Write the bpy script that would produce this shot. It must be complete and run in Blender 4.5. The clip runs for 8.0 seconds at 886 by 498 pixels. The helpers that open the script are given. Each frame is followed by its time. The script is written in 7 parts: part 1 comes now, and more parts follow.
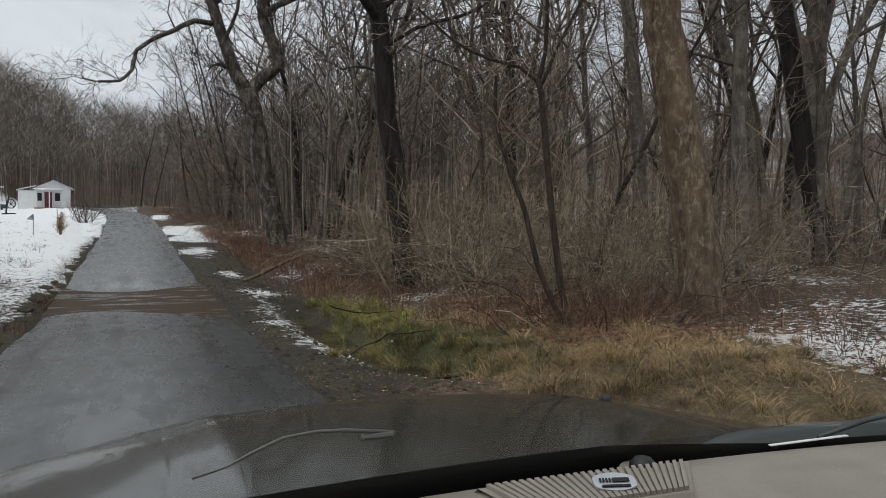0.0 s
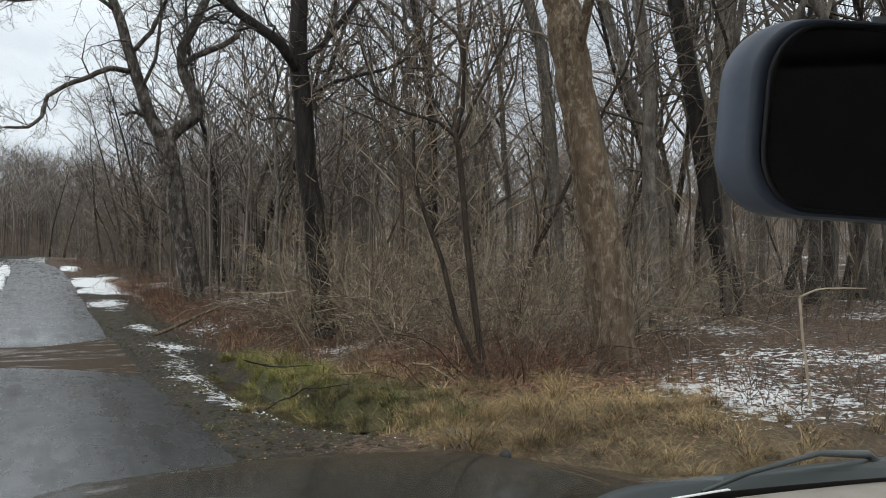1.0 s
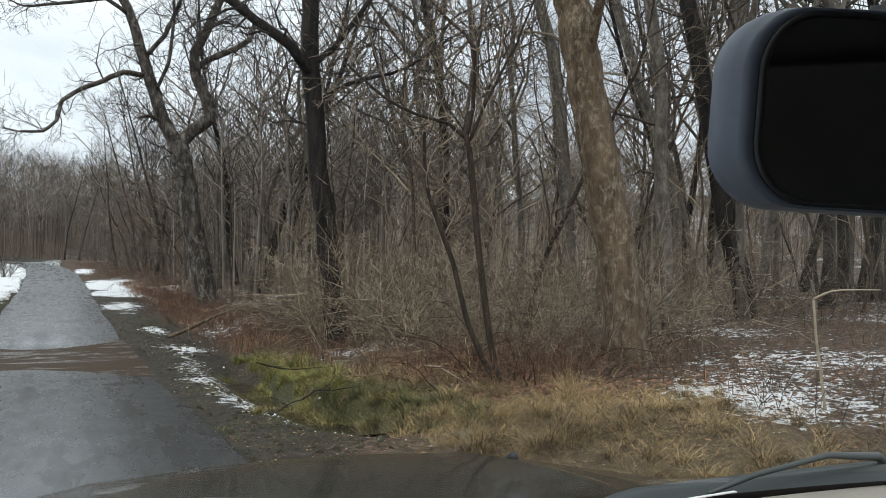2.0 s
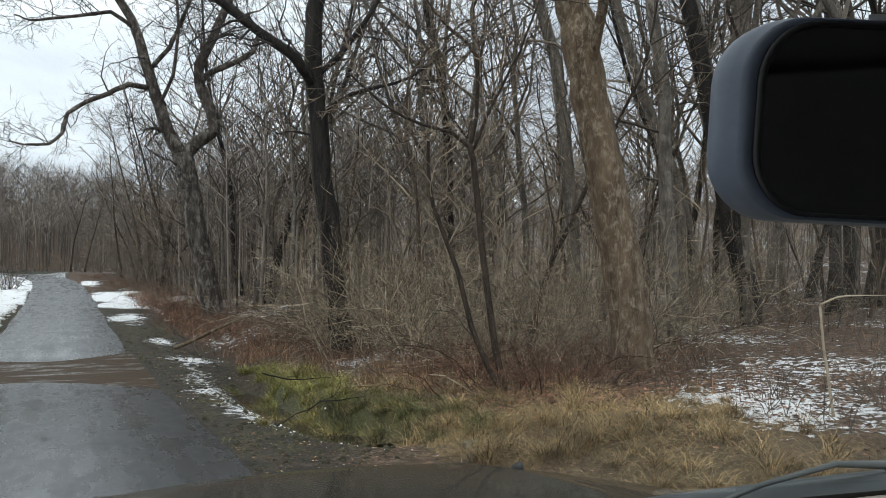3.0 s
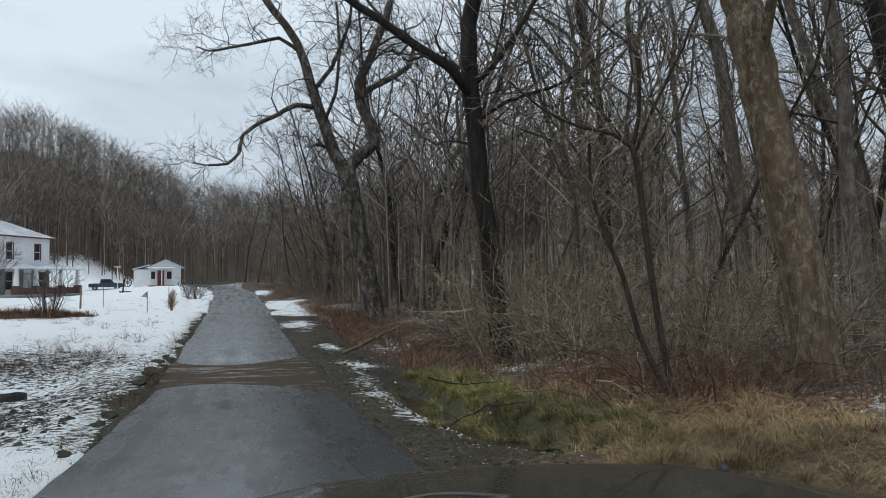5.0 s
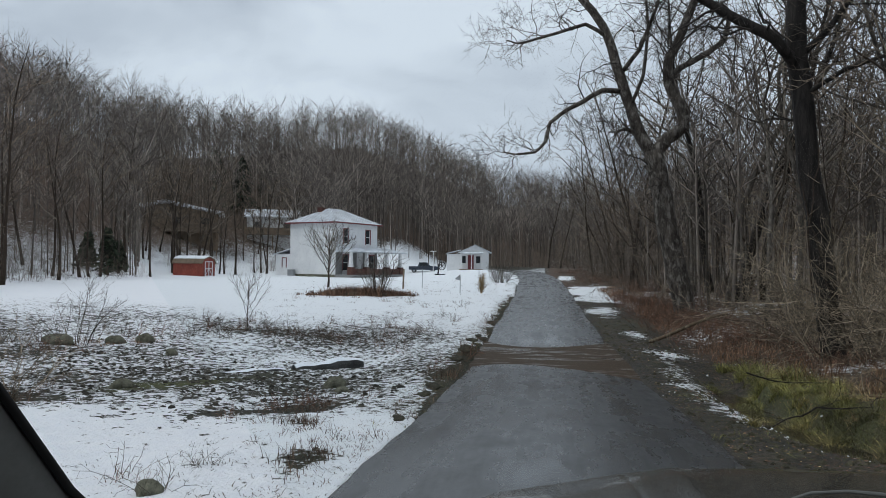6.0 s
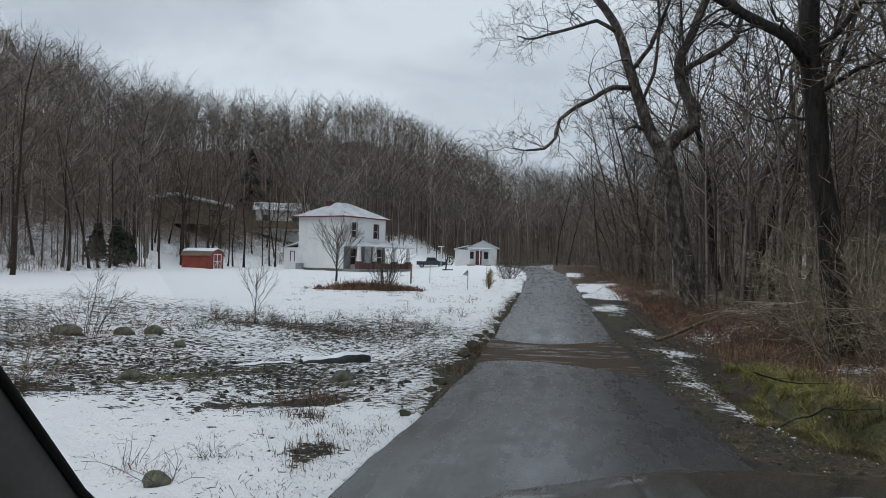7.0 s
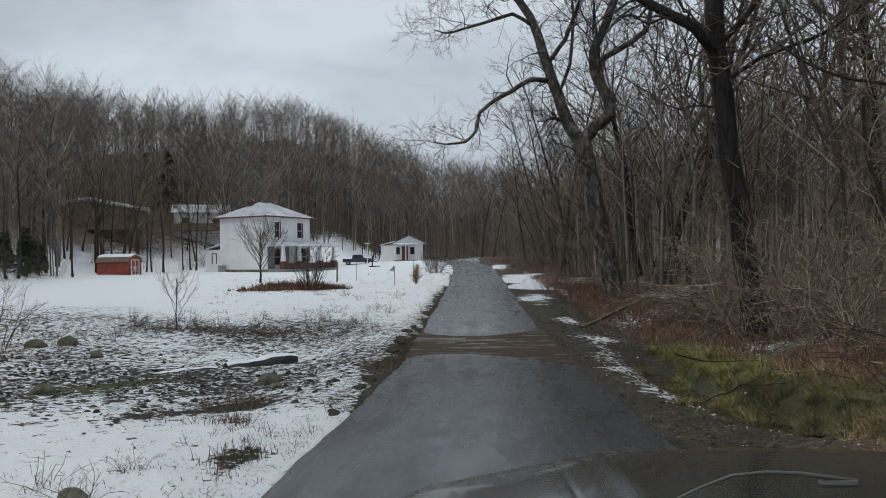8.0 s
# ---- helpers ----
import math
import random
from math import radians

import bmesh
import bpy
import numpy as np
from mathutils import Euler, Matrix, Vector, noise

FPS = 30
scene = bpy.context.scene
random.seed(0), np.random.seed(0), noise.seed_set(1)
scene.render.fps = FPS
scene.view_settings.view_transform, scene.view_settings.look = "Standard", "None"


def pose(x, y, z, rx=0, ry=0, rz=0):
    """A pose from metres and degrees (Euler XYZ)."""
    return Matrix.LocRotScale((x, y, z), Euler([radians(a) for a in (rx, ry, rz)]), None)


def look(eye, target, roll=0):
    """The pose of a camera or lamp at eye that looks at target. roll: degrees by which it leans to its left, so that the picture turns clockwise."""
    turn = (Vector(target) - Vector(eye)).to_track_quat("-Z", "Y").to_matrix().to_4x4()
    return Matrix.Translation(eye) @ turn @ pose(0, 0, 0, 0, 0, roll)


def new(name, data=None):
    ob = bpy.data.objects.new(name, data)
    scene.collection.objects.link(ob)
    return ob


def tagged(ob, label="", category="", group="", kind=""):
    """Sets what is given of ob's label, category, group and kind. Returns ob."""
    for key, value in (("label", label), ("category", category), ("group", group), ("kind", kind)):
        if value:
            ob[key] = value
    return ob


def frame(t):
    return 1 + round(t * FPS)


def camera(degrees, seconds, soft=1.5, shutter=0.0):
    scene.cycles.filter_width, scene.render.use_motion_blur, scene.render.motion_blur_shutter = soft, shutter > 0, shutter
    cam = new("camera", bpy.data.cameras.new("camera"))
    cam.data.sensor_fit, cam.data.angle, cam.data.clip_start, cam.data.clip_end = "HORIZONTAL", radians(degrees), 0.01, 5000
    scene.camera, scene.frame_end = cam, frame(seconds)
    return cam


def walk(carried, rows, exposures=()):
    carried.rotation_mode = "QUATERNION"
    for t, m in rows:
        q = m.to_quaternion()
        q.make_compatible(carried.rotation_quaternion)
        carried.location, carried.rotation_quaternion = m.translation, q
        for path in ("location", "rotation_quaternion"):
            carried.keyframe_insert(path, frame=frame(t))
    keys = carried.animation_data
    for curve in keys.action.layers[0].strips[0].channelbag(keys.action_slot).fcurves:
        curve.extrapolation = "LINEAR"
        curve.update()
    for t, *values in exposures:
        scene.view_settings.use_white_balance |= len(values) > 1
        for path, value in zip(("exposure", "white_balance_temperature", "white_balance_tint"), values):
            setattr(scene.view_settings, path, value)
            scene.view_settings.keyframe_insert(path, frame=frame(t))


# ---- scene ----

# ---- the camera and its walk ----
cam = camera(59.43, 8.0, soft=0.5)
EYE = 1.70
# seconds, x, y, z above EYE, yaw, pitch, roll
ROWS = [
    (0.0, -0.076, 0.0, -0.015, -21.32, -2.93, -0.72),
    (0.2, -0.054, 0.0, -0.016, -24.72, -2.00, -0.85),
    (0.5, -0.022, 0.0, -0.017, -26.27, -0.32, -1.21),
    (1.0, 0.000, 0.0, -0.010, -26.95, 0.95, -0.85),
    (1.5, 0.015, 0.0, -0.013, -26.53, 1.00, -0.90),
    (2.0, 0.019, 0.0, -0.015, -26.05, 1.12, -0.78),
    (3.5, 0.025, 0.0, -0.010, -25.49, 2.02, -0.07),
    (4.0, 0.022, 0.0, -0.014, -25.12, 2.11, 0.02),
    (4.5, 0.014, 0.0, -0.018, -24.28, 2.11, 0.44),
    (4.8, -0.042, 0.0, -0.023, -20.61, 2.20, 0.54),
    (5.0, -0.100, 0.0, -0.030, -14.38, 2.28, 0.50),
    (5.2, -0.153, 0.0, -0.041, -7.79, 2.305, 0.478),
    (5.5, -0.185, 0.0, -0.044, 0.50, 2.00, 0.20),
    (5.8, -0.216, 0.0, -0.045, 5.85, 1.54, -0.31),
    (6.1, -0.240, 0.0, -0.045, 7.97, 1.17, -0.79),
    (6.3, -0.246, 0.0, -0.044, 8.287, 1.058, -0.988),
    (6.5, -0.248, 0.0, -0.045, 8.293, 1.014, -1.208),
    (7.0, -0.237, 0.0, -0.037, 8.134, 0.905, -1.337),
    (7.5, -0.225, 0.03, -0.036, 4.538, 0.80, 0.107),
    (8.0, -0.210, 0.05, -0.047, 2.726, 0.588, 0.89),
]
walk(cam, [(t, pose(x, y, EYE + z, 90 + pitch, roll, yaw)) for t, x, y, z, yaw, pitch, roll in ROWS],
     [(0.0, -0.22, 6700, 7), (0.5, -0.10, 6650, 6), (1.0, 0.12, 6600, 6), (1.5, 0.27, 6550, 5), (3.5, 0.20, 6400, 4), (4.0, 0.17, 6350, 4), (4.5, 0.22, 6350, 4), (5.2, -0.42, 6100, 5), (6.3, -0.46, 6150, 6), (8.0, -0.54, 6330, 7)])

# ---- world and light: a low overcast winter sky ----
world = bpy.data.worlds.new("overcast")
scene.world = world
world.use_nodes = True
wn, wl = world.node_tree.nodes, world.node_tree.links
wn.clear()
sky = wn.new("ShaderNodeTexSky")
sky.sky_type, sky.sun_disc = "NISHITA", False
sky.sun_elevation, sky.sun_rotation = radians(58), radians(-126)
sky.dust_density = 4
coord = wn.new("ShaderNodeTexCoord")
stretch = wn.new("ShaderNodeMapping")
stretch.inputs["Scale"].default_value = (1.0, 1.0, 2.2)
cloud = wn.new("ShaderNodeTexNoise")
cloud.inputs["Scale"].default_value = 2.3
cloud.inputs["Detail"].default_value = 7
cloud.inputs["Roughness"].default_value = 0.52
cloud.inputs["Distortion"].default_value = 0.35
tone = wn.new("ShaderNodeValToRGB")
tone.color_ramp.elements[0].position, tone.color_ramp.elements[0].color = 0.38, (0.615, 0.65, 0.725, 1)
tone.color_ramp.elements[1].position, tone.color_ramp.elements[1].color = 0.58, (0.925, 0.96, 1.03, 1)
bg_cloud, bg_sky, both, wout = wn.new("ShaderNodeBackground"), wn.new("ShaderNodeBackground"), wn.new("ShaderNodeAddShader"), wn.new("ShaderNodeOutputWorld")
bg_cloud.inputs["Strength"].default_value = 1.02
bg_sky.inputs["Strength"].default_value = 0.015
wl.new(coord.outputs["Generated"], stretch.inputs["Vector"])
wl.new(stretch.outputs["Vector"], cloud.inputs["Vector"])
wl.new(cloud.outputs["Fac"], tone.inputs["Fac"])
wl.new(tone.outputs["Color"], bg_cloud.inputs["Color"])
wl.new(sky.outputs["Color"], bg_sky.inputs["Color"])
wl.new(bg_cloud.outputs[0], both.inputs[0])
wl.new(bg_sky.outputs[0], both.inputs[1])
wl.new(both.outputs[0], wout.inputs["Surface"])

sun = new("sun", bpy.data.lights.new("sun", "SUN"))
sun.data.energy, sun.data.angle, sun.data.color = 1.2, radians(40), (1.0, 0.97, 0.93)
sun.matrix_world = look((-25, -18, 50), (0, 0, 0))


# ---- materials ----
def nodes_of(name):
    m = bpy.data.materials.new(name)
    m.use_nodes = True
    n, l = m.node_tree.nodes, m.node_tree.links
    return m, n, l, n["Principled BSDF"]


def noise_node(n, l, vec, scale, detail=4, rough=0.6, distortion=0.0):
    t = n.new("ShaderNodeTexNoise")
    t.inputs["Scale"].default_value, t.inputs["Detail"].default_value = scale, detail
    t.inputs["Roughness"].default_value, t.inputs["Distortion"].default_value = rough, distortion
    l.new(vec, t.inputs["Vector"])
    return t.outputs["Fac"]


def ramp(n, l, fac, *stops):
    r = n.new("ShaderNodeValToRGB")
    e = r.color_ramp.elements
    while len(e) < len(stops):
        e.new(0.5)
    for el, (p, c) in zip(e, stops):
        el.position = p
        el.color = (*c, 1) if len(c) == 3 else c
    l.new(fac, r.inputs["Fac"])
    return r.outputs["Color"]


def blend(n, l, fac, a, b, mode="MIX"):
    m = n.new("ShaderNodeMix")
    m.data_type, m.blend_type = "RGBA", mode
    for sock, v in ((m.inputs[0], fac), (m.inputs[6], a), (m.inputs[7], b)):
        if isinstance(v, (int, float)):
            sock.default_value = v
        elif isinstance(v, tuple):
            sock.default_value = (*v, 1)
        else:
            l.new(v, sock)
    return m.outputs[2]


def calc(n, l, op, a, b=0.0, clamp=False):
    m = n.new("ShaderNodeMath")
    m.operation, m.use_clamp = op, clamp
    for sock, v in ((m.inputs[0], a), (m.inputs[1], b)):
        if isinstance(v, (int, float)):
            sock.default_value = v
        else:
            l.new(v, sock)
    return m.outputs[0]


def bump(n, l, bsdf, height, strength=0.4, distance=0.02):
    b = n.new("ShaderNodeBump")
    b.inputs["Strength"].default_value, b.inputs["Distance"].default_value = strength, distance
    l.new(height, b.inputs["Height"])
    l.new(b.outputs[0], bsdf.inputs["Normal"])


def rough_mat(name, dark, light, scale=4.0, rough=0.8, metal=0.0, relief=0.4, depth=0.02, stretch=(1, 1, 1), vary=0.25, spec=0.3, islands=False):
    """Two-scale coloured grain with relief, varied from object to object."""
    m, n, l, b = nodes_of(name)
    tc, mp = n.new("ShaderNodeTexCoord"), n.new("ShaderNodeMapping")
    mp.inputs["Scale"].default_value = stretch
    l.new(tc.outputs["Object"], mp.inputs["Vector"])
    v = mp.outputs["Vector"]
    big, small = noise_node(n, l, v, scale * 0.22, 3), noise_node(n, l, v, scale, 6, 0.65)
    f = calc(n, l, "ADD", calc(n, l, "MULTIPLY", big, 0.5), calc(n, l, "MULTIPLY", small, 0.5))
    c = ramp(n, l, f, (0.36, dark), (0.64, light))
    info = n.new("ShaderNodeObjectInfo")
    k = calc(n, l, "ADD", calc(n, l, "MULTIPLY", info.outputs["Random"], vary), 1 - vary / 2)
    if islands:
        isl = n.new("ShaderNodeNewGeometry").outputs["Random Per Island"]
        k = calc(n, l, "MULTIPLY", k, calc(n, l, "ADD", calc(n, l, "MULTIPLY", calc(n, l, "POWER", isl, 2.2), 1.75), 0.4))
    shade = n.new("ShaderNodeVectorMath")
    shade.operation = "SCALE"
    l.new(c, shade.inputs[0])
    l.new(k, shade.inputs["Scale"])
    l.new(shade.outputs[0], b.inputs["Base Color"])
    b.inputs["Roughness"].default_value, b.inputs["Metallic"].default_value = rough, metal
    b.inputs["Specular IOR Level"].default_value = spec
    if relief:
        bump(n, l, b, small, relief, depth)
    return m


def bark_mat(name, dark, light, scale=9.0, patch=None, plates=13):
    """Furrowed bark; patch adds pale scaling plates."""
    m, n, l, b = nodes_of(name)
    tc, mp = n.new("ShaderNodeTexCoord"), n.new("ShaderNodeMapping")
    mp.inputs["Scale"].default_value = (1, 1, 0.22)
    l.new(tc.outputs["Object"], mp.inputs["Vector"])
    furrow = noise_node(n, l, mp.outputs["Vector"], scale, 7, 0.7, 0.6)
    big = noise_node(n, l, tc.outputs["Object"], 0.9, 3)
    c = ramp(n, l, furrow, (0.34, dark), (0.66, light))
    c = blend(n, l, calc(n, l, "MULTIPLY", big, 0.55), c, tuple(0.6 * x for x in dark))
    if patch:
        pm = n.new("ShaderNodeMapping")
        pm.inputs["Scale"].default_value = (1, 1, 0.55)
        l.new(tc.outputs["Object"], pm.inputs["Vector"])
        pl = noise_node(n, l, pm.outputs["Vector"], plates, 7, 0.75, 0.3)
        where = ramp(n, l, noise_node(n, l, pm.outputs["Vector"], 3.2, 3), (0.40, (0.4, 0.4, 0.4)), (0.58, (1, 1, 1)))
        c = blend(n, l, calc(n, l, "MULTIPLY", where, ramp(n, l, pl, (0.48, (0, 0, 0)), (0.62, (0.8, 0.8, 0.8)))), c, patch)
    info = n.new("ShaderNodeObjectInfo")
    k = calc(n, l, "ADD", calc(n, l, "MULTIPLY", info.outputs["Random"], 0.45), 0.78)
    s = n.new("ShaderNodeVectorMath")
    s.operation = "SCALE"
    l.new(c, s.inputs[0])
    l.new(k, s.inputs["Scale"])
    l.new(s.outputs[0], b.inputs["Base Color"])
    b.inputs["Roughness"].default_value, b.inputs["Specular IOR Level"].default_value = 0.85, 0.2
    bump(n, l, b, furrow, 0.9, 0.03)
    return m


def ground_mat():
    """Soil, leaf litter, dead and green grass, mud and patchy snow, mixed by painted weights and broken up by noise."""
    m, n, l, b = nodes_of("winter_ground")
    geo = n.new("ShaderNodeNewGeometry")
    p = geo.outputs["Position"]
    at1, at2 = n.new("ShaderNodeAttribute"), n.new("ShaderNodeAttribute")
    at1.attribute_name, at2.attribute_name = "cover", "wet"
    sep1, sep2 = n.new("ShaderNodeSeparateColor"), n.new("ShaderNodeSeparateColor")
    l.new(at1.outputs["Color"], sep1.inputs[0])
    l.new(at2.outputs["Color"], sep2.inputs[0])
    big, mid, fine, grain = (noise_node(n, l, p, s, d, r) for s, d, r in ((0.55, 4, 0.6), (3.2, 6, 0.7), (17, 5, 0.7), (70, 3, 0.7)))
    soil = ramp(n, l, fine, (0.35, (0.028, 0.024, 0.018)), (0.65, (0.10, 0.082, 0.058)))
    # leaf litter: a mosaic of curled leaves, each of its own brown
    warp = n.new("ShaderNodeVectorMath")
    warp.operation = "ADD"
    jig = n.new("ShaderNodeTexNoise")
    jig.inputs["Scale"].default_value = 9
    sc = n.new("ShaderNodeVectorMath")
    sc.operation = "SCALE"
    sc.inputs["Scale"].default_value = 0.16
    l.new(p, jig.inputs["Vector"])
    l.new(jig.outputs["Color"], sc.inputs[0])
    l.new(p, warp.inputs[0])
    l.new(sc.outputs[0], warp.inputs[1])
    cell = n.new("ShaderNodeTexVoronoi")
    cell.inputs["Scale"].default_value = 15
    l.new(warp.outputs[0], cell.inputs["Vector"])
    pick = n.new("ShaderNodeSeparateColor")
    l.new(cell.outputs["Color"], pick.inputs[0])
    leaf = ramp(n, l, pick.outputs[0], (0.0, (0.035, 0.024, 0.018)), (0.35, (0.085, 0.05, 0.034)), (0.75, (0.17, 0.105, 0.07)), (1.0, (0.34, 0.24, 0.17)))
    leaf = blend(n, l, calc(n, l, "MULTIPLY", grain, 0.9), leaf, (0.05, 0.034, 0.024))
    c = blend(n, l, ramp(n, l, mid, (0.36, (0, 0, 0)), (0.54, (1, 1, 1))), soil, leaf)
    field = ramp(n, l, fine, (0.35, (0.012, 0.013, 0.010)), (0.68, (0.075, 0.07, 0.05)))
    c = blend(n, l, sep2.outputs[1], c, field)
    tan = ramp(n, l, fine, (0.3, (0.045, 0.032, 0.017)), (0.55, (0.13, 0.095, 0.048)), (0.75, (0.27, 0.20, 0.10)))
    c = blend(n, l, calc(n, l, "MULTIPLY", sep1.outputs[2], calc(n, l, "ADD", mid, 0.4), True), c, tan)
    mud = ramp(n, l, fine, (0.32, (0.006, 0.0056, 0.004)), (0.48, (0.017, 0.0155, 0.010)), (0.60, (0.040, 0.037, 0.022)), (0.75, (0.10, 0.094, 0.055)))
    c = blend(n, l, calc(n, l, "MULTIPLY", sep2.outputs[0], ramp(n, l, noise_node(n, l, p, 5.0, 6, 0.7), (0.38, (0.25, 0.25, 0.25)), (0.55, (1, 1, 1)))), c, mud)
    c = blend(n, l, calc(n, l, "MULTIPLY", sep2.outputs[0], ramp(n, l, mid, (0.42, (0, 0, 0)), (0.6, (0.75, 0.75, 0.75)))), c, (0.008, 0.0075, 0.0055))
    green = ramp(n, l, fine, (0.3, (0.035, 0.045, 0.012)), (0.7, (0.15, 0.17, 0.04)))
    c = blend(n, l, calc(n, l, "MULTIPLY", sep1.outputs[1], calc(n, l, "ADD", mid, 0.5), True), c, green)
    clump = noise_node(n, l, p, 7.5, 5, 0.62, 0.4)
    mixn = calc(n, l, "ADD", calc(n, l, "MULTIPLY", big, 0.10), calc(n, l, "ADD", calc(n, l, "MULTIPLY", mid, 0.22), calc(n, l, "ADD", calc(n, l, "MULTIPLY", clump, 0.42), calc(n, l, "MULTIPLY", fine, 0.26))))
    # snow where the weight beats the noise
    s = calc(n, l, "SUBTRACT", calc(n, l, "ADD", calc(n, l, "MULTIPLY", sep1.outputs[0], 0.62), 0.17), mixn)
    s = calc(n, l, "MULTIPLY", calc(n, l, "ADD", calc(n, l, "MULTIPLY", s, 55), 0.5, True), 0.95)
    white = ramp(n, l, mid, (0.3, (0.86, 0.885, 0.92)), (0.7, (0.94, 0.95, 0.96)))
    c = blend(n, l, s, c, white)
    l.new(c, b.inputs["Base Color"])
    r = calc(n, l, "SUBTRACT", 0.9, calc(n, l, "MULTIPLY", sep2.outputs[0], 0.22))
    l.new(r, b.inputs["Roughness"])
    b.inputs["Specular IOR Level"].default_value = 0.3
    bump(n, l, b, calc(n, l, "ADD", calc(n, l, "MULTIPLY", s, 0.6), calc(n, l, "ADD", fine, clump)), 0.9, 0.06)
    return m


def road_mat():
    m, n, l, b = nodes_of("wet_asphalt")
    geo = n.new("ShaderNodeNewGeometry")
    p = geo.outputs["Position"]
    mp = n.new("ShaderNodeMapping")
    mp.inputs["Scale"].default_value = (1.6, 0.14, 1)
    l.new(p, mp.inputs["Vector"])
    track, patch, stone = noise_node(n, l, mp.outputs["Vector"], 1.8, 4), noise_node(n, l, p, 0.9, 5), noise_node(n, l, p, 160, 3, 0.8)
    c = ramp(n, l, stone, (0.3, (0.016, 0.0175, 0.019)), (0.7, (0.044, 0.047, 0.050)))
    c = blend(n, l, calc(n, l, "MULTIPLY", patch, 0.5), c, (0.034, 0.033, 0.031))
    wm = n.new("ShaderNodeMapping")
    wm.inputs["Scale"].default_value = (1.0, 0.35, 1)
    l.new(p, wm.inputs["Vector"])
    worn = noise_node(n, l, wm.outputs["Vector"], 3.4, 6, 0.7)
    c = blend(n, l, ramp(n, l, worn, (0.46, (0, 0, 0)), (0.66, (0.75, 0.75, 0.75))), c, (0.014, 0.014, 0.0135))
    l.new(c, b.inputs["Base Color"])
    wet = calc(n, l, "ADD", calc(n, l, "MULTIPLY", track, 0.4), calc(n, l, "ADD", calc(n, l, "MULTIPLY", patch, 0.3), calc(n, l, "MULTIPLY", worn, 0.3)))
    l.new(ramp(n, l, wet, (0.36, (0.13, 0.13, 0.13)), (0.62, (0.40, 0.40, 0.40))), b.inputs["Roughness"])
    b.inputs["Specular IOR Level"].default_value = 0.5
    bump(n, l, b, stone, 0.08, 0.003)
    return m


def water_mat(name, tint, rough=0.03, ripple=0.12):
    m, n, l, b = nodes_of(name)
    geo = n.new("ShaderNodeNewGeometry")
    mp = n.new("ShaderNodeMapping")
    mp.inputs["Scale"].default_value = (1.0, 2.4, 1)
    l.new(geo.outputs["Position"], mp.inputs["Vector"])
    w = noise_node(n, l, mp.outputs["Vector"], 2.2, 3)
    l.new(ramp(n, l, w, (0.3, tuple(0.7 * x for x in tint)), (0.7, tint)), b.inputs["Base Color"])
    b.inputs["Roughness"].default_value, b.inputs["IOR"].default_value = rough, 1.33
    bump(n, l, b, w, ripple, 0.02)
    return m


def mud_film_mat():
    """Silt-brown water film over the lane: dull, with slick streaks across."""
    m, n, l, b = nodes_of("silty_water_film")
    geo = n.new("ShaderNodeNewGeometry")
    mp = n.new("ShaderNodeMapping")
    mp.inputs["Scale"].default_value = (0.55, 1.6, 1)
    l.new(geo.outputs["Position"], mp.inputs["Vector"])
    w, g = noise_node(n, l, mp.outputs["Vector"], 1.1, 5, 0.6, 0.8), noise_node(n, l, geo.outputs["Position"], 14, 4)
    l.new(ramp(n, l, g, (0.3, (0.036, 0.025, 0.017)), (0.7, (0.078, 0.056, 0.037))), b.inputs["Base Color"])
    l.new(ramp(n, l, w, (0.53, (0.62, 0.62, 0.62)), (0.64, (0.08, 0.08, 0.08))), b.inputs["Roughness"])
    l.new(ramp(n, l, w, (0.53, (0.04, 0.04, 0.04)), (0.64, (0.26, 0.26, 0.26))), b.inputs["Specular IOR Level"])
    bump(n, l, b, g, 0.05, 0.01)
    return m


def plain_mat(name, colour, rough=0.5, metal=0.0, coat=0.0, grain=0.12, scale=30):
    m, n, l, b = nodes_of(name)
    tc = n.new("ShaderNodeTexCoord")
    g = noise_node(n, l, tc.outputs["Object"], scale, 4)
    d = noise_node(n, l, tc.outputs["Object"], scale * 0.08, 4)
    f = calc(n, l, "ADD", calc(n, l, "MULTIPLY", g, 0.4), calc(n, l, "MULTIPLY", d, 0.6))
    l.new(ramp(n, l, f, (0.35, tuple((1 - grain) * x for x in colour)), (0.65, tuple(min(1, (1 + grain) * x) for x in colour))), b.inputs["Base Color"])
    l.new(ramp(n, l, d, (0.3, (rough * 0.85,) * 3), (0.7, (min(1, rough * 1.15),) * 3)), b.inputs["Roughness"])
    b.inputs["Metallic"].default_value, b.inputs["Coat Weight"].default_value = metal, coat
    b.inputs["Coat Roughness"].default_value = 0.06
    return m


def glass_mat(name, gloss_rough=0.0, tint=(0.95, 0.97, 0.97)):
    """Thin pane: clear, with a Fresnel gloss."""
    m = bpy.data.materials.new(name)
    m.use_nodes = True
    n, l = m.node_tree.nodes, m.node_tree.links
    n.clear()
    tr, gl, mx, fr, out = n.new("ShaderNodeBsdfTransparent"), n.new("ShaderNodeBsdfGlossy"), n.new("ShaderNodeMixShader"), n.new("ShaderNodeFresnel"), n.new("ShaderNodeOutputMaterial")
    tr.inputs["Color"].default_value = (*tint, 1)
    gl.inputs["Roughness"].default_value = gloss_rough
    fr.inputs["IOR"].default_value = 1.16
    l.new(fr.outputs[0], mx.inputs[0])
    l.new(tr.outputs[0], mx.inputs[1])
    l.new(gl.outputs[0], mx.inputs[2])
    l.new(mx.outputs[0], out.inputs["Surface"])
    return m


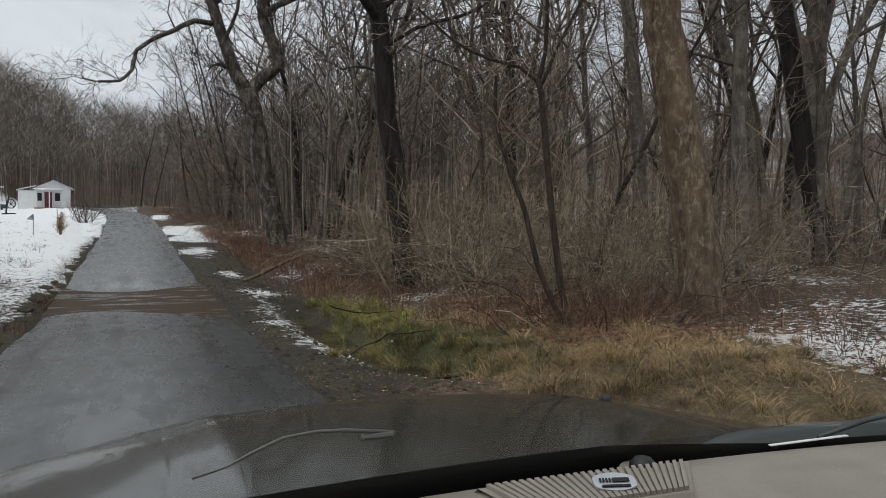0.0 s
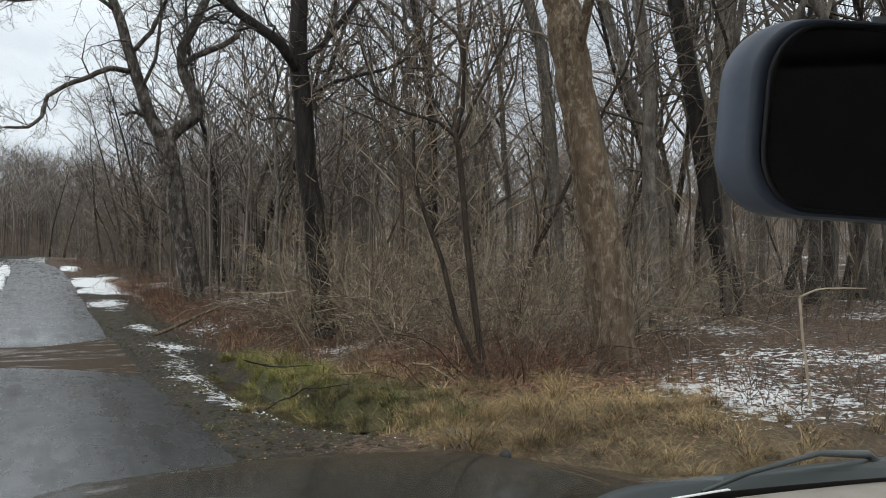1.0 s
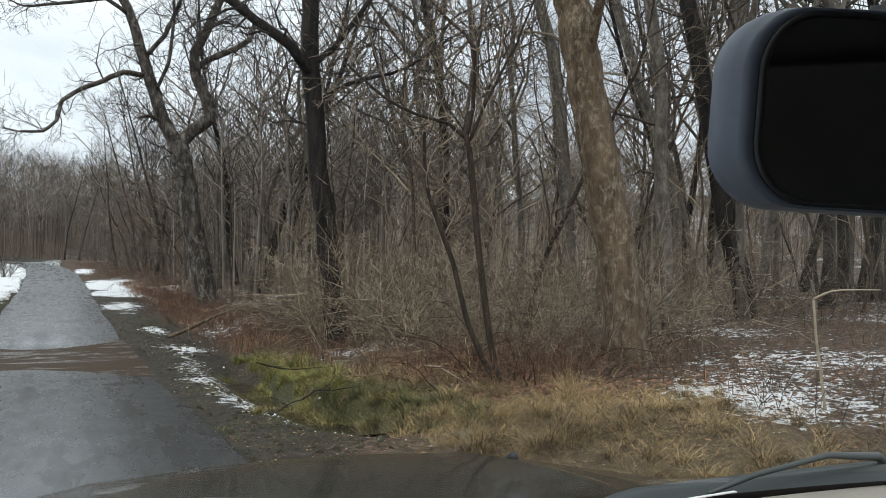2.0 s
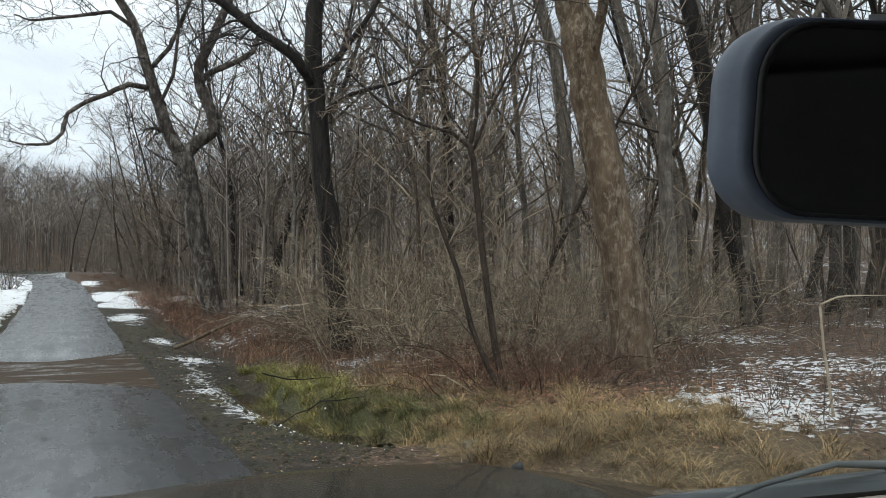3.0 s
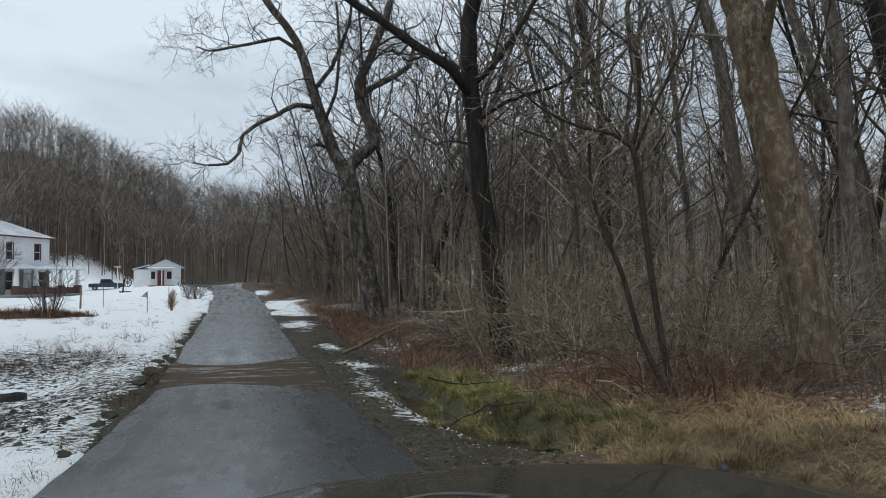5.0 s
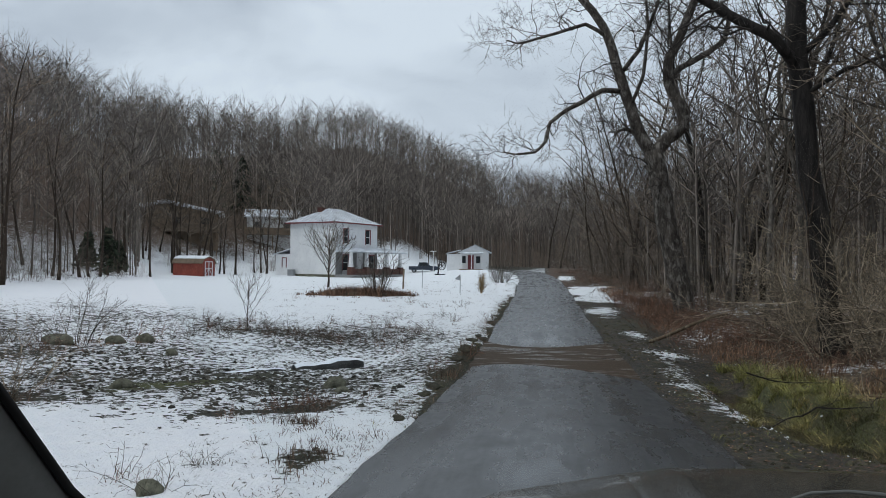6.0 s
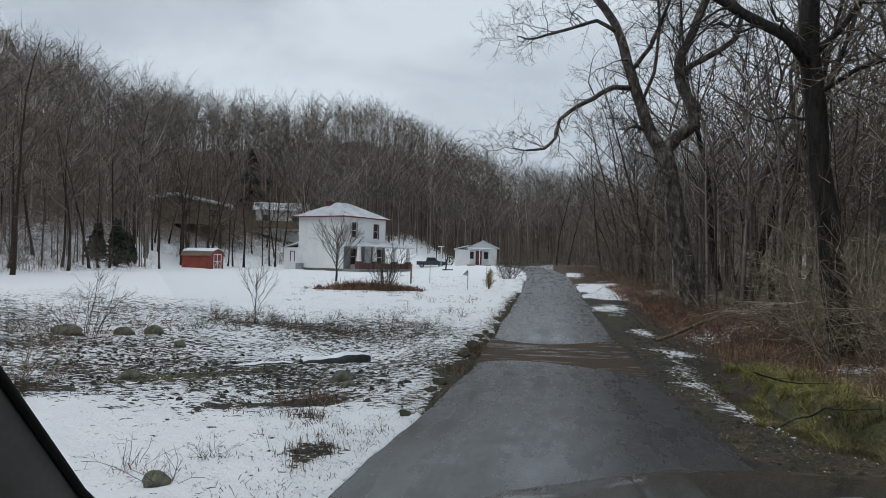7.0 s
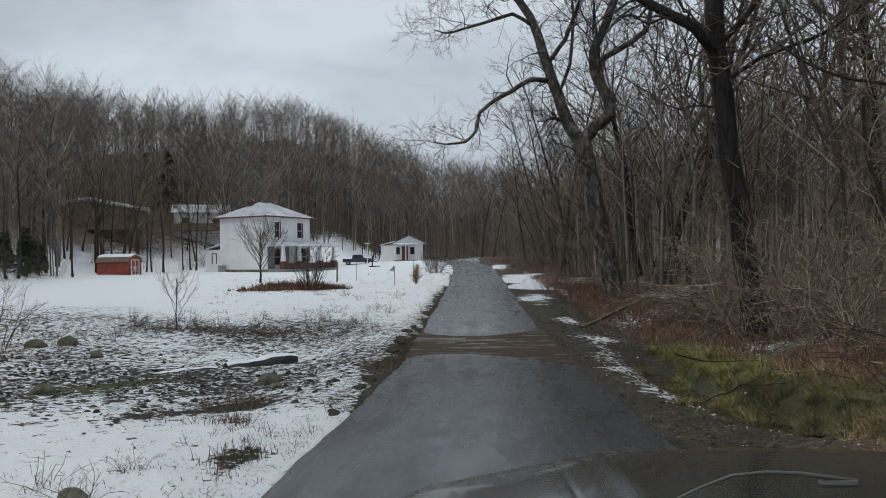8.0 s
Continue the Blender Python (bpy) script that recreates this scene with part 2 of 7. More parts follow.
GROUND, ASPHALT = ground_mat(), road_mat()
PUDDLE = mud_film_mat()
DITCH = water_mat("ditch_water", (0.05, 0.042, 0.028), 0.05, 0.2)
BARK_GREY = bark_mat("grey_bark", (0.04, 0.034, 0.029), (0.18, 0.158, 0.135), 9.0, (0.23, 0.205, 0.175), 7)
BARK_OLD = bark_mat("old_brown_grey_bark", (0.018, 0.015, 0.013), (0.15, 0.126, 0.106), 8.0, (0.30, 0.275, 0.245), 6)
BARK_BLACK = bark_mat("black_wet_bark", (0.008, 0.007, 0.0065), (0.055, 0.047, 0.042))
BARK_SYC = bark_mat("scaling_bark", (0.05, 0.034, 0.022), (0.20, 0.142, 0.092), 6.0, (0.30, 0.25, 0.185), 12)
BARK_DARK = bark_mat("dark_brown_bark", (0.02, 0.015, 0.011), (0.085, 0.062, 0.047), 18)
DARKWEED = rough_mat("dark_dead_weeds", (0.03, 0.019, 0.013), (0.14, 0.092, 0.06), 5, 0.85, relief=0, islands=True)
MOSS = rough_mat("mossy_earth", (0.018, 0.017, 0.011), (0.085, 0.076, 0.046), 9, 0.95, relief=0.9, depth=0.05)
BARK_THIN = bark_mat("brown_bark", (0.055, 0.04, 0.03), (0.21, 0.155, 0.115), 18)
TWIG = rough_mat("twigs", (0.050, 0.043, 0.034), (0.165, 0.140, 0.113), 6, 0.85, relief=0, islands=True)
DARK_TWIG = rough_mat("black_wet_twigs", (0.018, 0.015, 0.013), (0.075, 0.063, 0.054), 6, 0.8, relief=0, islands=True)
RUST_TWIG = rough_mat("rusty_brush", (0.060, 0.032, 0.022), (0.20, 0.108, 0.072), 6, 0.85, relief=0, islands=True)
TWIG_RED = rough_mat("red_brown_twigs", (0.064, 0.049, 0.036), (0.22, 0.172, 0.128), 6, 0.85, relief=0, islands=True)
TWIG_PALE = rough_mat("pale_brush", (0.110, 0.088, 0.061), (0.37, 0.297, 0.213), 6, 0.85, relief=0, islands=True)
PALEWOOD = rough_mat("bare_pale_wood", (0.19, 0.155, 0.11), (0.46, 0.39, 0.29), 8, 0.75, relief=0.3, depth=0.004)
# Paler than TWIG: part of the distance haze is put into this colour.
FARWOOD = rough_mat("far_winter_wood", (0.086, 0.073, 0.064), (0.245, 0.210, 0.182), 0.6, 0.9, relief=0, islands=True)
STRAW = rough_mat("dead_grass", (0.105, 0.070, 0.034), (0.48, 0.345, 0.17), 3, 0.8, relief=0, islands=True)
GREEN = rough_mat("green_grass", (0.07, 0.072, 0.018), (0.33, 0.31, 0.09), 3, 0.75, relief=0, islands=True)
YELLOWGRASS = rough_mat("yellow_grass", (0.11, 0.092, 0.028), (0.46, 0.385, 0.14), 3, 0.75, relief=0, islands=True)
OLIVE = rough_mat("olive_grass", (0.035, 0.038, 0.014), (0.18, 0.17, 0.065), 3, 0.75, relief=0, islands=True)
RUST = rough_mat("rust_brown_weeds", (0.09, 0.05, 0.032), (0.28, 0.165, 0.10), 5, 0.85, relief=0, islands=True)
STONE = rough_mat("mossy_stone", (0.045, 0.047, 0.032), (0.19, 0.185, 0.135), 7, 0.85, relief=0.6)
DARKSTONE = rough_mat("dark_wet_concrete", (0.018, 0.019, 0.019), (0.07, 0.072, 0.07), 7, 0.7, relief=0.6)
SNOW = rough_mat("snow", (0.70, 0.74, 0.80), (0.86, 0.88, 0.90), 5, 0.8, relief=0.5, vary=0.04)
SIDING = rough_mat("white_siding", (0.66, 0.67, 0.68), (0.80, 0.80, 0.80), 3, 0.6, relief=0.1, vary=0.05)
TRIM_RED = plain_mat("red_trim", (0.15, 0.030, 0.032), 0.6)
TRIM_WHITE = plain_mat("white_trim", (0.72, 0.72, 0.72), 0.55)
PANE = plain_mat("dark_window_glass", (0.03, 0.035, 0.04), 0.08, grain=0.3, scale=6)
TIN = rough_mat("snowy_metal_roof", (0.30, 0.32, 0.35), (0.80, 0.83, 0.87), 1.4, 0.6, relief=0.2, vary=0.05)
BRICK = rough_mat("red_brick", (0.06, 0.03, 0.026), (0.15, 0.07, 0.055), 9, 0.85)
PORCHWALL = rough_mat("grey_porch_wall", (0.20, 0.20, 0.20), (0.34, 0.34, 0.33), 3, 0.8)
BARN_RED = rough_mat("barn_red_boards", (0.16, 0.035, 0.025), (0.30, 0.075, 0.05), 5, 0.7)
TANWOOD = rough_mat("tan_boards", (0.11, 0.08, 0.055), (0.24, 0.18, 0.125), 4, 0.8)
BROWNROOF = rough_mat("brown_shingles", (0.10, 0.075, 0.05), (0.20, 0.15, 0.11), 8, 0.85)
PAINT = plain_mat("dark_truck_paint", (0.014, 0.0138, 0.009), 0.24, 0.0, 0.35, 0.4, 9)
BLACKPLASTIC = plain_mat("black_plastic", (0.014, 0.014, 0.015), 0.55, scale=90)
WIPERGREY = plain_mat("wiper_grey", (0.085, 0.085, 0.078), 0.45, scale=90)
# Black cowl plastic lightened: the windshield's teal reflection haze is put into its colour.
COWL = plain_mat("hazed_cowl_plastic", (0.042, 0.050, 0.050), 0.5, scale=90)
RUBBER = plain_mat("black_rubber", (0.012, 0.012, 0.012), 0.7, scale=60)
DASH = plain_mat("beige_dash_plastic", (0.27, 0.245, 0.21), 0.62, scale=220)
HOUSING = plain_mat("grey_mirror_housing", (0.075, 0.09, 0.12), 0.5, scale=120)
MIRRORGLASS = plain_mat("dark_mirror_glass", (0.16, 0.17, 0.17), 0.04, 1.0, 0.0, 0.1, 5)
TRIMGREY = plain_mat("grey_pillar_trim", (0.21, 0.21, 0.20), 0.75, scale=200)
CHROME = plain_mat("brushed_silver", (0.55, 0.56, 0.58), 0.3, 1.0, scale=80)
GLASS = glass_mat("windshield_glass")
IRON = plain_mat("dark_iron", (0.03, 0.03, 0.032), 0.5, 0.6)
BLUETRUCK = plain_mat("dark_blue_paint", (0.02, 0.03, 0.05), 0.3, 0.0, 0.8)
STEEL = plain_mat("grey_steel", (0.35, 0.36, 0.37), 0.45, 0.7)


# ---- building helpers ----
class Geo:
    """Vertices and faces of one mesh."""

    def __init__(self):
        self.v, self.f = [], []

    def tube(self, pts, radii, sides=5, cap=True):
        pts = np.asarray(pts, float)
        n = len(pts)
        t = np.gradient(pts, axis=0)
        t /= np.linalg.norm(t, axis=1)[:, None] + 1e-9
        ref = np.array([1.0, 0, 0]) if abs(t[0][0]) < 0.8 else np.array([0, 1.0, 0])
        a = np.cross(t, ref)
        a /= np.linalg.norm(a, axis=1)[:, None] + 1e-9
        b = np.cross(t, a)
        ang = np.arange(sides) * 2 * math.pi / sides
        rad = np.broadcast_to(np.asarray(radii, float), (n,))
        ring = pts[:, None] + rad[:, None, None] * (a[:, None] * np.cos(ang)[None, :, None] + b[:, None] * np.sin(ang)[None, :, None])
        base = len(self.v)
        self.v.extend(map(tuple, ring.reshape(-1, 3)))
        for i in range(n - 1):
            for j in range(sides):
                k = (j + 1) % sides
                self.f.append((base + i * sides + j, base + i * sides + k, base + (i + 1) * sides + k, base + (i + 1) * sides + j))
        if cap and sides > 3:
            self.f.append(tuple(base + j for j in range(sides))[::-1])
            self.f.append(tuple(base + (n - 1) * sides + j for j in range(sides)))
        return self

    def spike(self, pts, r):
        """A three-sided twig through two or three points, drawn out to a point."""
        base = len(self.v)
        d = pts[1] - pts[0]
        a = d.orthogonal().normalized()
        b = d.cross(a).normalized()
        rings = len(pts) - 1
        for i in range(rings):
            k = r * (1 - 0.8 * i / rings)
            for c, e in ((1, 0), (-0.5, 0.87), (-0.5, -0.87)):
                q = pts[i] + a * (k * c) + b * (k * e)
                self.v.append((q.x, q.y, q.z))
        self.v.append(tuple(pts[-1]))
        for i in range(rings - 1):
            for j in range(3):
                n = (j + 1) % 3
                self.f.append((base + 3 * i + j, base + 3 * i + n, base + 3 * i + 3 + n, base + 3 * i + 3 + j))
        t = base + 3 * (rings - 1)
        for j in range(3):
            self.f.append((t + j, t + (j + 1) % 3, t + 3))
        return self

    def box(self, lo, hi, m=None):
        base = len(self.v)
        for z in (lo[2], hi[2]):
            for x, y in ((lo[0], lo[1]), (hi[0], lo[1]), (hi[0], hi[1]), (lo[0], hi[1])):
                p = Vector((x, y, z))
                self.v.append(tuple(m @ p if m else p))
        for q in ((3, 2, 1, 0), (4, 5, 6, 7), (0, 1, 5, 4), (1, 2, 6, 5), (2, 3, 7, 6), (3, 0, 4, 7)):
            self.f.append(tuple(base + i for i in q))
        return self

    def grid(self, rows, close=False):
        """A sheet through rows of points."""
        base, n = len(self.v), len(rows[0])
        for r in rows:
            self.v.extend(tuple(p) for p in r)
        for i in range(len(rows) - 1):
            for j in range(n if close else n - 1):
                k = (j + 1) % n
                self.f.append((base + i * n + j, base + i * n + k, base + (i + 1) * n + k, base + (i + 1) * n + j))
        return self

    def poly(self, pts):
        base = len(self.v)
        self.v.extend(tuple(p) for p in pts)
        self.f.append(tuple(range(base, base + len(pts))))
        return self

    def prism(self, pts, axis, depth):
        """The outline pts, pushed by depth along the vector axis."""
        off = Vector(axis) * depth
        a = [Vector(p) for p in pts]
        b = [p + off for p in a]
        self.poly(a[::-1])
        self.poly(b)
        for i in range(len(a)):
            k = (i + 1) % len(a)
            self.poly([a[i], a[k], b[k], b[i]])
        return self

    def mesh(self, name, material, smooth=False):
        me = bpy.data.meshes.new(name)
        me.from_pydata(self.v, [], self.f)
        me.materials.append(material)
        if smooth:
            me.shade_smooth()
        me.update()
        return me


def part(name, geo, material, parent, label="", smooth=False, rounding=0.0):
    me = geo if isinstance(geo, bpy.types.Mesh) else geo.mesh(name, material, smooth)
    ob = new(name, me)
    ob.parent = parent
    if label:
        tagged(ob, label)
    if rounding:
        bev = ob.modifiers.new("rounding", "BEVEL")
        bev.width, bev.segments, bev.limit_method = rounding, 2, "ANGLE"
    return ob


def thing(name, m, label, category, group="", kind=""):
    ob = new(name)
    ob.empty_display_size = 0.2
    ob.matrix_basis = m
    return tagged(ob, label, category, group, kind)


def single(name, geo, material, label, category, m=None, group="", kind="", smooth=False):
    ob = new(name, geo.mesh(name, material, smooth))
    if m:
        ob.matrix_basis = m
    return tagged(ob, label, category, group, kind)


def smooth01(x):
    x = np.clip(x, 0, 1)
    return x * x * (3 - 2 * x)


def table(pairs, lo=-60.0, hi=400.0, soft=3.0):
    """A smooth line through pairs of place and value."""
    xs = np.arange(lo, hi, 0.5)
    ys = np.interp(xs, [p[0] for p in pairs], [p[1] for p in pairs])
    k = np.exp(-0.5 * (np.arange(-20, 21) * 0.5 / (soft * 0.5)) ** 2)
    ys = np.convolve(np.pad(ys, 20, mode="edge"), k / k.sum(), mode="valid")
    return lambda v: np.interp(v, xs, ys)


# ---- the lie of the land ----
ROAD_Z = table([(-60, 0.2), (0, 0.0), (7, -0.02), (12, -0.25), (15.5, -0.465), (18.5, -0.57), (21.3, -0.475), (26, -0.33), (33, -0.18), (44.5, 0.0), (67, 0.48), (84, 0.80), (100, 1.08), (120, 1.3), (150, 1.5)])
ROAD_L = table([(-60, -1.75), (7, -1.75), (11.5, -1.68), (17, -1.80), (24, -1.90), (31, -1.90), (48, -2.05), (67, -2.5), (80, -3.05), (92, -4.0), (105, -6.0), (120, -10), (150, -20), (180, -30)])
ROAD_R = table([(-60, 1.45), (7, 1.45), (11, 1.50), (15, 1.57), (21, 1.48), (28, 1.33), (39, 1.28), (47, 1.30), (67, 1.05), (80, 0.55), (92, -0.4), (105, -2.4), (120, -6.4), (150, -16.4), (180, -26.4)])
FOOT = [(-180, 120), (-110, 60), (-75, 30), (-55, 32), (-45, 38), (-38, 49), (-33, 61), (-28, 76), (-23, 97), (-18, 112), (-10, 128), (-5, 150), (0, 170), (8, 150), (20, 120), (40, 95), (70, 90), (110, 100), (180, 120)]
CREST = [(-180, 24), (-75, 29), (-50, 29.5), (-38, 28.5), (-28, 28.6), (-18, 36), (-14, 37), (-11, 32), (-7, 29), (-4, 23), (0, 21), (10, 21), (30, 19), (60, 19), (110, 21), (180, 24)]

DITCH_X = table([(-60, 3.3), (7, 3.3), (8.2, 3.12), (9.1, 3.0), (10.1, 2.84), (11.6, 2.79), (13, 2.86), (15.5, 3.15), (18, 3.0), (30, 2.8)], soft=0.8)


def lumps(x, y, s, seed=0.0):
    """Cheap smooth unevenness, about -1 to 1."""
    return (np.sin(1.3 * x / s + 1.7 * np.sin(0.9 * y / s + seed)) * np.cos(1.1 * y / s + 1.3 * np.sin(0.7 * x / s + 2 * seed))
            + 0.5 * np.sin(2.9 * x / s + seed) * np.sin(3.1 * y / s - seed))  / 1.5


def land(x, y):
    """Height of the ground, without the road's own body."""
    x, y = np.asarray(x, float), np.asarray(y, float)
    r, b = np.hypot(x, y), np.degrees(np.arctan2(x, y))
    hill = np.interp(b, *zip(*CREST)) * smooth01((r - np.interp(b, *zip(*FOOT))) / 150.0) ** 0.9
    hill = hill + 3.0 * smooth01((r - 60) / 120) * lumps(x, y, 34, 2.0) * (hill > 0.3)
    rz, xl, xr = ROAD_Z(y), ROAD_L(y), ROAD_R(y)
    left, right = np.maximum(xl - x, 0), np.maximum(x - xr, 0)
    out = left + right
    near = np.exp(-(np.maximum(out - 1.5, 0) / 9.0) ** 2)
    level = rz * near + (1 - near) * 0.6 * rz * smooth01((y - 60) / 20) * smooth01((x + 17) / 9)
    z = level + hill
    z = z - 0.20 * smooth01((left - 0.6) / 2.2) * smooth01((26 - y) / 10) * smooth01((18 - left) / 8)
    z = z + 3.0 * smooth01((r - 116) / 25) * smooth01((b + 17) / 4) * smooth01((-8.0 - b) / 3)
    ditch = smooth01((y - 7.0) / 1.2) * smooth01((18 - y) / 4)
    z = z - 0.30 * np.exp(-((x - DITCH_X(y)) / 0.42) ** 2) * ditch
    z = z + 0.13 * smooth01((x - DITCH_X(y) - 0.30) / 0.16) * smooth01((DITCH_X(y) + 1.8 - x) / 1.2) * ditch
    z = z + 0.21 * np.exp(-((y - 18.3) / 3.0) ** 2) * smooth01(out / 0.12) * smooth01((2.5 - out) / 1.5)
    z = z + 0.28 * smooth01((right - 1.7) / 2.0) + 0.15 * smooth01((right - 5) / 6)
    rough = 0.028 * lumps(x, y, 0.33, 1.0) + 0.04 * lumps(x, y, 1.1, 4.0) + 0.05 * lumps(x, y, 3.7, 7.0)
    z = z + rough * smooth01((out - 0.15) / 0.9) * smooth01((400 - r) / 200)
    z = z + 0.0140 * np.minimum(out, 150)
    inside = smooth01((0.25 - out) / 0.25)
    return z - inside * (0.05 + 0.0012 * r) * (out <= 0) - 0.012 * (out > 0) * (out < 0.25)


# weedy patches in the snowy field: x, y, half widths, weight
WEEDY = [(-8.9, 21.7, 1.5, 0.6, 0.07), (-6.3, 21.8, 1.3, 0.8, 0.06), (-4.3, 23.6, 1.2, 1.4, 0.05), (-3.4, 10.0, 0.5, 0.5, 0.22), (-2.9, 8.4, 0.25, 0.3, 0.15), (-2.3, 6.6, 0.22, 0.4, 0.25), (-2.0, 14.0, 0.3, 0.9, 0.22), (-1.85, 17.5, 0.35, 1.2, 0.25),
         (-9.8, 39.9, 1.2, 0.6, 0.22), (-8.0, 41.0, 0.7, 0.5, 0.15), (-9.8, 10.6, 1.0, 0.7, 0.15), (-7.6, 9.6, 0.9, 0.8, 0.15)]


def cover(x, y):
    """Weights of snow, green grass, dead grass and mud."""
    r, b = np.hypot(x, y), np.degrees(np.arctan2(x, y))
    left, right = ROAD_L(y) - x, x - ROAD_R(y)
    wild = lumps(x, y, 2.3, 3.0)
    foot = np.interp(b, *zip(*FOOT))
    # open field and stream bed
    field = 0.558 + 0.17 * smooth01((y - 21) / 12) + 0.10 * smooth01((y - 45) / 15) + 0.05 * wild + 0.11 * smooth01((10.2 - y + 0.7 * lumps(x, y, 1.0, 1.0)) / 2.6)
    # The bed bares more dark soil, partly for shade between snow lumps.
    bed = np.exp(-((y - (12.6 + 0.35 * (-x - 4))) / 3.0) ** 2) * smooth01((-x - 2) / 2)
    moss = np.exp(-((y - (13.6 + 1.9 * (x + 5.9))) / 1.0) ** 2) * np.exp(-((x + 6.3) / 0.75) ** 4) * (0.6 + 0.4 * wild)
    field = field - 0.055 * bed - 0.16 * moss - 0.2 * np.exp(-((y - 9.7 - 0.9 * (x + 4.3)) / 0.22) ** 2) * np.exp(-((x + 4.25) / 0.5) ** 4)
    for px, py, sx, sy, w in WEEDY:
        field = field - w * np.exp(-((x - px) / sx) ** 2 - ((y - py) / sy) ** 2)
    verge = 0.5 * smooth01((0.06 + 0.34 * smooth01((y - 8.5) / 5) * (0.65 + 0.9 * lumps(x, y, 0.8, 6.0)) - left) / 0.22) * (1 - 0.35 * smooth01((y - 38) / 20))
    snow_l = field - verge
    up = smooth01((r - foot + 6) / 40)
    snow_l = snow_l * (1 - up) + up * (0.47 - 0.30 * smooth01((r - foot - 25) / 50) - 0.22 * smooth01((b + 20) / 6))
    snow_l = snow_l - 0.6 * smooth01((r - 112) / 8) * smooth01((b + 7.5) / 2)
    # woods side
    snow_r = 0.42 + 0.12 * wild + 0.07 * np.exp(-(((x - 7.0) / 2.6) ** 2 + ((y - 5.2) / 1.6) ** 2)) + 0.05 * np.exp(-(((x - 7.6) / 1.9) ** 2 + ((y - 7.0) / 1.6) ** 2))
    snow_r = snow_r - 0.45 * np.exp(-(((x - 4.1) / 1.3) ** 2 + ((y - 7.6) / 3.2) ** 2)) - 0.22 * smooth01((2.2 - right) / 0.6)
    strip = sum(w * np.exp(-(((x - cx) / sx) ** 2 + ((y - cy) / sy) ** 2)) for cx, cy, sx, sy, w in ((2.3, 52, 1.2, 7, 0.95), (3.4, 42, 2.1, 2.4, 0.95), (2.15, 33, 0.8, 3.2, 0.76), (1.6, 74, 1.0, 10, 0.8), (2.75, 18.6, 0.6, 1.6, 0.30), (2.2, 13.8, 0.55, 1.3, 0.16), (2.2, 11.3, 0.5, 1.2, 0.16), (2.35, 9.4, 0.45, 1.0, 0.16), (2.4, 16.2, 0.55, 1.2, 0.16), (2.5, 24, 0.5, 2.0, 0.3), (5.1, 14.4, 0.9, 1.2, 0.14), (6.2, 5.6, 1.0, 1.2, 0.17)))
    snow_r = snow_r + strip * (0.85 + 0.5 * lumps(x, y, 0.9, 8.0)) - 0.12 * smooth01((y - 24) / 5) * smooth01((5 - right) / 2)
    snow_r = snow_r + 0.17 * np.exp(-((right - 0.75) / 0.55) ** 2) * smooth01((y - 7) / 2) * smooth01((24 - y) / 4) + 0.16 * smooth01((3.2 - right) / 0.6) * smooth01((y - 27) / 5) * smooth01((62 - y) / 10)
    snow = np.where(x < 0, snow_l, snow_r)
    bank = x - DITCH_X(y) - 0.55
    green = 0.5 * np.exp(-(bank / 0.34) ** 2) * smooth01((15.2 - y) / 2.0) * smooth01((y - 6.6) / 0.8) + 0.12 * np.exp(-(((x - 2.4) / 0.9) ** 2 + ((y - 27) / 3.0) ** 2))
    green = green + 0.9 * moss * (x < 0) + 0.12 * np.exp(-((right - 0.55) / 0.35) ** 2) * smooth01(lumps(x, y, 0.5, 2.0) * 4) * (y < 40) * (x > 0) + 0.1 * np.exp(-((left - 0.3) / 0.4) ** 2)
    tan = 0.5 * np.exp(-(((x - 4.4) / 1.5) ** 2 + ((y - 4.9) / 1.0) ** 2)) + 0.9 * np.exp(-(((x - 4.3) / 1.0) ** 2 + ((y - 7.2) / 1.3) ** 2)) + 0.7 * np.exp(-(((x - 4.8) / 1.0) ** 2 + ((y - 5.9) / 0.9) ** 2)) + 0.6 * np.exp(-(((x - 4.4) / 1.2) ** 2 + ((y - 4.1) / 0.7) ** 2)) + 0.5 * np.exp(-(((x - 4.6) / 0.6) ** 2 + ((y - 10.0) / 1.2) ** 2)) + 0.4 * np.exp(-(((x - 6.5) / 1.6) ** 2 + ((y - 13) / 1.6) ** 2))
    mud = 0.95 * smooth01((1.2 + 1.3 * smooth01((y - 6.5) / 3.0) + 0.5 * lumps(x, y, 0.9, 5.0) - right) / 0.9) * smooth01((right + 0.3) / 0.2) * smooth01((60 - y) / 20) + 0.8 * np.exp(-((left - 0.02) / 0.07) ** 2) * smooth01((30 - y) / 10)
    return np.clip(snow, 0, 1.1), np.clip(green, 0, 1), np.clip(tan, 0, 1), np.clip(mud, 0, 1)


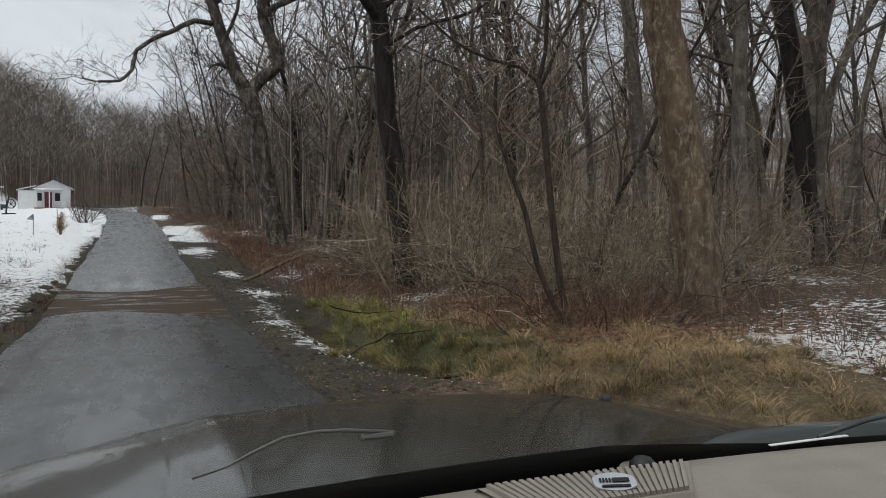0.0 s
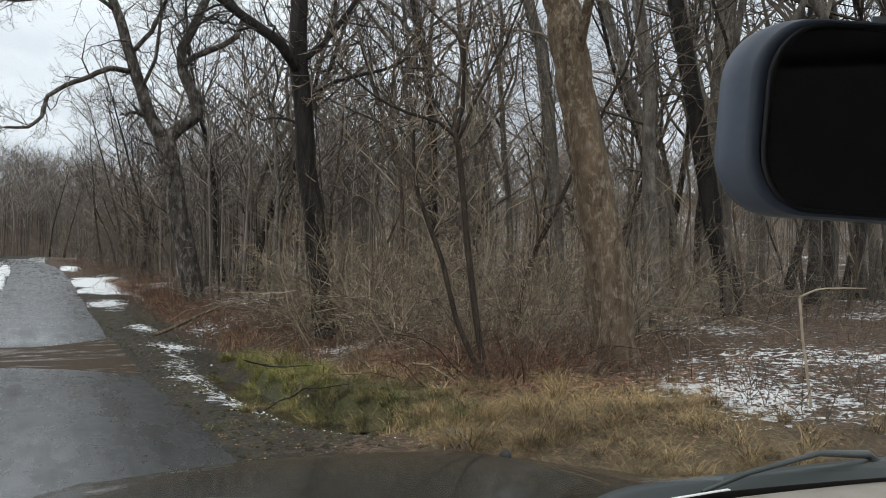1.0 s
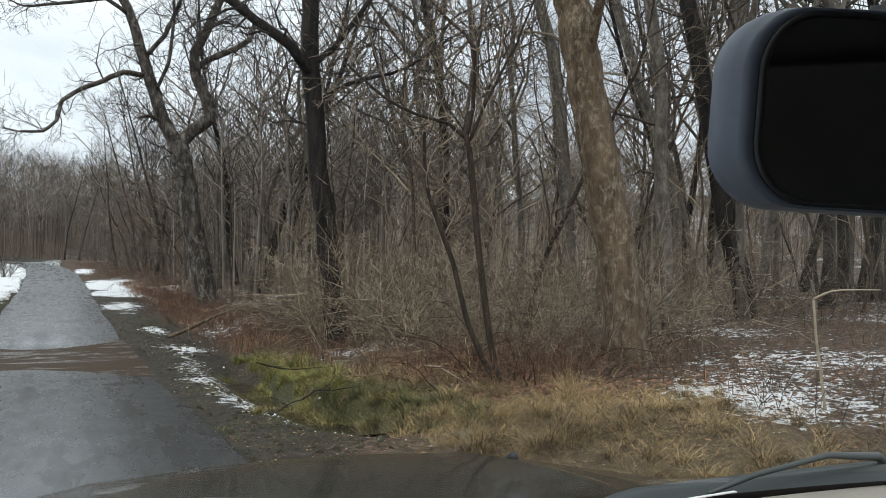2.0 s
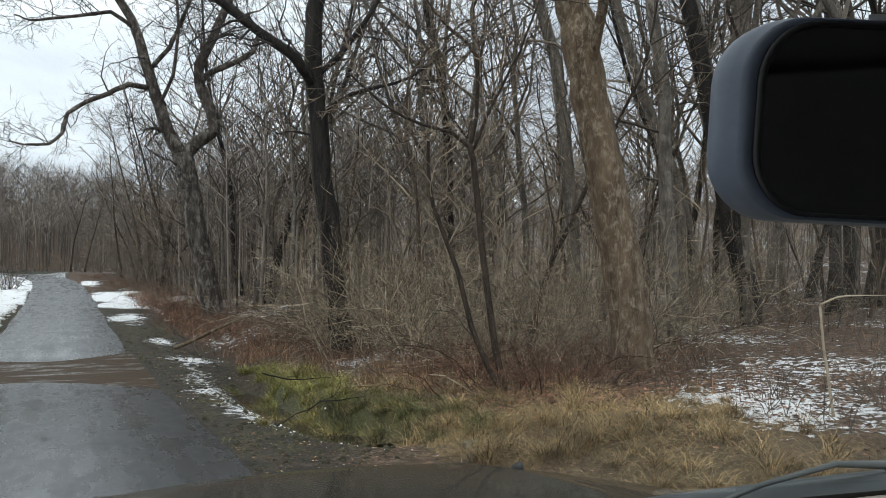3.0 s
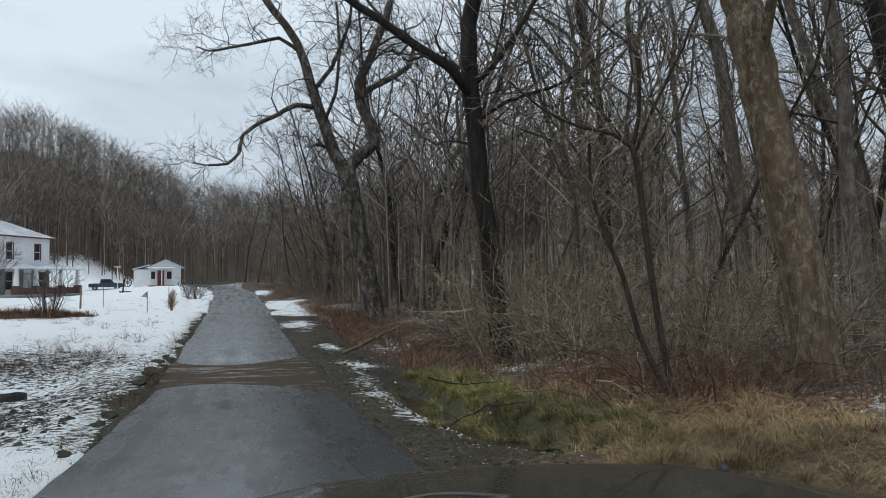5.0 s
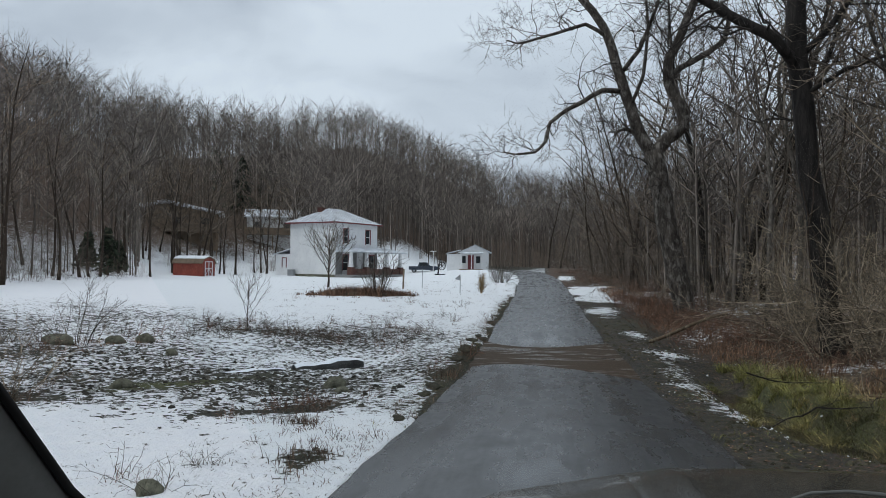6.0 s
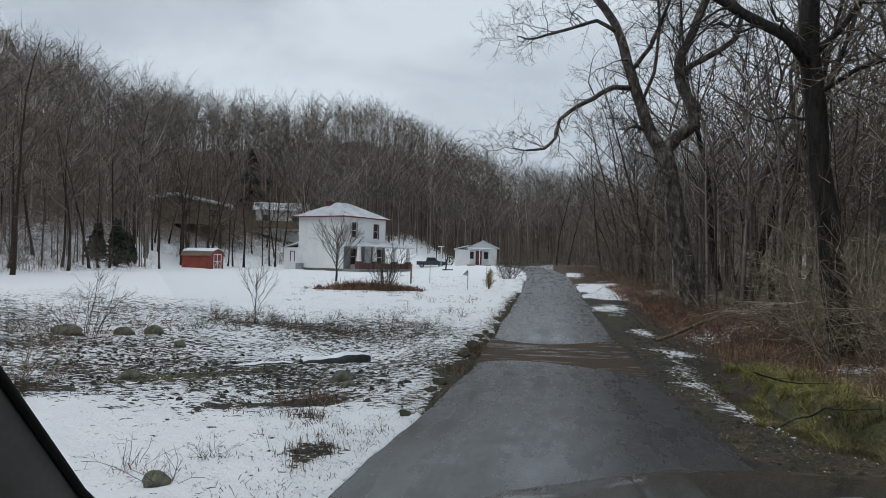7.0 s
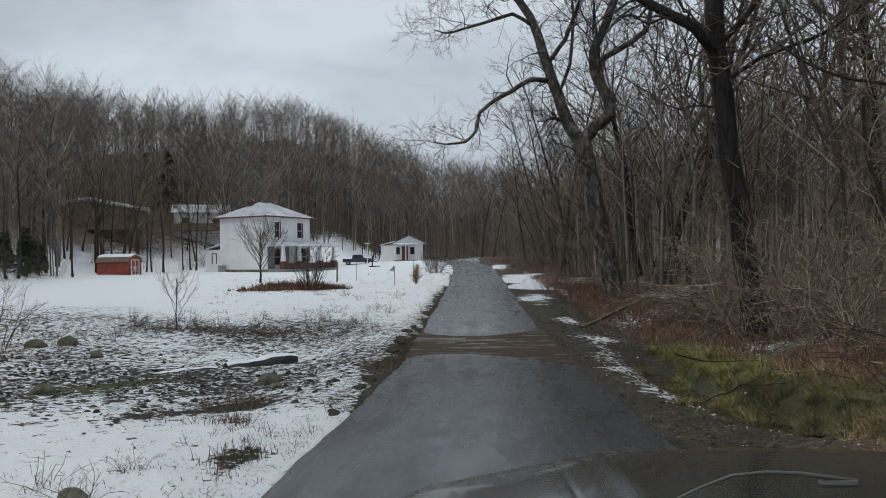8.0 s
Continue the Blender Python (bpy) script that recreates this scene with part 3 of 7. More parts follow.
def build_ground():
    az = np.concatenate([np.arange(-180, -62, 3.0), np.arange(-62, 72, 0.42), np.arange(72, 180, 3.0)])
    rad = np.concatenate([[0.4], np.geomspace(1.2, 120, 205), np.geomspace(124, 3200, 46)])
    a, r = np.meshgrid(np.radians(az), rad)
    x, y = r * np.sin(a), r * np.cos(a)
    z = land(x, y)
    nr, na = x.shape
    v = np.stack([x, y, z], -1).reshape(-1, 3)
    i, j = np.meshgrid(np.arange(nr - 1), np.arange(na), indexing="ij")
    k = (j + 1) % na
    f = np.stack([i * na + j, i * na + k, (i + 1) * na + k, (i + 1) * na + j], -1).reshape(-1, 4)[:, ::-1]
    me = bpy.data.meshes.new("ground")
    me.from_pydata(np.vstack([v, [[0, 0, land(0, 0)]]]).tolist(), [], f.tolist() + [[nr * na, (q + 1) % na, q][::-1] for q in range(na)])
    me.materials.append(GROUND)
    me.shade_smooth()
    s, g, t, m = cover(v[:, 0], v[:, 1])
    one = np.ones(len(v) + 1)
    for name, cols in (("cover", (s, g, t)), ("wet", (m, (v[:, 0] < 0) * smooth01((np.interp(np.degrees(np.arctan2(v[:, 0], v[:, 1])), *zip(*FOOT)) - np.hypot(v[:, 0], v[:, 1])) / 10), m * 0))):
        at = me.attributes.new(name, "FLOAT_COLOR", "POINT")
        c = np.stack([np.append(q, 0.2) for q in cols] + [one], -1)
        at.data.foreach_set("color", c.astype(np.float32).ravel())
    me.update()
    return tagged(new("ground", me), "patchy snow, mud, leaf litter and dead grass on a winter valley floor", "ground", kind="structure")


def build_road():
    ys = np.concatenate([np.arange(-40, 60, 0.5), np.arange(60, 176, 1.5)])
    g = Geo()
    rows = []
    fr = np.concatenate([[0, 0.003, 0.012], np.linspace(0.05, 0.95, 13), [0.988, 0.997, 1]])
    for y in ys:
        wob = 0.03 * math.sin(0.9 * y) + 0.012 * math.sin(7.3 * y + 1)
        wob2 = 0.03 * math.sin(0.7 * y + 2) + 0.012 * math.sin(6.7 * y)
        xl, xr, z = ROAD_L(y) + wob, ROAD_R(y) + wob2, float(ROAD_Z(y))
        fall = 0.035 * math.exp(-((y - 17) / 4) ** 2)
        top = [(xl + (xr - xl) * f, y, z + 0.045 * (1 - (2 * f - 1) ** 2) - fall * (2 * f - 1) + 0.006 * float(lumps(xl + (xr - xl) * f, y, 0.9, 2))) for f in fr]
        rows.append([(xl - 0.03, y, z - 0.12)] + top + [(xr + 0.03, y, z - 0.12)])
    g.grid(rows)
    ob = single("road", g, ASPHALT, "narrow wet grey asphalt lane with ragged edges", "road", kind="structure", smooth=True)
    return ob


ground = build_ground()
road = build_road()


def build_puddle():
    """A level sheet of water; the dip in the lane gives it its rim."""
    g = Geo()
    rows = []
    for y in np.linspace(13.6, 23.2, 49):
        xl, xr = ROAD_L(y) - 0.06, ROAD_R(y) + 0.05
        rows.append([(float(xl + (xr - xl) * u), float(y), -0.452) for u in np.linspace(0, 1, 31)])
    g.grid(rows[::-1])
    return single("puddle", g, PUDDLE, "shallow silt-brown puddle across the dip in the lane", "water", kind="structure", smooth=True)


build_puddle()


# ---- the truck that carries the camera ----
MID = 0.58


def build_truck():
    """Full-size pickup cab and hood round the eye; its middle line is MID to the right."""
    car = thing("pickup_truck", pose(MID, 0, 0), "dark pickup truck with beige dashboard, standing on the wet lane", "truck")

    def hood_z(x, y):
        """Broad flat middle falling to the fenders, with a shut line along both sides; the truck leans a little with the lane."""
        f = (y - 1.12) / 0.98
        ax = abs(x)
        edge = float(np.interp(ax, [0, 0.15, 0.30, 0.45, 0.57, 0.66, 0.75, 0.945, 1.03], [1.146, 1.144, 1.140, 1.132, 1.121, 1.107, 1.090, 1.058, 1.02]))
        groove = 0.0015 * math.exp(-((ax - 0.615) / 0.006) ** 2)
        ridge = 0.006 * math.exp(-((ax - 0.50) / 0.035) ** 2)
        return edge + 0.095 * (1 - f * f) - 0.016 * x - groove + ridge
    half = np.concatenate([np.linspace(0.04, 0.44, 10), np.linspace(0.46, 0.57, 9), np.linspace(0.59, 0.64, 12), np.linspace(0.66, 1.0, 12)])
    xs = np.concatenate([-half[::-1], [0.0], half])
    ys = np.concatenate([np.linspace(1.10, 1.94, 18), np.linspace(1.97, 2.10, 9)])
    rows = [[(x, y - 0.10 * x * x, hood_z(x, y)) for x in xs] for y in ys]
    rows.append([(x, 2.12 - 0.10 * x * x, hood_z(x, 2.10) - 0.02) for x in xs])
    rows.append([(x, 2.14 - 0.10 * x * x, hood_z(x, 2.10) - 0.08) for x in xs])
    rows.append([(x, 2.14 - 0.10 * x * x, 0.62) for x in xs])
    part("hood", Geo().grid(rows), PAINT, car, "wet black hood with a broad flat middle", smooth=True)
    for s in (-1, 1):
        g = Geo().grid([[(s * (1.0 + b), y, z) for y in np.linspace(0.4, 2.03, 14)] for b, z in ((-0.01, 1.03), (0.02, 0.96), (0.01, 0.75), (-0.02, 0.55))])
        part("fender", g, PAINT, car, smooth=True)
        if s > 0:
            part("nozzle", Geo().tube([(0.575, 1.875, 1.125), (0.575, 1.87, 1.146), (0.575, 1.86, 1.153), (0.575, 1.848, 1.148)], [0.020, 0.018, 0.015, 0.008], 10), BLACKPLASTIC, car, smooth=True)
    g = Geo().grid([[(x, y - 0.09 * x * x, z) for x in np.linspace(-0.96, 0.96, 25)] for y, z in ((1.115, 1.232), (1.09, 1.19), (1.03, 1.20), (1.02, 1.245))])
    part("cowl", g, COWL, car, smooth=True)
    # wiper on the far side: an arched arm and its blade, lying low on the glass
    arm = part("wiper", Geo().tube([(0.95, 1.02, 1.285), (0.90, 1.01, 1.315), (0.74, 1.0, 1.335), (0.55, 1.0, 1.318), (0.44, 1.0, 1.298)], [0.012, 0.009, 0.006, 0.005, 0.004], 8), COWL, car, smooth=True)
    part("blade", Geo().tube([(0.24, 1.03, 1.215), (0.44, 1.0, 1.240), (0.70, 0.985, 1.255), (0.93, 0.96, 1.258)], [0.010, 0.016, 0.017, 0.010], 7), RUBBER, arm, smooth=True)
    arm = part("wiper", Geo().tube([(-0.595, 1.045, 1.330), (-0.551, 1.05, 1.339), (-0.514, 1.054, 1.355), (-0.475, 1.057, 1.369), (-0.428, 1.062, 1.372), (-0.386, 1.065, 1.369), (-0.31, 1.07, 1.358)], [0.002, 0.002, 0.002, 0.0022, 0.0024, 0.003, 0.003], 8), WIPERGREY, car, smooth=True)
    part("hinge_block", Geo().box((-0.362, 1.062, 1.350), (-0.312, 1.074, 1.361)), WIPERGREY, arm, rounding=0.005)
    part("blade", Geo().tube([(-0.72, 1.0, 1.235), (-0.60, 1.02, 1.262), (-0.40, 1.03, 1.290), (-0.15, 1.04, 1.300)], [0.003, 0.004, 0.004, 0.003], 7), WIPERGREY, arm, smooth=True)
    # windshield
    g = Geo().grid([[(x * w, y - 0.10 * x * x, z) for x in np.linspace(-1, 1, 17)] for w, y, z in ((1.06, 1.075, 1.235), (1.09, 0.84, 1.47), (1.12, 0.60, 1.70), (1.14, 0.34, 1.945))])
    pane = part("windshield", g, GLASS, car, "clear windshield glass", smooth=True)
    pane.visible_shadow = False
    frit = Geo().grid([[(x, y - 0.10 * x * x, z - 0.075 * max(0, min(x, 0.32)) - 0.01 * x * x) for x in np.linspace(-0.9, 0.9, 37)] for y, z in ((1.035, 1.245), (1.010, 1.295), (0.990, 1.330))])
    part("frit_band", frit, BLACKPLASTIC, car, "black printed band along the foot of the glass", smooth=True)
    # dashboard: long pad rising to the glass, with a speaker grille in the middle
    prof = [(1.005, 1.2530), (0.993, 1.2850), (0.975, 1.2970), (0.93, 1.3000), (0.84, 1.2970), (0.66, 1.2880), (0.55, 1.2700), (0.51, 1.2430), (0.49, 1.17), (0.49, 1.02), (0.52, 0.85)]
    part("dashboard", Geo().grid([[(x, y - 0.07 * x * x, z - 0.010 * x * x) for x in np.linspace(-1.10, 1.10, 37)] for y, z in prof]), DASH, car, "beige moulded dashboard", smooth=True)
    strip = Geo().grid([[(x, y - 0.085 * x * x, z) for x in np.linspace(-0.94, 0.94, 25)] for y, z in ((1.07, 1.236), (1.03, 1.240), (0.998, 1.258))])
    part("defrost_strip", strip, BLACKPLASTIC, car, smooth=True)
    # the grille narrows a little towards the seats
    GX, GZ = -0.05, 1.3020

    def grille_x(u, y):
        return GX + u * (0.170 - 0.45 * (0.96 - y)) - 0.25 * (0.96 - y)
    grille = part("speaker_grille", Geo().grid([[(grille_x(u, y), y, GZ + z) for u in np.linspace(-1.06, 1.06, 17)] for y, z in ((0.838, -0.010), (0.846, 0.002), (0.953, 0.002), (0.963, -0.010))]), DASH, car, smooth=False)
    for i in range(27):
        u = -0.97 + 1.94 * i / 26
        rib = Geo()
        for y0, y1 in ((0.852, 0.902), (0.902, 0.951)):
            p, q = grille_x(u, y0), grille_x(u, y1)
            rib.prism([(p - 0.0033, y0, GZ + 0.001), (p + 0.0033, y0, GZ + 0.001), (q + 0.0033, y1, GZ + 0.001), (q - 0.0033, y1, GZ + 0.001)], (0, 0, 1), 0.007)
        part("rib", rib, DASH, grille)
    at = pose(-0.056, 0.882, GZ + 0.012, 24, 0, -14)
    outline = [at @ Vector((0.032 * max(-0.94, min(0.94, 1.05 * math.cos(a))), 0.0170 * math.sin(a), 0)) for a in np.linspace(0, 2 * math.pi, 25)[:-1]]
    bd = part("badge", Geo().prism([tuple(p) for p in outline], (0, 0, 1), 0.004), CHROME, grille, "oval silver badge")
    marks = Geo()
    tilt = at @ Matrix.Translation((0, 0, 0.0045))
    marks.box((-0.003, 0.000, 0), (0.021, 0.007, 0.0008), tilt).box((-0.020, -0.009, 0), (0.020, -0.0055, 0.0008), tilt)
    for k in range(4):
        marks.box((-0.021 + 0.0045 * k, 0.000, 0), (-0.0185 + 0.0045 * k, 0.007, 0.0008), tilt)
    part("lettering_bars", marks, IRON, bd)
    part("light_sensor", Geo().tube([(0.05, 0.965, 1.2830), (0.05, 0.965, 1.3060), (0.05, 0.965, 1.3140), (0.05, 0.965, 1.3170)], [0.022, 0.020, 0.013, 0.004], 14), BLACKPLASTIC, car, smooth=True)
    part("sensor_base", Geo().tube([(0.05, 0.965, 1.2800), (0.05, 0.965, 1.2990)], [0.044, 0.034], 20), DASH, car, smooth=True)
    part("vent_panel", Geo().prism([(0.30, 0.60, 1.262), (0.80, 0.58, 1.256), (0.82, 0.80, 1.268), (0.42, 0.84, 1.272)], (0, 0, 1), 0.012), BLACKPLASTIC, car, "dark panel on the dash", rounding=0.005)
    part("cowl_cover", Geo().grid([[(x, y - 0.06 * x * x, 1.20 + (z - 1.20) * min(1.0, max(0.03, (x - 0.02) / 0.30))) for x in np.linspace(0.02, 1.0, 22)] for y, z in ((1.13, 1.20), (1.12, 1.275), (1.09, 1.297), (1.05, 1.30), (1.04, 1.25))]), COWL, car, smooth=True)
    part("paper_slip", Geo().box((0.30, 0.965, 1.306), (0.47, 0.972, 1.3075)), TRIM_WHITE, car, "white paper slip at the foot of the glass")
    return car


truck = build_truck()


def build_mirror():
    """Rounded mirror housing turned towards the driver; the shell stands proud of the glass at both ends."""
    w, h, rc = 0.135, 0.066, 0.043
    outline = []
    for cx, cy, a0 in ((w - rc, h - rc, 0), (-(w - rc), h - rc, 90), (-(w - rc), -(h - rc), 180), (w - rc, -(h - rc), 270)):
        for k in range(9):
            a = radians(a0 + 11.25 * k)
            outline.append((cx + rc * math.cos(a), cy + rc * math.sin(a)))

    def ring(sx, sy, d):
        return [(x * sx, d, y * sy) for x, y in outline]
    g = Geo().grid([ring(0.83, 0.93, 0.002), ring(0.85, 0.95, -0.003), ring(0.915, 0.975, -0.002), ring(0.92, 0.976, 0.000), ring(0.955, 0.99, 0.004), ring(0.99, 1.0, 0.014),
                    ring(1.0, 1.0, 0.026), ring(0.95, 0.95, 0.040), ring(0.80, 0.80, 0.052), ring(0.4, 0.4, 0.058), ring(0.02, 0.02, 0.059)], close=True)
    body = part("rear_view_mirror", g, HOUSING, truck, "rounded grey rear-view mirror", smooth=True)
    body.matrix_basis = pose(MIRROR_AT[0] - MID, MIRROR_AT[1], MIRROR_AT[2], 4, 3, MIRROR_TURN)
    part("mirror_glass", Geo().poly(ring(0.805, 0.90, 0.001)), MIRRORGLASS, body, "dark mirror glass")
    part("bezel", Geo().grid([ring(0.80, 0.90, 0.0), ring(0.815, 0.915, -0.004), ring(0.84, 0.94, -0.004), ring(0.85, 0.95, 0.0)], close=True), BLACKPLASTIC, body, smooth=True)
    part("stalk", Geo().tube([(0, 0.05, 0.01), (0, 0.07, 0.04), (0, 0.06, 0.085)], [0.014, 0.012, 0.018], 8), BLACKPLASTIC, body, smooth=True)


MIRROR_AT, MIRROR_TURN = (0.519, 0.3075, 1.784), -28
build_mirror()


def build_cab():
    for s in (-1, 1):
        line = [(1.082, 0.98, 1.165), (1.095, 0.62, 1.360), (1.118, 0.466, 1.508), (1.132, 0.396, 1.602), (1.158, 0.253, 1.785), (1.162, 0.10, 1.945)]
        rows = [[(s * (x + dx), y + dy, z + dz) for dx, dy, dz in ((0.0, 0.0, 0.0), (0.012, -0.03, -0.012), (0.05, -0.06, -0.03), (0.10, -0.05, -0.03), (0.12, 0.0, 0.0), (0.06, 0.006, 0.006))] for x, y, z in line]
        p = part("pillar", Geo().grid(rows, close=True), TRIMGREY, truck, "grey cloth-covered windshield pillar", smooth=True)
        part("pillar_seal", Geo().tube([(s * (x - 0.001), y + 0.001, z + 0.001) for x, y, z in line], 0.0032, 6), RUBBER, p, smooth=True)
        part("door", Geo().box((s * 1.16 - 0.04, -1.1, 0.45), (s * 1.16 + 0.04, 0.30, 1.22)), BLACKPLASTIC, truck, rounding=0.02)
    # Roof, back wall and dark floor are out of view, added to block skylight.
    part("roof", Geo().grid([[(x, y, 1.97 + 0.03 * (1 - (x / 1.2) ** 2)) for x in np.linspace(-1.2, 1.2, 9)] for y in np.linspace(-1.5, 0.33, 6)]), TRIMGREY, truck, "unseen grey headliner that keeps the cab dark", smooth=True)
    part("back_wall", Geo().box((-1.2, -1.52, 0.45), (1.2, -1.10, 1.97)), TRIMGREY, truck)
    part("cab_floor", Geo().box((-1.12, -1.10, 0.42), (1.12, 1.0, 0.48)), BLACKPLASTIC, truck)
    part("firewall", Geo().box((-0.95, 1.005, 0.48), (0.95, 1.05, 1.19)), BLACKPLASTIC, truck)
    part("bed", Geo().box((-1.1, -3.4, 0.55), (1.1, -1.55, 1.15)), PAINT, truck, rounding=0.03)
    for s in (-1, 1):
        for y in (1.35, -2.4):
            prof = [(-0.12, 0.25), (-0.13, 0.34), (-0.10, 0.40), (0.10, 0.40), (0.13, 0.34), (0.12, 0.25)]
            g = Geo().grid([[(s * 0.88 + k, y + r * math.cos(a), 0.405 + r * math.sin(a)) for a in np.linspace(0, 2 * math.pi, 25)[:-1]] for k, r in prof], close=True)
            wheel = part("wheel", g, RUBBER, truck, "black rubber tyre", smooth=True)
            part("rim", Geo().tube([(s * 0.88 - 0.1, y, 0.405), (s * 0.88 + 0.1, y, 0.405)], 0.255, 20), STEEL, wheel)


build_cab()


# ---- the white farmhouse ----
def wall_with_holes(g, origin, u, up, length, height, holes, depth):
    """A wall in strips round rectangular openings (u0, u1, z0, z1); depth is the vector into the wall."""
    u, up, depth, origin = Vector(u), Vector(up), Vector(depth), Vector(origin)
    cuts = sorted({0, length, *[h[0] for h in holes], *[h[1] for h in holes]})
    for a, b in zip(cuts, cuts[1:]):
        rows = sorted([(h[2], h[3]) for h in holes if h[0] <= a and h[1] >= b])
        z = 0
        for lo, hi in rows + [(height, height)]:
            if lo > z:
                p = origin + u * a + up * z
                g.prism([p, p + u * (b - a), p + u * (b - a) + up * (lo - z), p + up * (lo - z)], depth.normalized(), depth.length)
            z = max(z, hi)


def sash_window(parent, m, w, h, frame_mat=TRIM_RED, pane_mat=PANE, bars=1):
    """A window in its own frame; x along the wall, y into it, z up, from the lower corner."""
    t = 0.09
    fr = Geo()
    fr.box((-t, -0.05, -t), (0, 0.10, h + t)).box((w, -0.05, -t), (w + t, 0.10, h + t)).box((0, -0.05, h), (w, 0.10, h + t))
    win = part("window", fr, frame_mat, parent)
    win.matrix_basis = m
    part("sill", Geo().box((-t - 0.03, -0.09, -t - 0.05), (w + t + 0.03, 0.08, -t)), TRIM_WHITE, win)
    part("sash", Geo().box((0, 0.03, h * 0.48), (w, 0.07, h * 0.52)).box((0, 0.03, 0), (0.05, 0.07, h)).box((w - 0.05, 0.03, 0), (w, 0.07, h)), TRIM_WHITE, win)
    for z0, z1 in ((0.0, 0.48), (0.52, 1.0)):
        part("pane", Geo().box((0.05, 0.055, h * z0), (w - 0.05, 0.065, h * z1)), pane_mat, win)
    return win


def hip_roof(parent, x0, x1, y0, y1, z, rise, ridge, mat=TIN, over=0.45):
    x0, x1, y0, y1 = x0 - over, x1 + over, y0 - over, y1 + over
    cx0, cx1, cy = (x0 + x1) / 2 - ridge / 2, (x0 + x1) / 2 + ridge / 2, (y0 + y1) / 2
    g = Geo()
    a, b, c, d = (x0, y0, z), (x1, y0, z), (x1, y1, z), (x0, y1, z)
    e, f = (cx0, cy, z + rise), (cx1, cy, z + rise)
    g.poly([a, b, f, e]).poly([b, c, f]).poly([c, d, e, f]).poly([d, a, e])
    g.poly([d, c, b, a])
    roof = part("roof", g, mat, parent, "snow-dusted standing-seam metal roof")
    seams = Geo()
    for k in range(1, 16):
        u = k / 16
        x = x0 + (x1 - x0) * u
        top = min(1.0, u * (x1 - x0) / max(cx0 - x0, 0.1), (1 - u) * (x1 - x0) / max(x1 - cx1, 0.1))
        for ya in (y0, y1):
            seams.tube([(x, ya, z + 0.02), (x, ya + (cy - ya) * top, z + rise * top + 0.02)], 0.022, 4)
    for k in range(1, 13):
        u = k / 13
        y = y0 + (y1 - y0) * u
        top = 1 - abs(2 * u - 1)
        for xa, xe in ((x0, cx0), (x1, cx1)):
            seams.tube([(xa, y, z + 0.02), (xa + (xe - xa) * top, y, z + rise * top + 0.02)], 0.022, 4)
    part("seam", seams, STEEL, roof)
    fascia = Geo()
    fascia.box((x0, y0, z - 0.15), (x1, y0 + 0.05, z - 0.004)).box((x0, y1 - 0.05, z - 0.15), (x1, y1, z - 0.004))
    fascia.box((x0, y0 + 0.05, z - 0.15), (x0 + 0.05, y1 - 0.05, z - 0.004)).box((x1 - 0.05, y0 + 0.05, z - 0.15), (x1, y1 - 0.05, z - 0.004))
    part("fascia", fascia, TRIM_RED, parent, "dark red eaves board")
    return roof


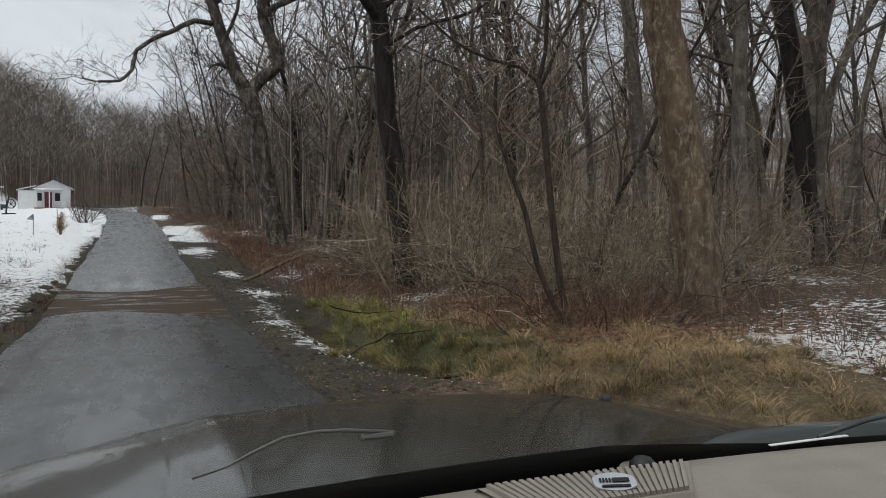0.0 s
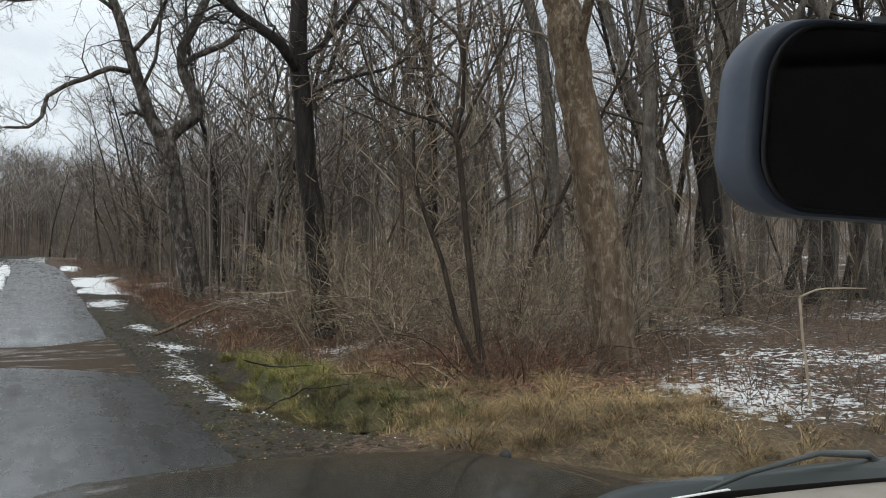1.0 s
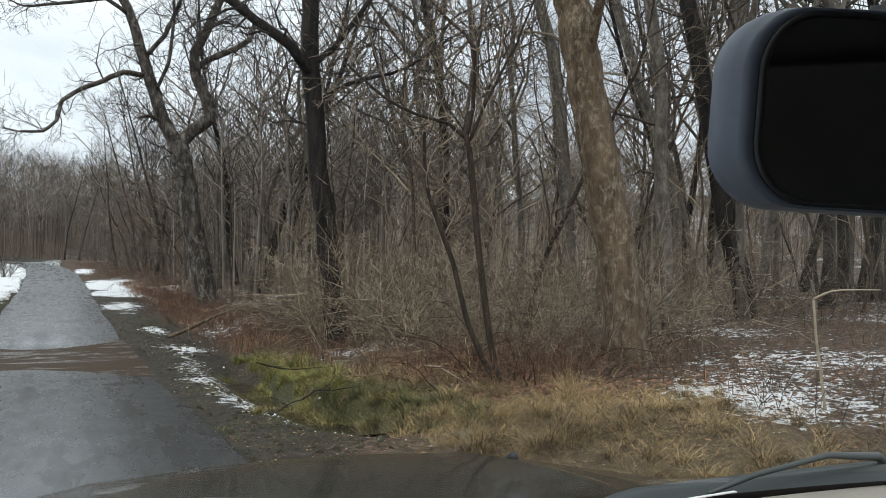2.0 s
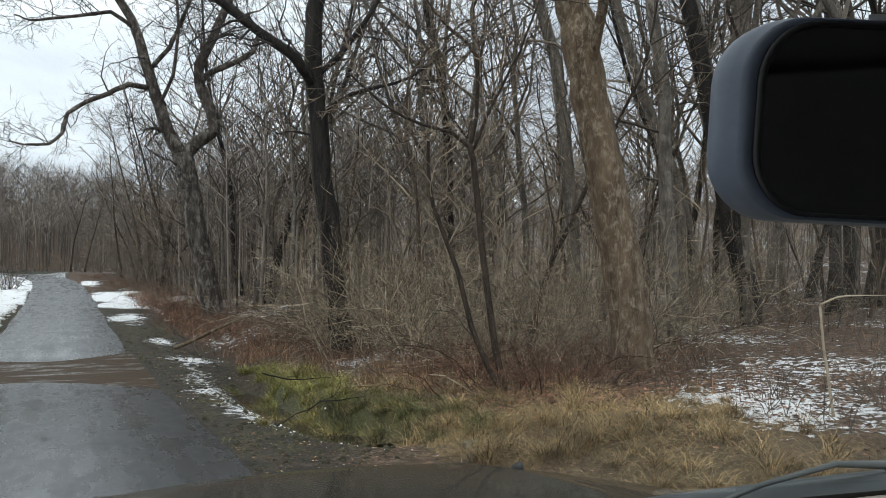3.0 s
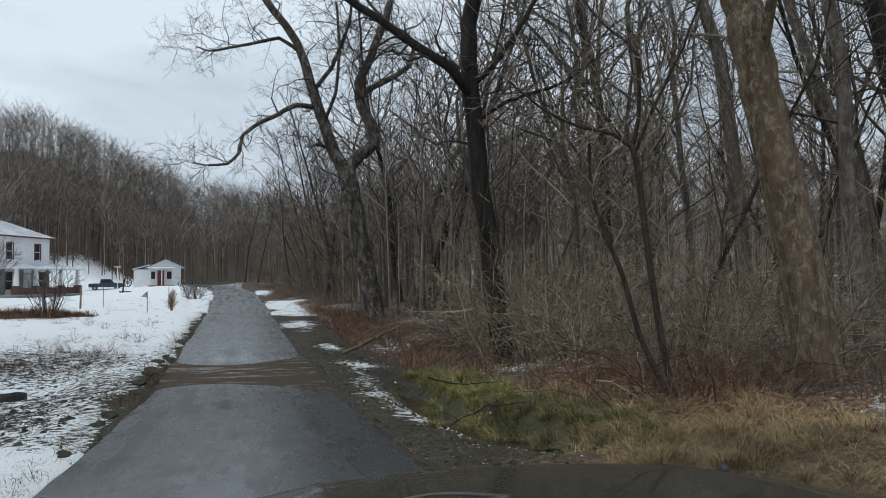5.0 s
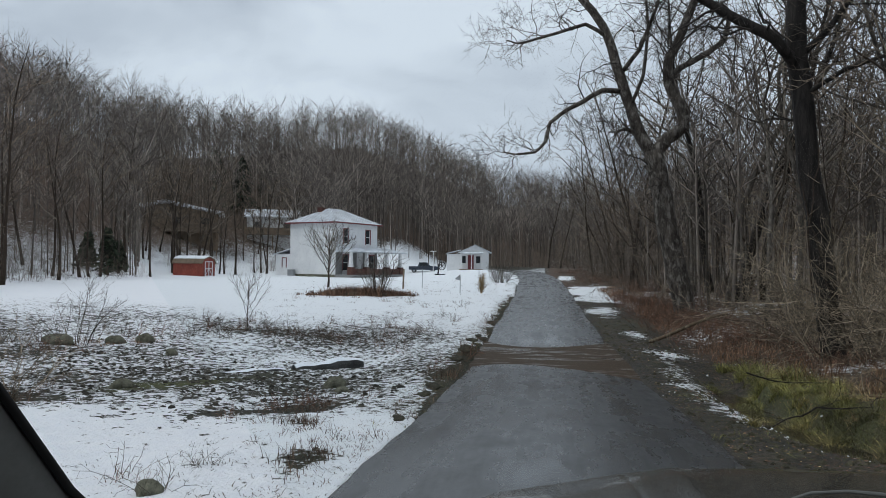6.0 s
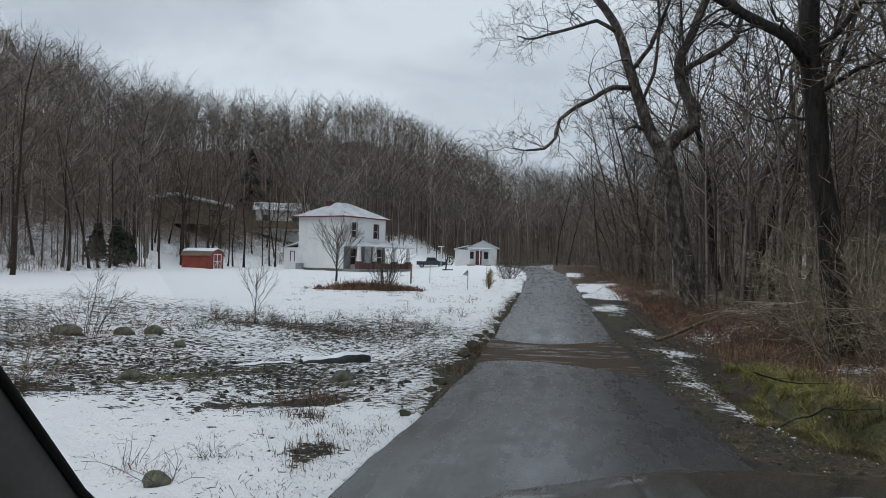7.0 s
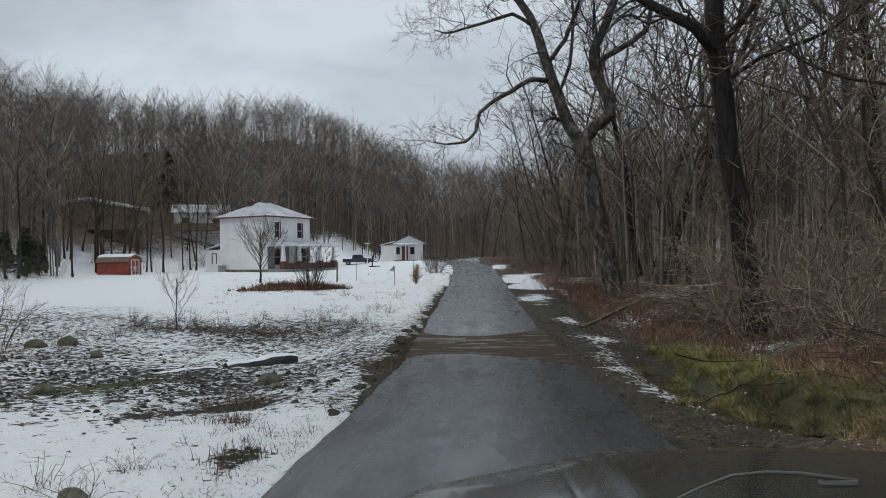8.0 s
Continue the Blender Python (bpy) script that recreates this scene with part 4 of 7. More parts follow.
def build_house():
    z0 = float(land(-23.7, 83.9)) - 0.15
    h = thing("farmhouse", pose(-23.42, 83.9, z0, 0, 0, 66.4), "two-storey white farmhouse with hipped metal roof and porch, in snow", "house")
    LX, LY, H = 7.8, 6.7, 6.3
    part("foundation", Geo().box((-0.04, -0.04, -0.6), (LX + 0.04, LY + 0.04, 0.45)), STONE, h)
    up_w = [(1.4, 2.25, 4.0, 5.6), (5.5, 6.35, 4.0, 5.6)]
    low_w = [(1.3, 2.3, 0.95, 2.65), (3.9, 4.9, 0.5, 2.6), (6.2, 7.2, 0.95, 2.65)]
    g = Geo()
    wall_with_holes(g, (0, 0, 0.45), (1, 0, 0), (0, 0, 1), LX, H - 0.45, [(a, b, c - 0.45, d - 0.45) for a, b, c, d in up_w + low_w], (0, 0.2, 0))
    part("front_wall", g, SIDING, h)
    part("side_wall", Geo().box((0, 0.2, 0.45), (0.2, LY, H)), SIDING, h)
    part("side_wall", Geo().box((LX - 0.2, 0.2, 0.45), (LX, LY, H)), SIDING, h)
    part("back_wall", Geo().box((0.2, LY - 0.2, 0.45), (LX - 0.2, LY, H)), SIDING, h)
    for a, b, c, d in up_w:
        sash_window(h, pose(a, 0, c), b - a, d - c)
    for a, b, c, d in (low_w[0], low_w[2]):
        sash_window(h, pose(a, 0, c), b - a, d - c)
    door = part("door", Geo().box((3.95, 0.05, 0.5), (4.85, 0.1, 2.55)), TRIM_WHITE, h, "white front door", rounding=0.01)
    part("door_handle", Geo().tube([(4.72, 0.04, 1.45), (4.72, -0.02, 1.45)], 0.03, 8), CHROME, door)
    hip_roof(h, 0, LX, 0, LY, H + 0.05, 1.75, 2.2)
    part("chimney", Geo().box((1.9, 3.7, H + 0.5), (2.5, 4.3, H + 1.75)).box((1.84, 3.64, H + 1.75), (2.56, 4.36, H + 1.87)), BRICK, h, "short brick chimney")
    part("corner_board", Geo().box((-0.012, -0.012, 0.45), (0.1, 0.1, H - 0.2)), TRIM_WHITE, h)
    # porch
    P = 2.4
    part("porch_floor", Geo().box((-0.2, -P, 0.32), (LX + 2.3, -0.05, 0.46)), PORCHWALL, h)
    part("porch_skirt", Geo().box((-0.15, -P + 0.1, -0.5), (LX + 2.2, -P + 0.2, 0.32)), PORCHWALL, h)
    part("porch_skirt", Geo().box((-0.15, -P + 0.2, -0.5), (-0.05, -0.05, 0.32)), PORCHWALL, h)
    part("porch_wall", Geo().box((0.003, -0.03, 0.46), (1.2, -0.004, 3.0)).box((2.4, -0.03, 0.46), (3.8, -0.004, 3.0)).box((5.0, -0.03, 0.46), (6.1, -0.004, 3.0)).box((7.3, -0.03, 0.46), (LX, -0.004, 3.0)), PORCHWALL, h, "thin grey wall face under the porch")
    g = Geo()
    g.poly([(-0.4, -P - 0.3, 3.05), (LX + 2.6, -P - 0.3, 3.05), (LX + 2.3, 0, 3.55), (-0.1, 0, 3.55)])
    g.poly([(-0.4, -P - 0.3, 2.95), (-0.1, 0, 2.95), (LX + 2.3, 0, 2.95), (LX + 2.6, -P - 0.3, 2.95)])
    g.poly([(-0.4, -P - 0.3, 2.95), (LX + 2.6, -P - 0.3, 2.95), (LX + 2.6, -P - 0.3, 3.05), (-0.4, -P - 0.3, 3.05)])
    g.poly([(-0.4, -P - 0.3, 3.05), (-0.1, 0, 3.55), (-0.1, 0, 2.95), (-0.4, -P - 0.3, 2.95)])
    g.poly([(LX + 2.6, -P - 0.3, 2.95), (LX + 2.3, 0, 2.95), (LX + 2.3, 0, 3.55), (LX + 2.6, -P - 0.3, 3.05)])
    part("porch_roof", g, TIN, h, "low snowy porch roof")
    for x in (0.15, 3.0, 6.9, LX + 1.9):
        part("porch_pier", Geo().prism([(x - 0.3, -P + 0.05, 0.46), (x + 0.3, -P + 0.05, 0.46), (x + 0.3, -P + 0.65, 0.46), (x - 0.3, -P + 0.65, 0.46)], (0, 0, 1), 0.85), BRICK, h)
        part("porch_post", Geo().grid([[(x + sx * r, -P + 0.35 + sy * r, z) for sx, sy in ((-1, -1), (1, -1), (1, 1), (-1, 1))] for r, z in ((0.24, 1.31), (0.24, 1.36), (0.2, 1.37), (0.13, 2.85), (0.17, 2.86), (0.17, 2.95))], close=True), TRIM_WHITE, h, "tapered white post")
    for a, b in ((0.45, 2.7), (3.3, 6.6), (7.2, 9.4)):
        part("porch_rail", Geo().box((a, -P + 0.25, 0.46), (b, -P + 0.42, 1.12)), BRICK, h)
    # lean-to at the back corner
    g = Geo().box((0.06, LY, -0.4), (3.8, LY + 2.3, 2.75))
    part("lean_to", g, SIDING, h)
    part("lean_to_roof", Geo().prism([(-0.12, LY, 3.4), (-0.12, LY + 2.55, 2.72), (-0.12, LY + 2.55, 2.62), (-0.12, LY, 3.25)], (1, 0, 0), 4.1), TIN, h)
    sash_window(h, pose(0.06, LY + 1.2, 1.25, 0, 0, -90), 0.55, 1.0)
    part("heat_pump", Geo().box((-0.65, 5.6, 0.15), (-0.25, 6.5, 0.95)), STEEL, h, "grey outdoor unit", rounding=0.03)
    return h


build_house()


def build_cabin():
    """White cottage by the lane, gable and red door towards the viewer."""
    x, y = -14.3, 110.8
    z = float(land(-11.5, 112)) - 0.05
    h = thing("cottage", pose(x, y, z, 0, 0, 8), "small white cottage with red door and snowy roof", "cottage")
    part("wall", Geo().box((0, 0, -0.5), (2.0, 5.5, 2.2)), SIDING, h)
    part("wall", Geo().box((2.0, -0.6, -0.5), (5.9, 5.5, 2.45)), SIDING, h)
    part("gable", Geo().prism([(1.9, -0.62, 2.45), (6.0, -0.62, 2.45), (3.95, -0.62, 3.45)], (0, 1, 0), 0.2), SIDING, h)
    for s in (-1, 1):
        part("roof", Geo().prism([(3.95, -0.9, 3.46), (3.95 + s * 2.4, -0.9, 2.32), (3.95 + s * 2.4, -0.9, 2.44), (3.95, -0.9, 3.58)][::-s], (0, 1, 0), 6.6), TIN, h)
    part("roof", Geo().prism([(-0.2, -0.2, 2.2), (1.95, -0.2, 2.75), (1.95, -0.2, 2.87), (-0.2, -0.2, 2.32)], (0, 1, 0), 5.9), TIN, h)
    part("porch_roof", Geo().prism([(1.7, -2.0, 2.25), (5.0, -2.0, 2.25), (5.0, -2.0, 2.36), (1.7, -2.0, 2.36)], (0, 1, 0.12), 1.5), TIN, h)
    for px in (1.85, 3.4, 4.85):
        part("porch_post", Geo().box((px - 0.06, -1.92, -0.1), (px + 0.06, -1.80, 2.26)), TRIM_WHITE, h)
    part("porch_floor", Geo().box((1.7, -2.0, -0.4), (5.0, -0.6, 0.05)), TANWOOD, h)
    part("door", Geo().box((2.9, -0.66, 0.06), (3.75, -0.6, 2.05)), TRIM_RED, h, "dark red front door")
    part("window", Geo().box((4.1, -0.64, 0.9), (4.7, -0.6, 1.9)), PANE, h)
    part("window", Geo().box((2.1, -0.64, 0.9), (2.6, -0.6, 1.9)), PANE, h)
    return h


build_cabin()


def build_barn():
    x, y = -35.2, 69.6
    z = float(land(-33.5, 70.5))
    h = thing("garden_shed", pose(x - 0.7, y + 1.2, z - 0.05, 0, 0, -14) @ Matrix.Scale(0.86, 4), "small red barn-style garden shed with snowy roof", "shed")
    part("wall", Geo().box((0, 0, -0.4), (4.0, 2.2, 1.55)), BARN_RED, h)
    out = [(-0.1, 1.5), (0.25, 1.95), (1.1, 2.25), (1.95, 1.95), (2.3, 1.5)]
    part("roof", Geo().prism([(-0.15, a, b) for a, b in out] + [(-0.15, a, b - 0.1) for a, b in out[::-1]], (1, 0, 0), 4.3), BROWNROOF, h)
    part("snow_cover", Geo().prism([(-0.16, a, b + 0.005) for a, b in out[1:4]] + [(-0.16, a, b + 0.06) for a, b in out[1:4][::-1]], (1, 0, 0), 4.32), SNOW, h)
    part("gable", Geo().prism([(3.99, 0, 1.55), (3.99, 2.2, 1.55), (3.99, 1.95, 1.9), (3.99, 1.1, 2.18), (3.99, 0.25, 1.9)], (-1, 0, 0), 0.1), BARN_RED, h)
    d = part("door", Geo().box((4.0, 0.45, 0.0), (4.05, 1.75, 1.6)), BARN_RED, h)
    tr = Geo()
    for y0 in (0.42, 1.04, 1.68):
        tr.box((4.05, y0, 0), (4.075, y0 + 0.1, 1.65))
    for z0 in (0.0, 0.8, 1.58):
        tr.box((4.05, 0.52, z0), (4.072, 1.68, z0 + 0.09))
    tr.tube([(4.065, 0.5, 0.1), (4.065, 1.05, 0.8)], 0.04, 4).tube([(4.065, 1.7, 0.1), (4.065, 1.1, 0.8)], 0.04, 4)
    part("door_trim", tr, TRIM_WHITE, d, "white cross-braced trim")
    return h


build_barn()


def build_hill_houses():
    for x, y, w, turn, mat, name, label in ((-55.4, 106.4, 7.6, 22, TANWOOD, "log_house", "tan timber house on the wooded slope"), (-50.3, 125.3, 8.5, 18, SIDING, "bungalow", "pale bungalow with brown deck on the wooded slope")):
        z = float(land(x + 3, y + 2))
        zt = 5.6 if name == "log_house" else 6.0
        h = thing(name, pose(x, y, zt, 0, 0, turn), label, "house")
        if name == "log_house":
            front = [(-2.6, 0, z - zt - 1.5), (w, 0, z - zt - 1.5), (w, 0, 3.35), (0.2, 0, 4.75), (-2.6, 0, 4.2)]
            part("wall", Geo().prism(front, (0, 1, 0), 7.5), mat, h)
            part("roof", Geo().prism([(-3.2, -0.7, 4.08), (0.2, -0.7, 4.80), (w + 0.7, -0.7, 3.25), (w + 0.7, -0.7, 3.43), (0.2, -0.7, 4.98), (-3.2, -0.7, 4.26)], (0, 1, 0), 9.0), TIN, h, "snowy low-pitched roof")
            part("snow_cover", Geo().prism([(-3.3, -0.75, 4.265), (0.2, -0.75, 4.985), (w + 0.75, -0.75, 3.425), (w + 0.75, -0.75, 3.70), (0.2, -0.75, 5.28), (-3.3, -0.75, 4.55)], (0, 1, 0), 9.1), SNOW, h, "snow lying on the roof")
        else:
            part("wall", Geo().box((0, 0, z - zt - 1.5), (w, 6.5, 3.6)), mat, h)
            part("roof", Geo().prism([(-0.5, -0.6, 3.55), (-0.5, 3.25, 5.0), (-0.5, 7.1, 3.55), (-0.5, 7.1, 3.7), (-0.5, 3.25, 5.16), (-0.5, -0.6, 3.7)], (1, 0, 0), w + 1), TIN, h, "snowy low-pitched roof")
        part("deck", Geo().box((-0.3, -2.2, 0.6), (w + 0.3, 0, 0.8)).box((-0.3, -2.2, 0.8), (w + 0.3, -2.12, 1.75)), TANWOOD if mat is not TANWOOD else BROWNROOF, h)
        for px in (0.0, w / 2, w - 0.15):
            part("deck_post", Geo().box((px, -2.15, -3), (px + 0.15, -2.0, 0.6)), TANWOOD, h)
        for px in (1.2, w - 2.4):
            part("window", Geo().box((px, -0.03, 1.6), (px + 1.2, 0.02, 2.8)), PANE, h)


build_hill_houses()


# ---- bare trees ----
def rand_dir(rng, d, spread, lift):
    v = Vector(d) + Vector((rng.gauss(0, 1), rng.gauss(0, 1), rng.gauss(0, 1))) * spread
    v.z += lift
    return v.normalized()


def shoot(rng, p, d, length, segs, wobble, lift):
    pts, d = [Vector(p)], Vector(d).normalized()
    for i in range(segs):
        d = rand_dir(rng, d, wobble, lift)
        pts.append(pts[-1] + d * (length / segs))
    return pts


def along(pts, f):
    k = min(int(f * (len(pts) - 1)), len(pts) - 2)
    u = f * (len(pts) - 1) - k
    return pts[k].lerp(pts[k + 1], u), (pts[k + 1] - pts[k]).normalized()


def twigs(g, rng, pts, r, length, count, depth, lo=0.25, thin=0.0025, spread=0.75, lift=0.12, segs=3):
    """Side shoots along a limb, each with finer ones of its own."""
    for i in range(count):
        f = lo + (1 - lo) * (i + rng.random()) / count
        p, d = along(pts, min(f, 0.999))
        n = rand_dir(rng, d, spread, lift)
        ln = length * (1.15 - 0.7 * f) * rng.uniform(0.6, 1.3)
        rr = max(r * (1 - 0.6 * f) * 0.5, thin)
        s = shoot(rng, p, n, ln, segs, 0.22, lift * 0.35)
        g.tube(s, np.linspace(rr, thin, len(s)), 3, False)
        if depth > 1:
            twigs(g, rng, s, rr, ln * 0.55, max(3, int(count * 0.55)), depth - 1, 0.2, thin, spread, lift, 2)


def aside(rng, d, angle, lift=0.0):
    """A direction at about that many degrees off d, turned any way round it."""
    d = Vector(d).normalized()
    u = d.orthogonal().normalized()
    w = d.cross(u)
    a, k = rng.uniform(0, 2 * math.pi), radians(angle * rng.uniform(0.7, 1.3))
    v = d * math.cos(k) + (u * math.cos(a) + w * math.sin(a)) * math.sin(k)
    v.z += lift
    return v.normalized()


def sprays(g, rng, pts, r, length, count, thin, lo=0.15, angle=48, lift=0.08, each=5, fine=2):
    """Side branches along a limb, each with twigs, and finer twigs on those."""
    for i in range(count):
        f = min(lo + (1 - lo) * (i + rng.random()) / count, 0.99)
        p, d = along(pts, f)
        ln = length * (1.2 - 0.75 * f) * rng.uniform(0.55, 1.25)
        rr = max(r * (1 - 0.65 * f) * 0.5, thin * 1.3)
        s = shoot(rng, p, aside(rng, d, angle, lift), ln, 3, 0.17, lift * 0.5)
        g.spike(s, rr)
        for j in range(each):
            q, e = along(s, min(0.2 + 0.8 * (j + rng.random()) / each, 0.99))
            tl = ln * rng.uniform(0.25, 0.6)
            n = aside(rng, e, 45, lift)
            m = q + n * (tl * 0.5)
            n2 = aside(rng, n, 18, lift)
            t = m + n2 * (tl * 0.5)
            g.spike([q, m, t] if j % 2 else [q, t], max(thin, rr * 0.4))
            for k in range(fine):
                o = q.lerp(m, rng.uniform(0.4, 1)) if k % 2 else m.lerp(t, rng.uniform(0, 0.6))
                g.spike([o, o + aside(rng, n2, 42, lift) * (tl * rng.uniform(0.25, 0.5))], thin * 0.8)


def bare_tree(seed, height, r, fork=0.45, limbs=9, branches=6, each=5, fine=1, length=0.34, thin=0.0035, crook=0.10, lean=0.09, angle=46):
    """Trunk and crown meshes of one leafless tree, foot at the origin."""
    rng = random.Random(seed)
    trunk, crown = Geo(), Geo()
    pts = shoot(rng, (0, 0, -0.25), (rng.gauss(0, lean), rng.gauss(0, lean), 1), height, 12, crook, 0.06)
    rad = [r * (1.35 if i == 0 else 1.0) * (1 - 0.88 * (i / 12) ** 0.85) + 0.006 for i in range(13)]
    trunk.tube(pts, rad, 8)
    for i in range(limbs):
        f = fork + (0.97 - fork) * (i + rng.random() * 0.9) / limbs
        p, d = along(pts, f)
        ln = height * length * (1.3 - 0.85 * f) * rng.uniform(0.7, 1.25)
        rr = r * (1 - 0.82 * f) * 0.6
        s = shoot(rng, p, aside(rng, d, angle, 0.0), ln, 5, 0.17, 0.07)
        crown.tube(s, np.linspace(rr, thin * 1.3, 6), 3, False)
        sprays(crown, rng, s, rr, ln * 0.5, branches, thin, 0.2, 44, 0.06, each, fine)
    sprays(crown, rng, pts, r * 0.25, height * 0.10, 8, thin, fork * 0.6, 60, 0.02, each, fine)
    return trunk, crown


def tree_thing(name, trunk, crown, bark, m, label, group="", twig=None):
    t = thing(name, m, label, "tree", group)
    part("trunk", trunk, bark, t, smooth=True)
    part("crown", crown, twig or TWIG, t)
    return t


def guided_tree(name, limbs, bark, label, seed, twig_len=1.6, count=9, twig=None, knots=()):
    """A tree whose main limbs follow given bends; limbs are (points, radius at foot, radius at end); finer wood is grown."""
    rng = random.Random(seed)
    base = Vector(limbs[0][0][0])
    trunk, crown = Geo(), Geo()
    for k, (pts, r0, r1, cont) in enumerate(limbs):
        p = [Vector(q) - base for q in pts]
        if k == 0:
            p.insert(0, p[0] - Vector((0, 0, 0.4)))
        fine = []
        for i in range(len(p) - 1):
            a, b = p[max(i - 1, 0)], p[min(i + 2, len(p) - 1)]
            for u in (0, 0.33, 0.67):
                c = p[i].lerp(p[i + 1], u) + (p[i] - a + p[i + 1] - b) * 0.05 * u * (1 - u) * 2
                fine.append(c + Vector((rng.gauss(0, 1), rng.gauss(0, 1), rng.gauss(0, 1))) * r0 * 0.05)
        fine.append(p[-1])
        if cont:
            d = (fine[-1] - fine[-4]).normalized()
            fine += shoot(rng, fine[-1], d, cont, 6, 0.10, 0.05)[1:]
        n = len(fine)
        rad = [r0 + (r1 - r0) * (i / (n - 1)) for i in range(n)]
        if k == 0:
            rad[0] *= 1.5
            rad[1] *= 1.35
            rad[2] *= 1.15
        trunk.tube(fine, rad, 10 if r0 > 0.1 else 7)
        lo = 0.45 if k == 0 else 0.2
        for i in range(count if k else count // 2):
            f = lo + (0.98 - lo) * (i + rng.random()) / (count if k else count // 2)
            q, d = along(fine, f)
            ln = twig_len * rng.uniform(0.6, 1.5)
            rr = min(max((r0 + (r1 - r0) * f) * 0.32, 0.006), 0.03)
            s = shoot(rng, q, aside(rng, d, 58, 0.0), ln, 7, 0.36, 0.04)
            crown.tube(s, np.linspace(rr, 0.005, 8), 4, False)
            sprays(crown, rng, s, rr, ln * 0.5, 7, 0.0055, 0.12, 62, 0.0, 5, 2)
    for pt, r in knots:
        q = Vector(pt) - base
        trunk.tube([q + Vector((0, 0, -r)), q, q + Vector((0, 0, r))], [r * 0.4, r, r * 0.4], 8)
    t = thing(name, Matrix.Translation(base), label, "tree")
    part("trunk", trunk, bark, t, smooth=True)
    part("crown", crown, twig or TWIG, t)
    return t


guided_tree("forked_tree", [
    ([(4.68, 28.65, 0.16), (4.46, 28.66, 1.43), (4.10, 28.71, 3.02), (3.79, 28.76, 4.80), (3.59, 28.78, 5.89)], 0.40, 0.34, 0),
    ([(3.59, 28.78, 5.74), (3.05, 28.85, 6.65), (2.76, 28.88, 7.52), (2.41, 28.92, 8.66), (2.07, 28.94, 9.81), (1.79, 28.96, 10.55)], 0.25, 0.11, 4.5),
    ([(3.59, 28.78, 5.74), (4.08, 28.72, 6.33), (4.63, 28.63, 6.77), (4.56, 28.64, 7.38), (4.14, 28.71, 8.25), (4.07, 28.72, 9.05), (4.39, 28.67, 9.78), (4.84, 28.60, 10.95)], 0.25, 0.12, 4.0),
    ([(2.35, 28.85, 8.12), (1.69, 27.96, 7.97), (1.10, 28.00, 7.63), (0.43, 28.02, 7.27), (-0.13, 28.02, 6.84), (-0.28, 28.01, 6.18), (-0.66, 28.01, 5.79), (-1.21, 27.99, 5.73)], 0.10, 0.025, 0.6),
    ([(4.16, 28.72, 8.55), (4.58, 29.15, 9.02), (5.35, 29.01, 9.40), (6.02, 28.87, 9.88), (6.21, 28.84, 10.62), (5.61, 28.96, 11.19)], 0.13, 0.05, 2.0),
    ([(3.12, 28.86, 6.53), (2.58, 28.55, 6.68), (2.18, 28.44, 6.52)], 0.09, 0.03, 0),
    ([(2.44, 28.96, 8.82), (3.03, 28.57, 9.53), (3.32, 28.27, 10.24)], 0.09, 0.04, 2.5),
    ([(1.87, 28.95, 10.21), (1.12, 28.45, 10.50), (0.13, 28.03, 10.09), (-0.86, 27.82, 9.77)], 0.08, 0.02, 1.0),
    ([(2.76, 28.86, 7.53), (3.15, 28.26, 8.54), (3.24, 27.97, 9.74)], 0.07, 0.04, 2.0),
], BARK_OLD, "old grey forked tree with crooked limbs beside the lane", 3, 1.7, 15, twig=DARK_TWIG)

vined = guided_tree("dark_tree", [
    ([(5.26, 15.64, -0.19), (5.16, 15.67, 0.51), (5.01, 15.72, 1.81), (4.85, 15.77, 3.22), (4.72, 15.81, 4.53), (4.61, 15.84, 5.71), (4.57, 15.85, 6.42), (4.57, 15.85, 7.14)], 0.235, 0.16, 5.0),
    ([(4.61, 15.84, 5.60), (4.08, 15.47, 6.08), (3.64, 15.58, 6.38), (3.26, 15.67, 6.64), (2.99, 15.71, 6.83)], 0.12, 0.07, 3.0),
    ([(4.61, 15.84, 5.80), (5.04, 15.68, 6.21), (5.53, 15.59, 6.91)], 0.07, 0.04, 2.5),
    ([(4.66, 15.82, 5.00), (5.26, 15.28, 5.41), (6.06, 14.89, 5.63)], 0.05, 0.02, 1.5),
], BARK_BLACK, "black wet-barked tree wound with vines in the brush", 5, 1.8, 13, twig=DARK_TWIG)

def vine(seed, z0, z1, r, turns):
    """A woody vine climbing the dark trunk."""
    rr = random.Random(seed)
    a0 = rr.uniform(0, 6.28)
    pts = []
    for f in np.linspace(0, 1, 22):
        z = z0 + (z1 - z0) * f
        k = np.interp(z, [-0.2, 0.5, 1.8, 3.22, 4.53, 5.71, 7.14], [0, -0.09, -0.22, -0.36, -0.47, -0.56, -0.57])
        rad = np.interp(z, [-0.2, 0.5, 7.14], [0.34, 0.27, 0.17]) + 0.02 * rr.random() + 0.02 * math.sin(9 * f + seed)
        a = a0 + turns * 6.28 * f + rr.gauss(0, 0.12)
        pts.append((k + rad * math.cos(a), -0.33 * k + rad * math.sin(a), z + 0.2))
    return Geo().tube(pts, np.linspace(r, r * 0.45, len(pts)), 6)


for seed, z0, z1, r, turns in ((1, -0.2, 5.6, 0.030, 0.4), (2, -0.2, 4.6, 0.022, -0.6), (3, -0.1, 6.4, 0.018, 0.9), (4, 0.2, 5.2, 0.015, -0.3)):
    part("vine", vine(seed, z0, z1, r, turns), BARK_DARK, vined, "woody vine climbing the trunk", smooth=True)

